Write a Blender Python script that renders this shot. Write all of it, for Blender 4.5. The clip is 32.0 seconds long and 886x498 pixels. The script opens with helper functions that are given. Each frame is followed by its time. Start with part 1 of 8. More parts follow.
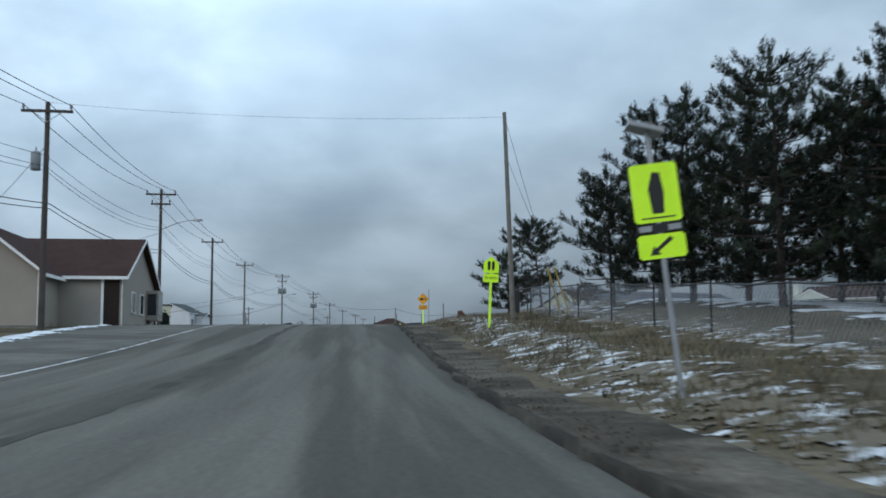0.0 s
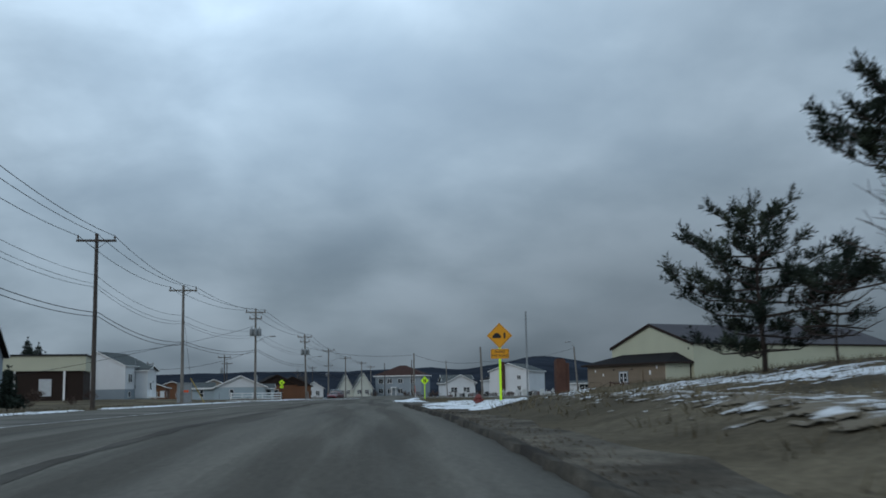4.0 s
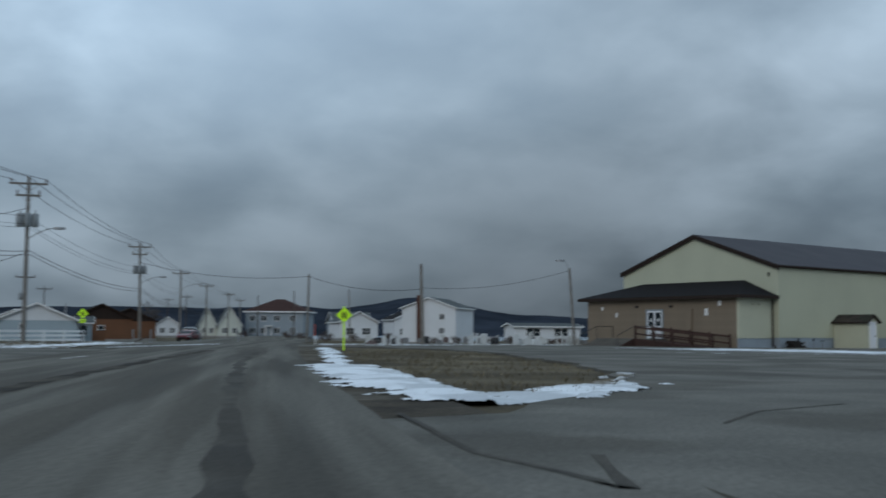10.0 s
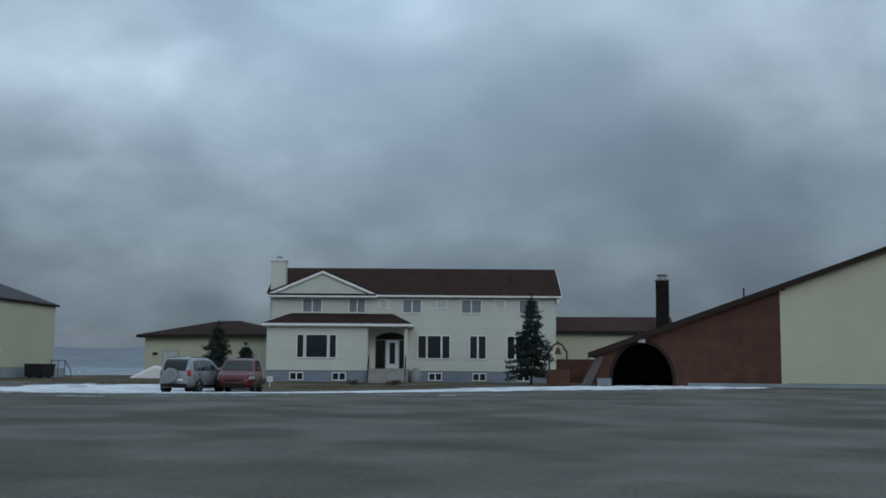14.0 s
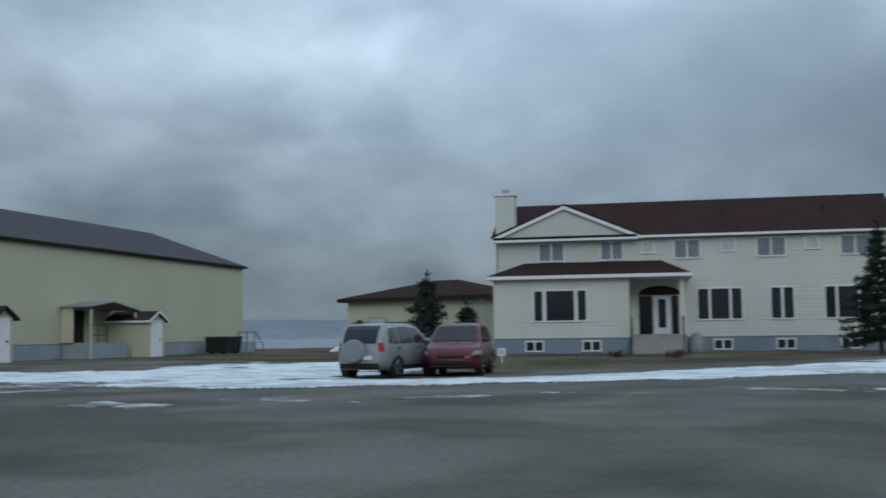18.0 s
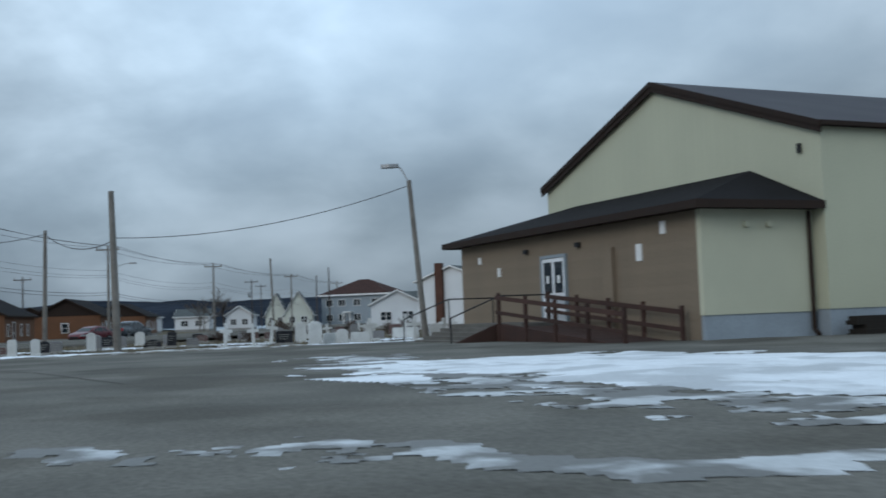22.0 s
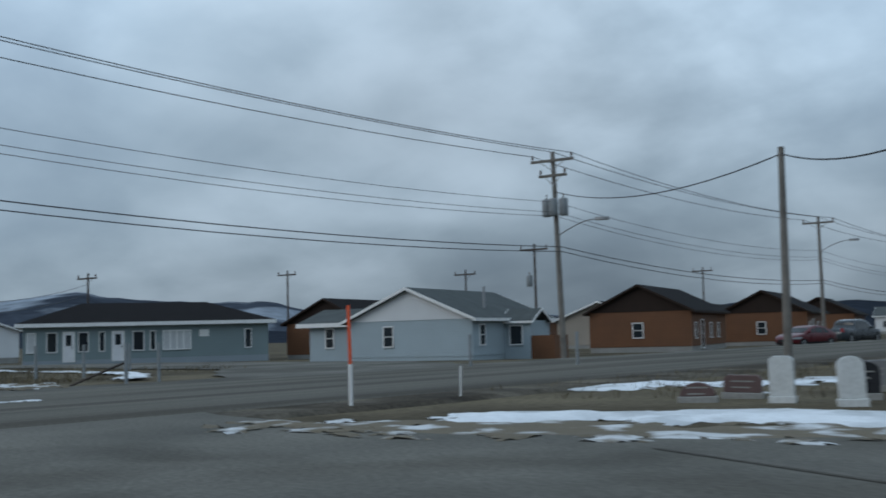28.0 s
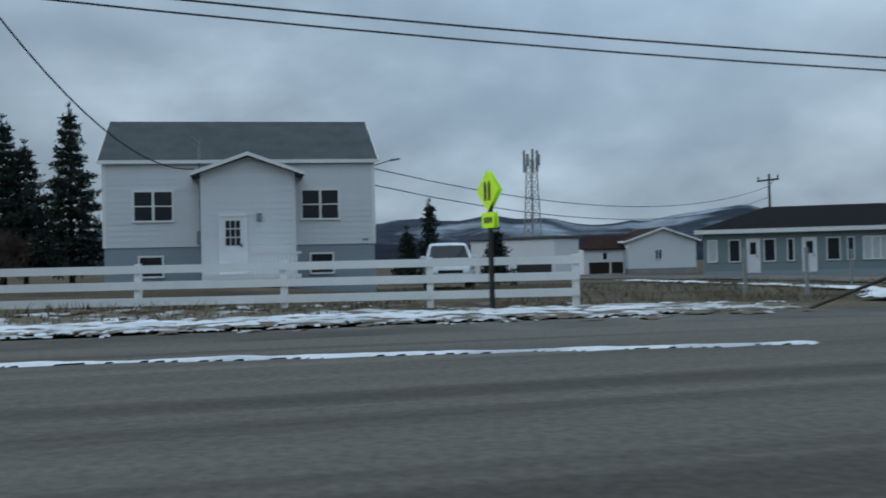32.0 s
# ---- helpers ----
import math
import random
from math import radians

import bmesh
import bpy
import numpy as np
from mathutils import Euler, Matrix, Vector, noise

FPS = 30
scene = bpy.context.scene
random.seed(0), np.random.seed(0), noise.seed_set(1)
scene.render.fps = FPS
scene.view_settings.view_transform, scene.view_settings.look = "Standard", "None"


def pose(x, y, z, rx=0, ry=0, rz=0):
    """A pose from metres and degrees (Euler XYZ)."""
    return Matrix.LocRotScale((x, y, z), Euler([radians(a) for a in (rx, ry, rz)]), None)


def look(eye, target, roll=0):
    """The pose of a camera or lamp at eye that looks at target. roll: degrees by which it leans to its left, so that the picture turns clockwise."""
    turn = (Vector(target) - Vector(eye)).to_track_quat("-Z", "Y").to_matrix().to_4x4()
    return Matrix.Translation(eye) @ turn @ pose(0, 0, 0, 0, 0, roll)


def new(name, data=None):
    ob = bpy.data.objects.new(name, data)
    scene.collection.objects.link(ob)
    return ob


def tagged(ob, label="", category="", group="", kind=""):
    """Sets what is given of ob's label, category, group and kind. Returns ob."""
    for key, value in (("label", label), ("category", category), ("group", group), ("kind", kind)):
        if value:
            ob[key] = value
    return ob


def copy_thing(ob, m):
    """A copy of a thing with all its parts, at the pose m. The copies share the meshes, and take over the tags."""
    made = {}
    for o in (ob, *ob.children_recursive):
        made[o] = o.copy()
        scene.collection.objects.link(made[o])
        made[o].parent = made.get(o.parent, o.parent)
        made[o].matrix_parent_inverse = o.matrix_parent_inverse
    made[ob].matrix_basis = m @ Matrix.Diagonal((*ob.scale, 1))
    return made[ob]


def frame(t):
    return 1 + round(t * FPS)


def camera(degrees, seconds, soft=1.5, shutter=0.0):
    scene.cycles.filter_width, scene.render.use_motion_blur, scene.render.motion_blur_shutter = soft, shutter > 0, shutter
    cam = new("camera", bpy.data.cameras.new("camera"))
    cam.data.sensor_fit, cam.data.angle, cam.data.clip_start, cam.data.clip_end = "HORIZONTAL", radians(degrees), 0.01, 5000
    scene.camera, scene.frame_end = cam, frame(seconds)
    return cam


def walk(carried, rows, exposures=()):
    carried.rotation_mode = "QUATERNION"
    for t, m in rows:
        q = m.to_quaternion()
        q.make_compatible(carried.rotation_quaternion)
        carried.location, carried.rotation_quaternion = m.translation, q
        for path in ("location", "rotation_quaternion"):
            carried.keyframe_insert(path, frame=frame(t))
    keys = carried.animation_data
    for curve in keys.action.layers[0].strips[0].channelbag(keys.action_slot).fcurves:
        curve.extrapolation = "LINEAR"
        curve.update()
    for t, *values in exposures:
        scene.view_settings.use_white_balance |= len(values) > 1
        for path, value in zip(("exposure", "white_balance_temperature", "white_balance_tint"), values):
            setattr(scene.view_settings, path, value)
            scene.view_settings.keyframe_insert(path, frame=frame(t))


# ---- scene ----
cam = camera(44.76, 32.0, soft=1.7, shutter=0.4)


def aim(x, y, z, heading, rise, lean):
    """A pose from a place, a compass heading clockwise from +y, a rise above the level and a lean, in degrees."""
    h, p = radians(heading), radians(rise)
    way = Vector((math.sin(h) * math.cos(p), math.cos(h) * math.cos(p), math.sin(p)))
    eye = Vector((x, y, z))
    return look(eye, eye + way, lean)


# seconds, x, y, z, heading, rise, lean
PATH = [
    (0.0, 0.066, 0.120, -0.998, 4.464, 5.259, -0.084),
    (0.5, 0.137, 6.836, -0.957, 4.669, 5.094, -1.365),
    (1.0, 0.230, 13.428, -0.871, 4.780, 5.172, -2.204),
    (1.5, 0.213, 20.187, -0.692, 4.660, 5.668, -1.846),
    (2.0, 0.157, 26.995, -0.377, 4.409, 6.911, -1.417),
    (2.5, 0.182, 33.421, -0.029, 4.146, 8.227, -1.662),
    (3.0, 0.201, 39.744, 0.334, 4.062, 8.705, -1.266),
    (3.5, 0.297, 45.960, 0.742, 4.123, 8.285, -1.160),
    (5.5, 0.127, 70.276, 1.557, 4.150, 5.064, -0.256),
    (6.0, -0.414, 76.186, 1.502, 4.398, 4.163, -1.198),
    (6.5, -0.488, 81.197, 1.482, 4.480, 3.730, -1.373),
    (7.0, -0.361, 85.689, 1.471, 4.498, 3.630, -1.315),
    (7.5, -0.232, 89.824, 1.454, 4.508, 3.569, -1.784),
    (8.0, -0.131, 93.803, 1.436, 4.541, 3.573, -2.050),
    (8.5, -0.150, 97.290, 1.431, 4.681, 3.522, -2.229),
    (9.0, -0.094, 100.533, 1.428, 5.011, 3.578, -1.231),
    (9.5, 0.099, 103.707, 1.417, 6.606, 3.792, -0.554),
    (10.0, 0.559, 106.818, 1.424, 10.846, 4.448, 0.380),
    (10.5, 1.274, 109.729, 1.449, 17.864, 5.523, 1.172),
    (11.0, 2.385, 111.945, 1.475, 26.095, 7.066, 1.778),
    (11.5, 3.589, 113.771, 1.460, 34.433, 7.546, 3.685),
    (12.0, 4.353, 115.303, 1.433, 42.455, 7.518, 3.443),
    (12.5, 5.209, 116.859, 1.424, 49.886, 7.180, 2.578),
    (13.0, 6.538, 118.020, 1.443, 55.864, 6.963, 2.091),
    (13.5, 8.015, 119.024, 1.450, 59.201, 6.180, 1.082),
    (14.0, 9.711, 120.280, 1.450, 59.683, 6.298, 0.440),
    (14.5, 11.571, 121.731, 1.448, 58.474, 5.418, 0.248),
    (16.5, 20.068, 127.322, 1.472, 55.525, 4.450, 0.191),
    (17.0, 21.584, 128.852, 1.475, 54.261, 4.666, 0.080),
    (17.5, 22.999, 130.755, 1.458, 51.981, 4.525, -0.556),
    (18.0, 24.532, 132.951, 1.451, 48.119, 4.570, -0.693),
    (18.5, 26.064, 134.927, 1.456, 42.483, 4.363, -0.463),
    (19.0, 27.408, 136.396, 1.473, 35.350, 4.152, -1.118),
    (19.5, 28.594, 137.864, 1.459, 27.758, 4.310, -1.262),
    (20.0, 29.447, 139.982, 1.469, 20.634, 4.103, -1.372),
    (20.5, 29.716, 142.497, 1.484, 14.245, 3.829, -1.274),
    (21.0, 29.742, 144.868, 1.489, 8.412, 3.530, -1.352),
    (21.5, 29.657, 146.979, 1.459, 3.141, 3.309, -1.615),
    (22.0, 29.474, 148.978, 1.426, -1.462, 3.519, -2.049),
    (22.5, 29.169, 151.272, 1.417, -5.960, 3.873, -1.957),
    (23.0, 28.619, 153.648, 1.420, -10.373, 4.190, -2.027),
    (23.5, 27.808, 155.939, 1.417, -14.640, 4.740, -1.424),
    (24.0, 26.874, 158.083, 1.427, -18.285, 4.740, -1.241),
    (24.5, 25.947, 160.017, 1.427, -20.956, 4.334, -1.594),
    (26.5, 21.313, 168.984, 1.378, -26.728, 4.461, -1.551),
    (27.0, 20.033, 170.933, 1.375, -28.753, 4.477, -1.582),
    (27.5, 18.421, 172.970, 1.429, -31.605, 4.767, -1.221),
    (28.0, 16.897, 174.642, 1.477, -35.669, 4.644, -1.514),
    (28.5, 15.320, 175.977, 1.452, -40.426, 4.595, -1.338),
    (29.0, 13.973, 177.046, 1.438, -45.749, 4.577, -1.190),
    (29.5, 12.908, 177.822, 1.479, -51.235, 4.292, -1.104),
    (30.0, 12.024, 178.447, 1.504, -56.024, 3.826, -0.813),
    (30.5, 11.100, 178.867, 1.493, -59.879, 3.506, 0.186),
    (31.0, 10.023, 179.210, 1.448, -63.193, 2.824, -0.329),
    (31.5, 8.836, 179.538, 1.373, -66.432, 1.734, -0.534),
    (32.0, 7.589, 179.722, 1.312, -70.009, 0.842, -1.358),
]
EXPOSURES = [(0.0, 0.35), (2.0, 0.06), (3.5, -0.18), (6.0, -0.2), (10.0, -0.2), (12.0, -0.28), (14.0, -0.25), (17.0, -0.05), (20.0, 0.0), (22.0, 0.18), (24.0, -0.04), (28.0, -0.08), (30.0, -0.04), (32.0, 0.05)]
walk(cam, [(t, aim(*v)) for t, *v in PATH], EXPOSURES)

# ---- light: a heavy overcast winter day ----
SUN_UP, SUN_WAY = 24.0, 215.0
world = bpy.data.worlds.new("overcast_sky")
scene.world = world
world.use_nodes = True
wn, wl = world.node_tree.nodes, world.node_tree.links
wn.clear()


def wnode(kind, **inputs):
    n = wn.new(kind)
    for k, v in inputs.items():
        n.inputs[k].default_value = v
    return n


w_out = wn.new("ShaderNodeOutputWorld")
w_bg = wnode("ShaderNodeBackground", Strength=1.0)
w_sky = wn.new("ShaderNodeTexSky")
w_sky.sky_type, w_sky.sun_disc = "NISHITA", False
w_sky.sun_elevation, w_sky.sun_rotation = radians(SUN_UP), radians(SUN_WAY)
w_dim = wn.new("ShaderNodeVectorMath")
w_dim.operation = "SCALE"
w_dim.inputs["Scale"].default_value = 0.07
wl.new(w_sky.outputs[0], w_dim.inputs[0])
w_co = wn.new("ShaderNodeTexCoord")
w_sep = wn.new("ShaderNodeSeparateXYZ")
wl.new(w_co.outputs["Generated"], w_sep.inputs[0])


def wmath(op, a, b, clamp=False):
    n = wn.new("ShaderNodeMath")
    n.operation, n.use_clamp = op, clamp
    for i, v in enumerate((a, b)):
        if isinstance(v, (int, float)):
            n.inputs[i].default_value = v
        else:
            wl.new(v, n.inputs[i])
    return n.outputs[0]


# the cloud deck lies in a plane overhead: directions are laid out on it
w_z = wmath("ADD", wmath("MAXIMUM", w_sep.outputs[2], 0.0), 0.42)
w_flat = wn.new("ShaderNodeCombineXYZ")
wl.new(wmath("DIVIDE", w_sep.outputs[0], w_z), w_flat.inputs[0])
wl.new(wmath("DIVIDE", w_sep.outputs[1], w_z), w_flat.inputs[1])


def wnoise(scale, detail, rough, shift):
    n = wnode("ShaderNodeTexNoise", Scale=scale, Detail=detail, Roughness=rough, Distortion=0.15)
    mp = wn.new("ShaderNodeMapping")
    mp.inputs["Location"].default_value = shift
    wl.new(w_flat.outputs[0], mp.inputs[0])
    wl.new(mp.outputs[0], n.inputs["Vector"])
    return n.outputs[0]


w_big = wnoise(1.5, 3.0, 0.45, (3.1, 1.7, 0.0))
w_fine = wnoise(4.6, 5.0, 0.5, (0.4, 7.3, 0.0))
w_mix = wmath("ADD", wmath("MULTIPLY", w_big, 0.68), wmath("MULTIPLY", w_fine, 0.32))
w_ramp = wn.new("ShaderNodeValToRGB")
w_ramp.color_ramp.interpolation = "B_SPLINE"
stops = w_ramp.color_ramp.elements
stops[0].position, stops[0].color = 0.34, (0.185, 0.255, 0.335, 1)
stops[1].position, stops[1].color = 0.66, (0.55, 0.69, 0.83, 1)
mid = stops.new(0.50)
mid.color = (0.29, 0.385, 0.475, 1)
wl.new(w_mix, w_ramp.inputs[0])
w_col = wn.new("ShaderNodeMix")
w_col.data_type = "RGBA"
w_col.inputs[0].default_value = 0.93
wl.new(w_dim.outputs[0], w_col.inputs[6])
wl.new(w_ramp.outputs[0], w_col.inputs[7])
# the deck is thicker, and so darker, towards the horizon
w_up = wn.new("ShaderNodeMapRange")
w_up.interpolation_type = "SMOOTHSTEP"
for i, v in enumerate((0.0, 0.40, 0.50, 1.80)):
    w_up.inputs[i + 1].default_value = v
wl.new(w_sep.outputs[2], w_up.inputs[0])
w_lit = wn.new("ShaderNodeVectorMath")
w_lit.operation = "SCALE"
wl.new(w_col.outputs[2], w_lit.inputs[0])
wl.new(w_up.outputs[0], w_lit.inputs["Scale"])
# brightness gain put into the sky colour by bearing: compass degrees, stops near the horizon and higher up
DECK_GAIN = [(-90, 0.3, -0.1), (-80, 0.4, -0.1), (-70, 0.75, 0.15), (-62, 0.85, 0.35), (-52, 0.6, 0.25), (-46, 0.4, -0.1), (-37, 0.35, -0.45), (-29, 0.25, -0.3), (-23, 0.35, 0.0), (-16, 0.4, 0.3), (-8, 0.15, 0.48), (0, 0.0, 0.35),
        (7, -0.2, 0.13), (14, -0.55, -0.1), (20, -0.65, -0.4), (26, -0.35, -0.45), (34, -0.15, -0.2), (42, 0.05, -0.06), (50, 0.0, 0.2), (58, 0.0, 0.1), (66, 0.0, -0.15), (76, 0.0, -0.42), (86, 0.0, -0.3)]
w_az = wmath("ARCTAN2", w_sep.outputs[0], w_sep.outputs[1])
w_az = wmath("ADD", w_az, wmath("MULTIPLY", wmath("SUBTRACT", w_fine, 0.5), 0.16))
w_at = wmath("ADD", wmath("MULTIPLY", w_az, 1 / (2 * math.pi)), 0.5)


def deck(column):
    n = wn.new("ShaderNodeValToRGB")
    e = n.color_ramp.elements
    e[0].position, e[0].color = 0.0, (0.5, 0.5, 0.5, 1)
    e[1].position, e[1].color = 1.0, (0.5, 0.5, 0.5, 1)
    for row in DECK_GAIN:
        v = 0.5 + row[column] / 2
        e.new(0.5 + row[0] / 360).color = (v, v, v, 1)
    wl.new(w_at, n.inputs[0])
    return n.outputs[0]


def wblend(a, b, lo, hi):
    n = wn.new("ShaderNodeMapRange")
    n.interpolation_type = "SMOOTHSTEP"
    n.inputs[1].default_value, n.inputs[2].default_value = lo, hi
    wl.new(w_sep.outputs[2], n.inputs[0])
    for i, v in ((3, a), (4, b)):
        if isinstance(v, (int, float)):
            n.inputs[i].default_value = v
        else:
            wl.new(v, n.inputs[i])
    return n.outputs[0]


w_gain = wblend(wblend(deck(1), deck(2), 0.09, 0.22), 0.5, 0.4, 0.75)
w_scaled = wn.new("ShaderNodeVectorMath")
w_scaled.operation = "SCALE"
wl.new(w_lit.outputs[0], w_scaled.inputs[0])
wl.new(wmath("POWER", 4.0, wmath("SUBTRACT", w_gain, 0.5)), w_scaled.inputs["Scale"])
wl.new(w_scaled.outputs[0], w_bg.inputs[0])
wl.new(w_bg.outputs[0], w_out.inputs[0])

sun = new("sun", bpy.data.lights.new("sun", "SUN"))
sun.data.energy, sun.data.angle, sun.data.color = 0.5, radians(25), (1.0, 0.97, 0.93)
sa, se = radians(SUN_WAY), radians(SUN_UP)
sun.matrix_world = look(Vector((math.sin(sa) * math.cos(se), math.cos(sa) * math.cos(se), math.sin(se))) * 60, (0, 0, 0))

# ---- materials ----


def material(name, colour, rough=0.7, vary=0.15, scale=3.0, fine=40.0, bump=0.15, metal=0.0, second=None, amount=0.5, piece=0.0,
             stripes=0.0, stripe_depth=0.5, axis="Z", spec=0.2, coat=0.0, along=None):
    """A procedural surface: base colour with stains at a large and grain at a small scale, fine relief, and, where asked,
    a second colour in patches, lap siding or ribs at a spacing in metres, and a shade that differs from piece to piece."""
    m = bpy.data.materials.new(name)
    m.use_nodes = True
    nt = m.node_tree
    b = nt.nodes["Principled BSDF"]
    b.inputs["Roughness"].default_value, b.inputs["Metallic"].default_value = rough, metal
    b.inputs["Specular IOR Level"].default_value = spec
    b.inputs["Coat Weight"].default_value = coat

    def nd(kind):
        return nt.nodes.new(kind)

    co = nd("ShaderNodeTexCoord").outputs["Object"]
    streak = None
    if along:
        mp = nd("ShaderNodeMapping")
        mp.inputs["Scale"].default_value = along
        nt.links.new(nd("ShaderNodeTexCoord").outputs["UV"], mp.inputs[0])
        streak = mp.outputs[0]

    def noise_at(s, detail=5.0, src=None):
        n = nd("ShaderNodeTexNoise")
        n.inputs["Scale"].default_value, n.inputs["Detail"].default_value = s, detail
        nt.links.new(src or co, n.inputs["Vector"])
        return n.outputs[0]

    def ramp(src, lo, hi):
        n = nd("ShaderNodeMapRange")
        n.inputs[1].default_value, n.inputs[2].default_value = 0.3, 0.7
        n.inputs[3].default_value, n.inputs[4].default_value = lo, hi
        nt.links.new(src, n.inputs[0])
        return n.outputs[0]

    def times(a, c):
        n = nd("ShaderNodeMath")
        n.operation = "MULTIPLY"
        nt.links.new(a, n.inputs[0])
        nt.links.new(c, n.inputs[1])
        return n.outputs[0]

    big, small = noise_at(scale, 5.0, streak), noise_at(fine, 3.0)
    shade = times(ramp(big, 1 - vary, 1 + vary), ramp(small, 1 - vary * 0.7, 1 + vary * 0.7))
    if piece:
        info = nd("ShaderNodeObjectInfo")
        pr = nd("ShaderNodeMapRange")
        pr.inputs[3].default_value, pr.inputs[4].default_value = 1 - piece, 1 + piece
        nt.links.new(info.outputs["Random"], pr.inputs[0])
        shade = times(shade, pr.outputs[0])
    col = nd("ShaderNodeMix")
    col.data_type = "RGBA"
    col.inputs[6].default_value = (*colour, 1)
    col.inputs[7].default_value = (*(second or colour), 1)
    if second:
        pt = nd("ShaderNodeMapRange")
        pt.inputs[1].default_value, pt.inputs[2].default_value = 0.62 - amount * 0.3, 0.72 - amount * 0.3
        nt.links.new(noise_at(1.0, 4.0, streak) if streak else noise_at(scale * 0.6, 8.0), pt.inputs[0])
        nt.links.new(pt.outputs[0], col.inputs[0])
    else:
        col.inputs[0].default_value = 0.0
    mul = nd("ShaderNodeVectorMath")
    mul.operation = "SCALE"
    nt.links.new(col.outputs[2], mul.inputs[0])
    nt.links.new(shade, mul.inputs["Scale"])
    nt.links.new(mul.outputs[0], b.inputs["Base Color"])
    rr = nd("ShaderNodeMapRange")
    rr.inputs[1].default_value, rr.inputs[2].default_value = 0.3, 0.7
    rr.inputs[3].default_value, rr.inputs[4].default_value = max(0.02, rough - 0.12), min(1.0, rough + 0.1)
    nt.links.new(big, rr.inputs[0])
    nt.links.new(rr.outputs[0], b.inputs["Roughness"])
    bp = nd("ShaderNodeBump")
    bp.inputs["Strength"].default_value = bump
    bp.inputs["Distance"].default_value = 0.02
    nt.links.new(small, bp.inputs["Height"])
    last = bp
    if stripes:
        sx = nd("ShaderNodeSeparateXYZ")
        nt.links.new(co, sx.inputs[0])
        dv = nd("ShaderNodeMath")
        dv.operation = "DIVIDE"
        dv.inputs[1].default_value = stripes
        nt.links.new(sx.outputs["XYZ".index(axis)], dv.inputs[0])
        fr = nd("ShaderNodeMath")
        fr.operation = "FRACT"
        nt.links.new(dv.outputs[0], fr.inputs[0])
        b2 = nd("ShaderNodeBump")
        b2.inputs["Strength"].default_value = stripe_depth
        b2.inputs["Distance"].default_value = 0.03
        b2.invert = True
        nt.links.new(fr.outputs[0], b2.inputs["Height"])
        nt.links.new(bp.outputs[0], b2.inputs["Normal"])
        last = b2
    nt.links.new(last.outputs[0], b.inputs["Normal"])
    return m


def glossy(name, colour, rough=0.25, metal=0.0, coat=0.0, glow=0.0):
    m = material(name, colour, rough, 0.05, 2.0, 30.0, 0.02, metal, spec=0.45, coat=coat)
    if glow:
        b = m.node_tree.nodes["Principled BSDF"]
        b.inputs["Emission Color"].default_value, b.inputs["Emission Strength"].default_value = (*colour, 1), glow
    return m


ASPHALT = material("worn_asphalt", (0.086, 0.079, 0.067), 0.92, 0.26, 1.6, 14.0, 0.45, second=(0.128, 0.120, 0.104), amount=0.6, along=(0.8, 0.035, 1.0), spec=0.08)
LOT = material("lot_asphalt", (0.138, 0.132, 0.117), 0.9, 0.28, 0.45, 16.0, 0.5, second=(0.098, 0.092, 0.080), amount=0.5, spec=0.08)
DARKTRACK = material("dark_tar", (0.052, 0.047, 0.040), 0.88, 0.3, 0.8, 20.0, 0.3, second=(0.074, 0.068, 0.058), amount=0.6, spec=0.1)
GRAVEL = material("gravel_shoulder", (0.112, 0.098, 0.078), 0.95, 0.4, 0.9, 11.0, 1.0, second=(0.064, 0.054, 0.042), amount=0.55, spec=0.06)
KERB_TAR = material("broken_tar_kerb", (0.036, 0.031, 0.026), 0.9, 0.35, 1.5, 16.0, 0.8, second=(0.07, 0.062, 0.05), amount=0.5, spec=0.08)
GRASS_GROUND = material("dead_grass", (0.124, 0.103, 0.071), 0.95, 0.35, 0.3, 7.0, 1.0, second=(0.080, 0.066, 0.045), amount=0.6, spec=0.05)
SNOW = material("old_snow", (0.72, 0.75, 0.785), 0.6, 0.1, 1.2, 14.0, 0.6, second=(0.5, 0.525, 0.55), amount=0.45)
THIN_SNOW = material("thin_broken_snow", (0.56, 0.575, 0.59), 0.75, 0.15, 2.4, 16.0, 0.8, second=(0.15, 0.125, 0.09), amount=0.75, spec=0.1)
SLUSH = material("thin_ice_on_asphalt", (0.5, 0.52, 0.535), 0.6, 0.12, 1.6, 16.0, 0.5, second=(0.16, 0.16, 0.155), amount=0.7, spec=0.15)
LINE_PAINT = material("worn_line_paint", (0.55, 0.55, 0.54), 0.7, 0.15, 2.0, 20.0, 0.2, second=(0.2, 0.2, 0.19), amount=0.5)
WATER = material("grey_sea", (0.14, 0.185, 0.22), 0.3, 0.1, 0.02, 0.4, 0.3)
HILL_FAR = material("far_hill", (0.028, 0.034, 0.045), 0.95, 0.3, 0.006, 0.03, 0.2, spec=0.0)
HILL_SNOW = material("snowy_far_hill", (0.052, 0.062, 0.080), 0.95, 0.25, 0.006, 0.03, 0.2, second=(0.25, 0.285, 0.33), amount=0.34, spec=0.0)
# distance haze is put into this pale blue-grey base colour
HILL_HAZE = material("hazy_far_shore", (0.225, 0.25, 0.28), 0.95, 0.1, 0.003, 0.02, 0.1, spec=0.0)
CREAM = material("cream_siding", (0.50, 0.495, 0.375), 0.6, 0.06, 0.5, 30.0, 0.05, stripes=0.2, stripe_depth=0.12)
CREAM_METAL = material("cream_steel_cladding", (0.475, 0.475, 0.355), 0.55, 0.06, 0.3, 20.0, 0.04, stripes=0.3, stripe_depth=0.06, axis="X")
IVORY = material("ivory_clapboard", (0.565, 0.585, 0.525), 0.6, 0.05, 0.5, 30.0, 0.05, piece=0.03)
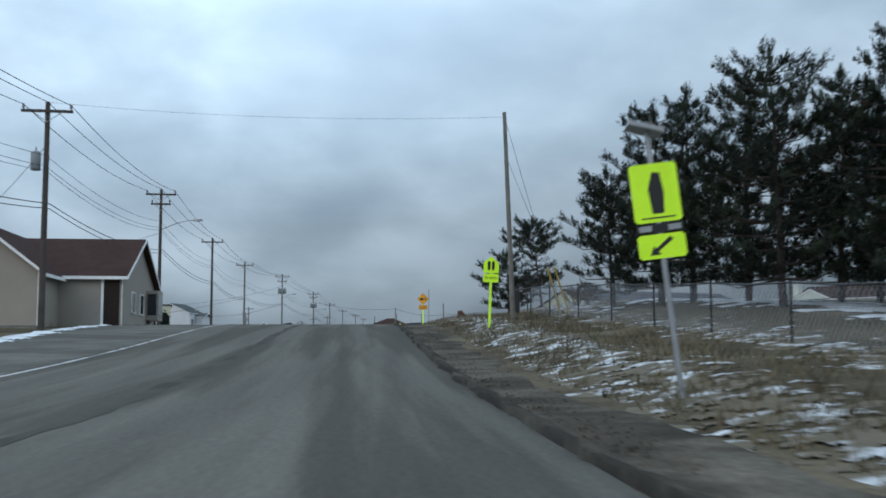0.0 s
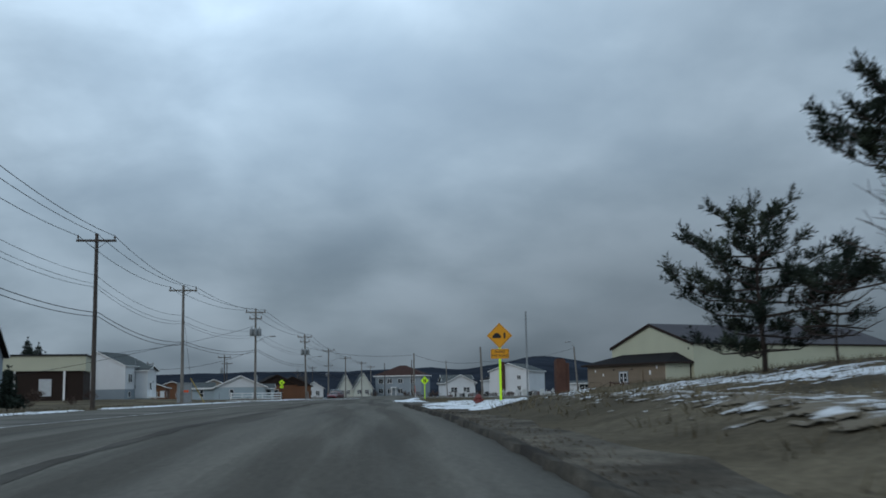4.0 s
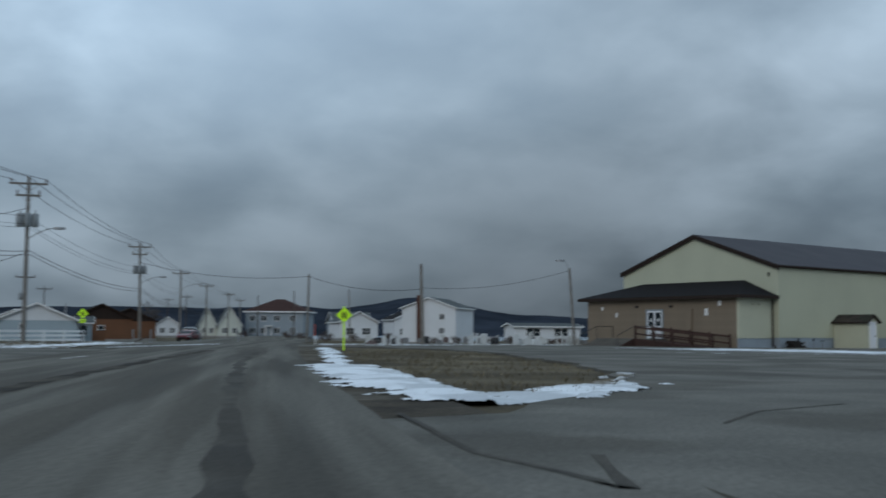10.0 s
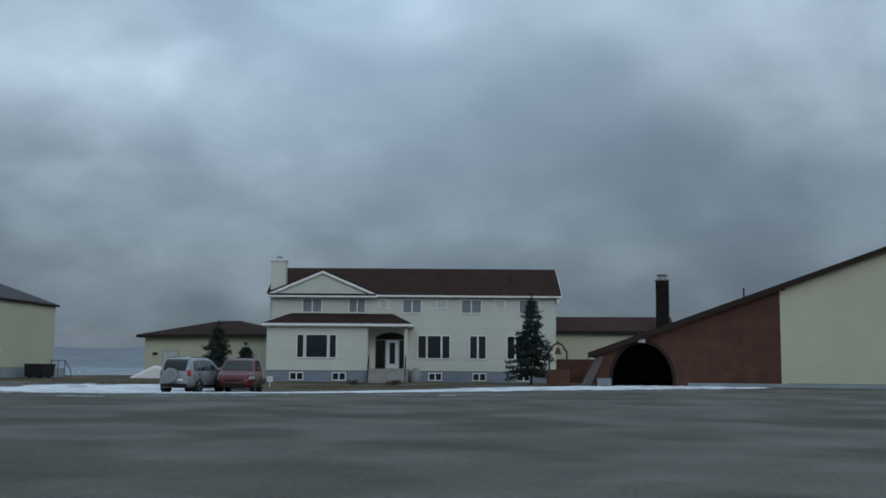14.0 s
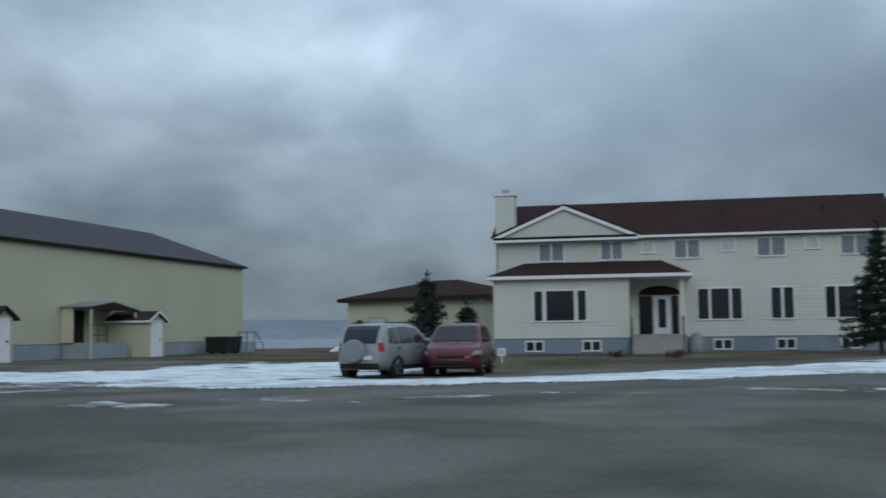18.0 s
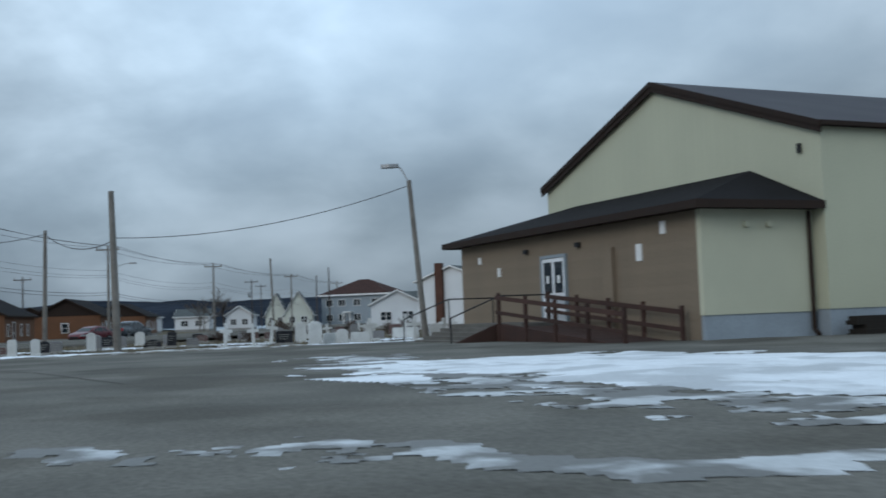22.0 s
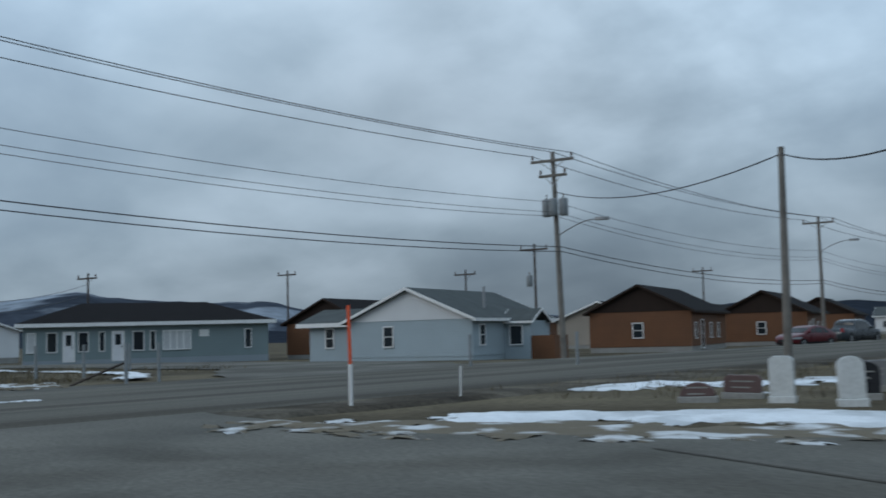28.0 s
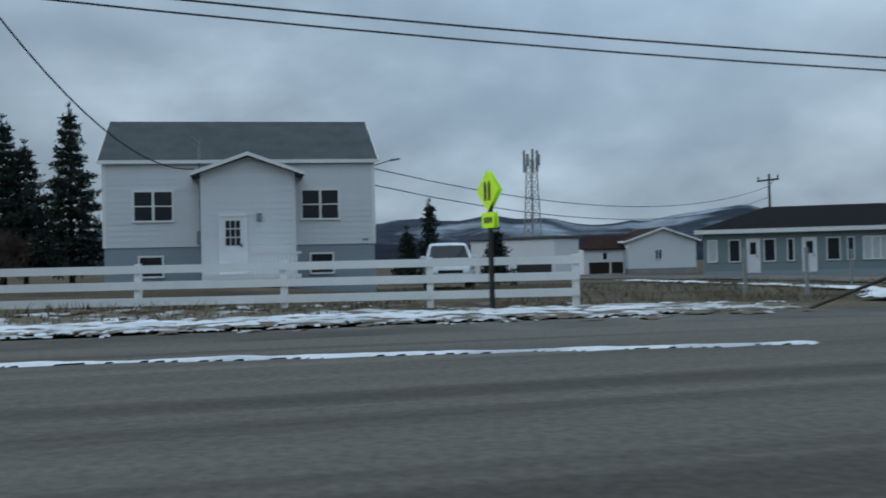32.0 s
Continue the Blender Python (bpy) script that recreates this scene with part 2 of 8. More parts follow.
WHITE_SIDING = material("white_clapboard", (0.66, 0.675, 0.69), 0.6, 0.05, 0.5, 30.0, 0.05, piece=0.02)
PALE_BLUE = material("pale_blue_clapboard", (0.33, 0.395, 0.43), 0.6, 0.06, 0.5, 30.0, 0.05, stripes=0.14, stripe_depth=0.5)
GREY_BLUE = material("grey_blue_clapboard", (0.26, 0.30, 0.33), 0.6, 0.06, 0.5, 30.0, 0.05, stripes=0.14, stripe_depth=0.5)
TEAL = material("grey_green_siding", (0.20, 0.255, 0.265), 0.6, 0.06, 0.5, 30.0, 0.05, stripes=0.2, stripe_depth=0.4)
BROWN_WOOD = material("brown_wood_siding", (0.145, 0.068, 0.036), 0.7, 0.12, 0.8, 30.0, 0.1, stripes=0.2, stripe_depth=0.6)
TAUPE = material("taupe_house_siding", (0.30, 0.265, 0.225), 0.7, 0.07, 0.6, 30.0, 0.05, stripes=0.15, stripe_depth=0.5)
TAN = material("tan_annex_siding", (0.215, 0.168, 0.122), 0.75, 0.1, 0.5, 25.0, 0.08, piece=0.04)
BRICK = material("red_brown_brick", (0.094, 0.048, 0.036), 0.85, 0.18, 1.5, 14.0, 0.25, stripes=0.2, stripe_depth=0.5, spec=0.1)
BLOCK = material("grey_painted_block", (0.27, 0.31, 0.345), 0.8, 0.1, 0.8, 20.0, 0.2, stripes=0.2, stripe_depth=0.3)
BLUE_BLOCK = material("blue_grey_foundation", (0.20, 0.238, 0.282), 0.8, 0.1, 0.8, 20.0, 0.2)
CONCRETE = material("worn_concrete", (0.28, 0.275, 0.26), 0.85, 0.15, 1.0, 25.0, 0.3)
CONCRETE_DARK = material("damp_concrete", (0.13, 0.122, 0.11), 0.9, 0.2, 1.0, 25.0, 0.3, piece=0.1)
OLD_TIMBER = material("black_weathered_timber", (0.022, 0.019, 0.016), 0.9, 0.2, 2.0, 20.0, 0.3, piece=0.2)
ROOF_GREY = material("grey_steel_roof", (0.066, 0.064, 0.072), 0.8, 0.08, 0.4, 18.0, 0.08, stripes=0.9, stripe_depth=0.15, axis="X", spec=0.12)
SHINGLE_DARK = material("dark_shingles", (0.017, 0.016, 0.017), 0.95, 0.25, 1.2, 14.0, 0.4, stripes=0.16, stripe_depth=0.5, spec=0.05)
SHINGLE_BROWN = material("brown_shingles", (0.040, 0.024, 0.021), 0.95, 0.2, 1.2, 14.0, 0.4, stripes=0.16, stripe_depth=0.4, spec=0.05)
SHINGLE_RED = material("red_brown_shingles", (0.058, 0.034, 0.030), 0.95, 0.2, 1.2, 14.0, 0.4, stripes=0.16, stripe_depth=0.4, spec=0.05)
SHINGLE_OLD = material("mossy_brown_shingles", (0.050, 0.041, 0.034), 0.95, 0.3, 2.0, 14.0, 0.4, second=(0.035, 0.034, 0.026), amount=0.5, stripes=0.16, stripe_depth=0.4, spec=0.05)
SHINGLE_GREY = material("grey_green_shingles", (0.086, 0.096, 0.097), 0.95, 0.16, 1.2, 14.0, 0.4, stripes=0.16, stripe_depth=0.4, spec=0.06)
TRIM_WHITE = material("white_trim", (0.78, 0.78, 0.77), 0.5, 0.05, 2.0, 20.0, 0.05)
TRIM_BROWN = material("dark_brown_trim", (0.032, 0.022, 0.018), 0.7, 0.1, 2.0, 20.0, 0.1, spec=0.1)
DOOR_WHITE = material("white_door_paint", (0.74, 0.75, 0.77), 0.45, 0.05, 2.0, 20.0, 0.05)
RAMP_WOOD = material("stained_ramp_wood", (0.058, 0.032, 0.026), 0.8, 0.2, 2.0, 20.0, 0.25, piece=0.2)
STEEL = material("galvanised_steel", (0.33, 0.34, 0.35), 0.5, 0.12, 4.0, 40.0, 0.05, metal=0.6)
DARK_STEEL = material("dark_painted_steel", (0.03, 0.03, 0.032), 0.5, 0.15, 4.0, 40.0, 0.05, metal=0.3)
POLE_WOOD = material("weathered_pole_wood", (0.185, 0.172, 0.155), 0.85, 0.25, 1.5, 25.0, 0.4, spec=0.1)
POLE_DARK = material("creosoted_pole_wood", (0.075, 0.062, 0.055), 0.85, 0.25, 1.5, 25.0, 0.4)
CABLE = material("black_cable", (0.03, 0.03, 0.033), 0.6, 0.05, 4.0, 40.0, 0.0)
CERAMIC = material("brown_insulator", (0.12, 0.10, 0.09), 0.3, 0.05, 4.0, 40.0, 0.0)
TANK_GREY = material("grey_transformer_paint", (0.24, 0.26, 0.27), 0.5, 0.1, 3.0, 30.0, 0.03)
# faint emission added to look like fluorescent sheeting; the signs are no lamps
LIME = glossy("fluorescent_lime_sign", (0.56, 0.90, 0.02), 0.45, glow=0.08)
AMBER = glossy("amber_sign", (0.72, 0.30, 0.01), 0.45)
SIGN_BLACK = glossy("sign_black", (0.012, 0.012, 0.012), 0.5)
HYDRANT_RED = glossy("hydrant_red", (0.17, 0.035, 0.03), 0.6)
STAKE_ORANGE = glossy("orange_marker", (0.75, 0.10, 0.03), 0.5)
GLASS = glossy("window_glass", (0.02, 0.025, 0.03), 0.06)
CURTAIN = material("window_curtain", (0.50, 0.52, 0.53), 0.8, 0.1, 3.0, 30.0, 0.1)
CURTAIN_DIM = material("dim_curtain_glass", (0.20, 0.225, 0.25), 0.25, 0.1, 3.0, 30.0, 0.05)
CAR_SILVER = glossy("silver_car_paint", (0.27, 0.285, 0.30), 0.35, 0.4, 0.3)
CAR_RED = glossy("dark_red_car_paint", (0.105, 0.010, 0.016), 0.35, 0.2, 0.25)
CAR_DARK = glossy("dark_car_paint", (0.035, 0.042, 0.05), 0.3, 0.3, 0.6)
CAR_WHITE = glossy("white_car_paint", (0.66, 0.68, 0.70), 0.3, 0.1, 0.6)
CAR_GLASS = glossy("car_glass", (0.012, 0.014, 0.016), 0.05)
CAR_PLASTIC = material("black_car_plastic", (0.02, 0.02, 0.021), 0.6, 0.1, 5.0, 50.0, 0.05)
TYRE = material("tyre_rubber", (0.018, 0.018, 0.018), 0.85, 0.1, 5.0, 50.0, 0.1)
RIM = glossy("alloy_rim", (0.38, 0.39, 0.40), 0.35, 0.8)
LAMP_RED = glossy("tail_lamp_red", (0.35, 0.02, 0.02), 0.2)
LAMP_CLEAR = glossy("clear_lamp", (0.34, 0.36, 0.38), 0.15)
NEEDLES = material("pine_needles", (0.019, 0.027, 0.020), 0.9, 0.35, 0.8, 12.0, 0.2, second=(0.034, 0.042, 0.027), amount=0.5, spec=0.1)
SPRUCE = material("spruce_needles", (0.022, 0.034, 0.027), 0.85, 0.3, 0.8, 12.0, 0.2)
BARK = material("grey_brown_bark", (0.055, 0.045, 0.040), 0.9, 0.25, 3.0, 25.0, 0.6, spec=0.05)
TWIGS = material("bare_twigs", (0.10, 0.085, 0.075), 0.9, 0.2, 3.0, 25.0, 0.3)
BUSH = material("bare_red_brown_shrub", (0.085, 0.06, 0.05), 0.9, 0.25, 3.0, 25.0, 0.3)
BLADES = material("dry_grass_blades", (0.17, 0.14, 0.09), 0.95, 0.3, 1.0, 10.0, 0.1, second=(0.10, 0.085, 0.055), amount=0.6)
STONE_WHITE = material("white_gravestone", (0.56, 0.57, 0.56), 0.75, 0.14, 2.0, 25.0, 0.15)
STONE_GREY = material("grey_granite", (0.20, 0.20, 0.205), 0.5, 0.12, 3.0, 60.0, 0.08)
STONE_BLACK = material("black_granite", (0.025, 0.025, 0.028), 0.3, 0.1, 3.0, 60.0, 0.03)
STONE_RED = material("red_brown_granite", (0.13, 0.085, 0.08), 0.5, 0.12, 3.0, 60.0, 0.08)
PLASTIC_YELLOW = glossy("yellow_guy_guard", (0.42, 0.30, 0.07), 0.6)

# ---- mesh tools ----


def box(bm, x0, x1, y0, y1, z0, z1, m=None):
    vs = [Vector((x, y, z)) for x in (x0, x1) for y in (y0, y1) for z in (z0, z1)]
    vs = [bm.verts.new(m @ v if m else v) for v in vs]
    for q in ((0, 1, 3, 2), (4, 6, 7, 5), (0, 4, 5, 1), (2, 3, 7, 6), (0, 2, 6, 4), (1, 5, 7, 3)):
        bm.faces.new([vs[i] for i in q])
    return vs


def tube(bm, a, b, r0, r1=None, n=8, caps=True):
    """A tapered round bar from a to b."""
    a, b = Vector(a), Vector(b)
    r1 = r0 if r1 is None else r1
    w = (b - a).normalized()
    u = w.orthogonal().normalized()
    v = w.cross(u)
    ra, rb = [], []
    for i in range(n):
        t = 2 * math.pi * i / n
        d = u * math.cos(t) + v * math.sin(t)
        ra.append(bm.verts.new(a + d * r0))
        rb.append(bm.verts.new(b + d * r1))
    for i in range(n):
        j = (i + 1) % n
        bm.faces.new((ra[i], ra[j], rb[j], rb[i]))
    if caps:
        bm.faces.new(ra[::-1])
        bm.faces.new(rb)


def slab(bm, outline, d, m=None):
    """A plate: a flat outline of 3D points, made thick along the vector d."""
    d = Vector(d)
    lo = [Vector(p) for p in outline]
    a = [bm.verts.new(m @ p if m else p) for p in lo]
    b = [bm.verts.new(m @ (p + d) if m else p + d) for p in lo]
    n = len(a)
    bm.faces.new(a[::-1])
    bm.faces.new(b)
    for i in range(n):
        j = (i + 1) % n
        bm.faces.new((a[i], a[j], b[j], b[i]))


def lathe(bm, rings, n=12, at=(0, 0, 0)):
    """A round body about an upright line, from rings of (radius, height)."""
    at = Vector(at)
    loops = []
    for r, z in rings:
        loops.append([bm.verts.new(at + Vector((r * math.cos(2 * math.pi * i / n), r * math.sin(2 * math.pi * i / n), z))) for i in range(n)])
    for a, b in zip(loops, loops[1:]):
        for i in range(n):
            j = (i + 1) % n
            bm.faces.new((a[i], a[j], b[j], b[i]))
    bm.faces.new(loops[0][::-1])
    bm.faces.new(loops[-1])


def mesh_of(name, bm, mat, bevel=0.0, smooth=False):
    bmesh.ops.recalc_face_normals(bm, faces=bm.faces)
    if bevel:
        bmesh.ops.bevel(bm, geom=bm.edges[:], offset=bevel, segments=1, affect="EDGES")
    me = bpy.data.meshes.new(name)
    bm.to_mesh(me)
    bm.free()
    me.materials.append(mat)
    if smooth:
        me.shade_smooth()
    return me


def part(name, bm, mat, parent=None, label="", bevel=0.0, smooth=False):
    ob = new(name, mesh_of(name, bm, mat, bevel, smooth))
    if parent:
        ob.parent = parent
    if label:
        ob["label"] = label
    return ob


def bpart(name, mat, parent, boxes, label="", bevel=0.0):
    """A part made of boxes (x0, x1, y0, y1, z0, z1); boxes that stand apart become parts of their own."""
    sets = []
    for b in boxes:
        near = [s for s in sets if any(all(b[i] < c[i + 1] + 0.012 and c[i] < b[i + 1] + 0.012 for i in (0, 2, 4)) for c in s)]
        sets = [s for s in sets if s not in near] + [[b] + [c for s in near for c in s]]
    first = None
    for s in sets:
        bm = bmesh.new()
        for b in s:
            box(bm, *b)
        first = part(name, bm, mat, parent, label, bevel) if first is None else (part(name, bm, mat, parent, label, bevel), first)[1]
    return first


def thing(name, m, label, category, group="", kind=""):
    ob = new(name)
    ob.matrix_basis = m
    ob.empty_display_size = 0.3
    return tagged(ob, label, category, group, kind)


def solo(name, bm, mat, label, category, group="", kind="", bevel=0.0, smooth=False, m=None):
    ob = part(name, bm, mat, None, "", bevel, smooth)
    if m:
        ob.matrix_basis = m
    return tagged(ob, label, category, group, kind)


ROAD_Z = [(-400, -9.0), (-60, -4.0), (0, -2.1), (7, -2.05), (13.5, -1.96), (20, -1.78), (27, -1.46), (34, -1.1), (40, -0.74), (46.5, -0.33), (58, 0.2), (71, 0.45),
          (90, 0.42), (400, 0.42)]
RY, RZ = [a for a, b in ROAD_Z], [b for a, b in ROAD_Z]


def road_z(y):
    return float(np.mean([np.interp(y + d, RY, RZ) for d in (-6, -3, 0, 3, 6)]))


def ease(a, b, v):
    t = min(1.0, max(0.0, (v - a) / (b - a)))
    return t * t * (3 - 2 * t)


BEND = [(115, 0.0), (140, 0.6), (180, 2.6), (220, 6.0), (255, 8.3), (300, 11.0), (420, 18.0)]


def road_x(y):
    """How far the road has bent to the east at y."""
    return float(np.mean([np.interp(y + d, [a for a, b in BEND], [b for a, b in BEND]) for d in (-10, -5, 0, 5, 10)]))


def dip(x, y):
    """The shallow hollow of the car park before the lawn."""
    return 0.38 * math.exp(-((x - 51) / 12) ** 2 - ((y - 157) / 10) ** 2)


def lot_z(x, y):
    return 0.5 - dip(x, y)


def ground_z(x, y):
    """The height of the ground."""
    z = road_z(y)
    e = x - road_x(y)
    # bank and knoll on the east side of the climb
    z += 0.55 * ease(3.2, 6.5, e) * ease(-10, 25, y) * (1 - ease(78, 112, y))
    z += 0.9 * ease(7, 15, e) * ease(10, 40, y) * (1 - ease(84, 122, y)) * (1 - 0.5 * ease(50, 90, e))
    # the shore falls away to the north-east
    s = (x - 72) * 0.643 + (y - 190) * 0.766
    z -= 7.5 * ease(62, 130, s)
    # house plots to the west stand a little higher, the town to the north a little lower
    z += 0.5 * ease(-15, -27, x) * ease(140, 165, y) * (1 - ease(183, 191, y))
    # the verge climbs a little to the rail fence
    z += 0.22 * ease(-9.6, -13.4, x) * ease(158, 168, y) * (1 - ease(188, 194, y)) * (1 - ease(-15, -27, x))
    z -= 0.4 * ease(205, 235, y)
    # a low grassy mound at the mouth of the car park
    z += 0.55 * math.exp(-((x - 15) / 7) ** 2 - ((y - 104) / 5.5) ** 2)
    return z - dip(x, y)


def turned(x, y, z, way):
    """A pose at a place whose local x axis runs along the direction way on the plan."""
    return Matrix.Translation((x, y, z)) @ Matrix.Rotation(math.atan2(way[1], way[0]), 4, "Z")


def text_part(name, body, size, mat, parent, m):
    """Lettering as a thin mesh, centred on m, reading along local x and up local y."""
    cu = bpy.data.curves.new(name, "FONT")
    cu.body, cu.size, cu.extrude, cu.align_x, cu.align_y = body, size, 0.003, "CENTER", "CENTER"
    ob = bpy.data.objects.new(name, cu)
    scene.collection.objects.link(ob)
    me = bpy.data.meshes.new_from_object(ob.evaluated_get(bpy.context.evaluated_depsgraph_get()))
    bpy.data.objects.remove(ob)
    me.materials.append(mat)
    t = new(name, me)
    t.parent = parent
    t.matrix_basis = m
    return t


def window(parent, x0, x1, z0, z1, y, panes=1, out=-1, trim=None, glass=None, bars=0, axis="x"):
    """A framed window on a wall in the plane y (or x where axis is y); out: the sign of the way outwards."""
    trim, glass = trim or TRIM_WHITE, glass or GLASS
    fw, fd = 0.065, 0.055

    def put(a0, a1, b0, b1, d0, d1):
        lo, hi = sorted((y + out * d0, y + out * d1))
        return (a0, a1, lo, hi, b0, b1) if axis == "x" else (lo, hi, a0, a1, b0, b1)

    win = bpart("window", trim, parent, [put(x0 - fw, x1 + fw, z1, z1 + fw, 0.0, fd), put(x0 - fw, x1 + fw, z0 - fw, z0, 0.0, fd + 0.03),
                                         put(x0 - fw, x0, z0, z1, 0.0, fd), put(x1, x1 + fw, z0, z1, 0.0, fd)])
    w = (x1 - x0) / panes
    for i in range(panes):
        a0, a1 = x0 + i * w + (0.04 if i else 0), x0 + (i + 1) * w - (0.04 if i < panes - 1 else 0)
        bpart("pane", glass, win, [put(a0, a1, z0, z1, 0.005, 0.034)])
        if i:
            bpart("mullion", trim, win, [put(x0 + i * w - 0.04, x0 + i * w + 0.04, z0, z1, 0.0, fd - 0.005)])
    for k in range(bars):
        zz = z0 + (z1 - z0) * (k + 1) / (bars + 1)
        bpart("glazing_bar", trim, win, [put(x0, x1, zz - 0.02, zz + 0.02, 0.034, 0.045)])
    return win


def gable_roof(parent, x0, x1, y0, y1, eave, ridge, mat, along="x", over=0.35, thick=0.14, trim=None):
    """Two roof plates and their fascia boards, the ridge along x or y."""
    def p(a, c, z):
        return (a, c, z) if along == "x" else (c, a, z)

    a0, a1, c0, c1 = (x0, x1, y0, y1) if along == "x" else (y0, y1, x0, x1)
    mid = (c0 + c1) / 2
    slope = (ridge - eave) / (mid - c0)
    for side, c in ((-1, c0), (1, c1)):
        bm = bmesh.new()
        e = c + side * over
        ez = eave - slope * over
        slab(bm, [p(a0 - over, e, ez), p(a1 + over, e, ez), p(a1 + over, mid, ridge), p(a0 - over, mid, ridge)], (0, 0, thick))
        part("roof_slope", bm, mat, parent)
        if trim:
            bm = bmesh.new()
            lo, hi = sorted((e, e + side * 0.03))
            v = (a0 - over, a1 + over, lo, hi, ez - 0.02, ez + thick + 0.004) if along == "x" else (lo, hi, a0 - over, a1 + over, ez - 0.02, ez + thick + 0.004)
            box(bm, *v)
            part("fascia", bm, trim, parent)
            for a, s in ((a0 - over, -1), (a1 + over, 1)):
                bm = bmesh.new()
                slab(bm, [p(a, e, ez - 0.02), p(a, mid, ridge - 0.02), p(a, mid, ridge + thick + 0.004), p(a, e, ez + thick + 0.004)], p(s * 0.03, 0, 0))
                part("barge_board", bm, trim, parent)


def hip_roof(parent, x0, x1, y0, y1, eave, ridge, mat, over=0.4, inset=None, thick=0.16, trim=None):
    x0, x1, y0, y1 = x0 - over, x1 + over, y0 - over, y1 + over
    ins = inset if inset is not None else (y1 - y0) / 2
    my = (y0 + y1) / 2
    a, b, c, d = (x0, y0, eave), (x1, y0, eave), (x1, y1, eave), (x0, y1, eave)
    e, f = (x0 + ins, my, ridge), (x1 - ins, my, ridge)
    for q in ([a, b, f, e], [b, c, f], [c, d, e, f], [d, a, e]):
        bm = bmesh.new()
        slab(bm, q, (0, 0, thick))
        part("roof_slope", bm, mat, parent)
    if trim:
        t = 0.03
        bpart("fascia", trim, parent, [(x0 - t, x1 + t, y0 - t, y0, eave - 0.12, eave + thick), (x0 - t, x1 + t, y1, y1 + t, eave - 0.12, eave + thick),
                                       (x0 - t, x0, y0, y1, eave - 0.12, eave + thick), (x1, x1 + t, y0, y1, eave - 0.12, eave + thick)])
        bpart("soffit", trim, parent, [(x0 + 0.01, x1 - 0.01, y0 + 0.01, y1 - 0.01, eave - 0.04, eave - 0.01)])


def gable_walls(parent, x0, x1, y0, y1, base, eave, ridge, mat, along="x", t=0.2):
    """Four wall plates, those at the ends rising to the ridge."""
    if along == "x":
        bpart("wall", mat, parent, [(x0 + t, x1 - t, y0, y0 + t, base, eave)])
        bpart("wall", mat, parent, [(x0 + t, x1 - t, y1 - t, y1, base, eave)])
        for x in (x0, x1 - t):
            bm = bmesh.new()
            slab(bm, [(x, y0, base), (x, y1, base), (x, y1, eave), (x, (y0 + y1) / 2, ridge), (x, y0, eave)], (t, 0, 0))
            part("gable_wall", bm, mat, parent)
    else:
        bpart("wall", mat, parent, [(x0, x0 + t, y0 + t, y1 - t, base, eave)])
        bpart("wall", mat, parent, [(x1 - t, x1, y0 + t, y1 - t, base, eave)])
        for y in (y0, y1 - t):
            bm = bmesh.new()
            slab(bm, [(x0, y, base), (x1, y, base), (x1, y, eave), ((x0 + x1) / 2, y, ridge), (x0, y, eave)], (0, t, 0))
            part("gable_wall", bm, mat, parent)


def lap_boards(parent, x0, x1, y, z0, z1, pitch, mat, out=-1, axis="x", inset=None, thick=0.02):
    """Lapped siding boards on a wall in the plane y (or x): each one a thin wedge, thick at its lower edge.
    inset: a function that gives the ends of the wall at a height, where the wall is a gable."""
    shared = None
    for k in range(int(round((z1 - z0) / pitch))):
        a, b = inset(z0 + (k + 1) * pitch) if inset else (x0, x1)
        if b - a < 0.3:
            break
        if shared is None or inset:
            bm = bmesh.new()
            pts = []
            for e in (a, b):
                for d, z in ((0.001, 0.0), (thick, 0.0), (0.006, pitch), (0.001, pitch)):
                    pts.append(bm.verts.new((e, y + out * d, z) if axis == "x" else (y + out * d, e, z)))
            for q in ((0, 1, 2, 3), (7, 6, 5, 4), (1, 5, 6, 2), (0, 4, 5, 1), (3, 2, 6, 7)):
                bm.faces.new([pts[i] for i in q])
            shared = mesh_of("clapboard", bm, mat)
        ob = new("clapboard", shared)
        ob.parent = parent
        ob.location = (0, 0, z0 + k * pitch)


def door(parent, x0, x1, z0, z1, y, mat=None, out=-1, axis="x", lights=()):
    mat = mat or DOOR_WHITE

    def put(a0, a1, b0, b1, d0, d1):
        lo, hi = sorted((y + out * d0, y + out * d1))
        return (a0, a1, lo, hi, b0, b1) if axis == "x" else (lo, hi, a0, a1, b0, b1)

    dr = bpart("door", mat, parent, [put(x0, x1, z0, z1, 0.0, 0.05)])
    bpart("door_frame", TRIM_WHITE, dr, [put(x0 - 0.09, x0, z0, z1 + 0.09, 0, 0.08), put(x1, x1 + 0.09, z0, z1 + 0.09, 0, 0.08), put(x0, x1, z1, z1 + 0.09, 0, 0.08)])
    bpart("handle", DARK_STEEL, dr, [put(x1 - 0.14, x1 - 0.08, (z0 + z1) / 2 - 0.05, (z0 + z1) / 2 + 0.05, 0.05, 0.12)])
    for a0, a1, b0, b1 in lights:
        bpart("door_light", GLASS, dr, [put(a0, a1, b0, b1, 0.05, 0.062)])
    return dr

# ---- ground, road, lot, sea and hills ----
from mathutils.geometry import delaunay_2d_cdt


def structure(name, bm, mat, label, category, smooth=False):
    return tagged(part(name, bm, mat, smooth=smooth), label, category, "", "structure")


def spread(lo, hi, step, far):
    """Even steps from lo to hi, then ever longer ones out to far."""
    out, d = [], step
    while d < far:
        d *= 1.6
        out.append(d)
    return [lo - d for d in reversed(out)] + [float(v) for v in np.arange(lo, hi + step / 2, step)] + [hi + d for d in out]


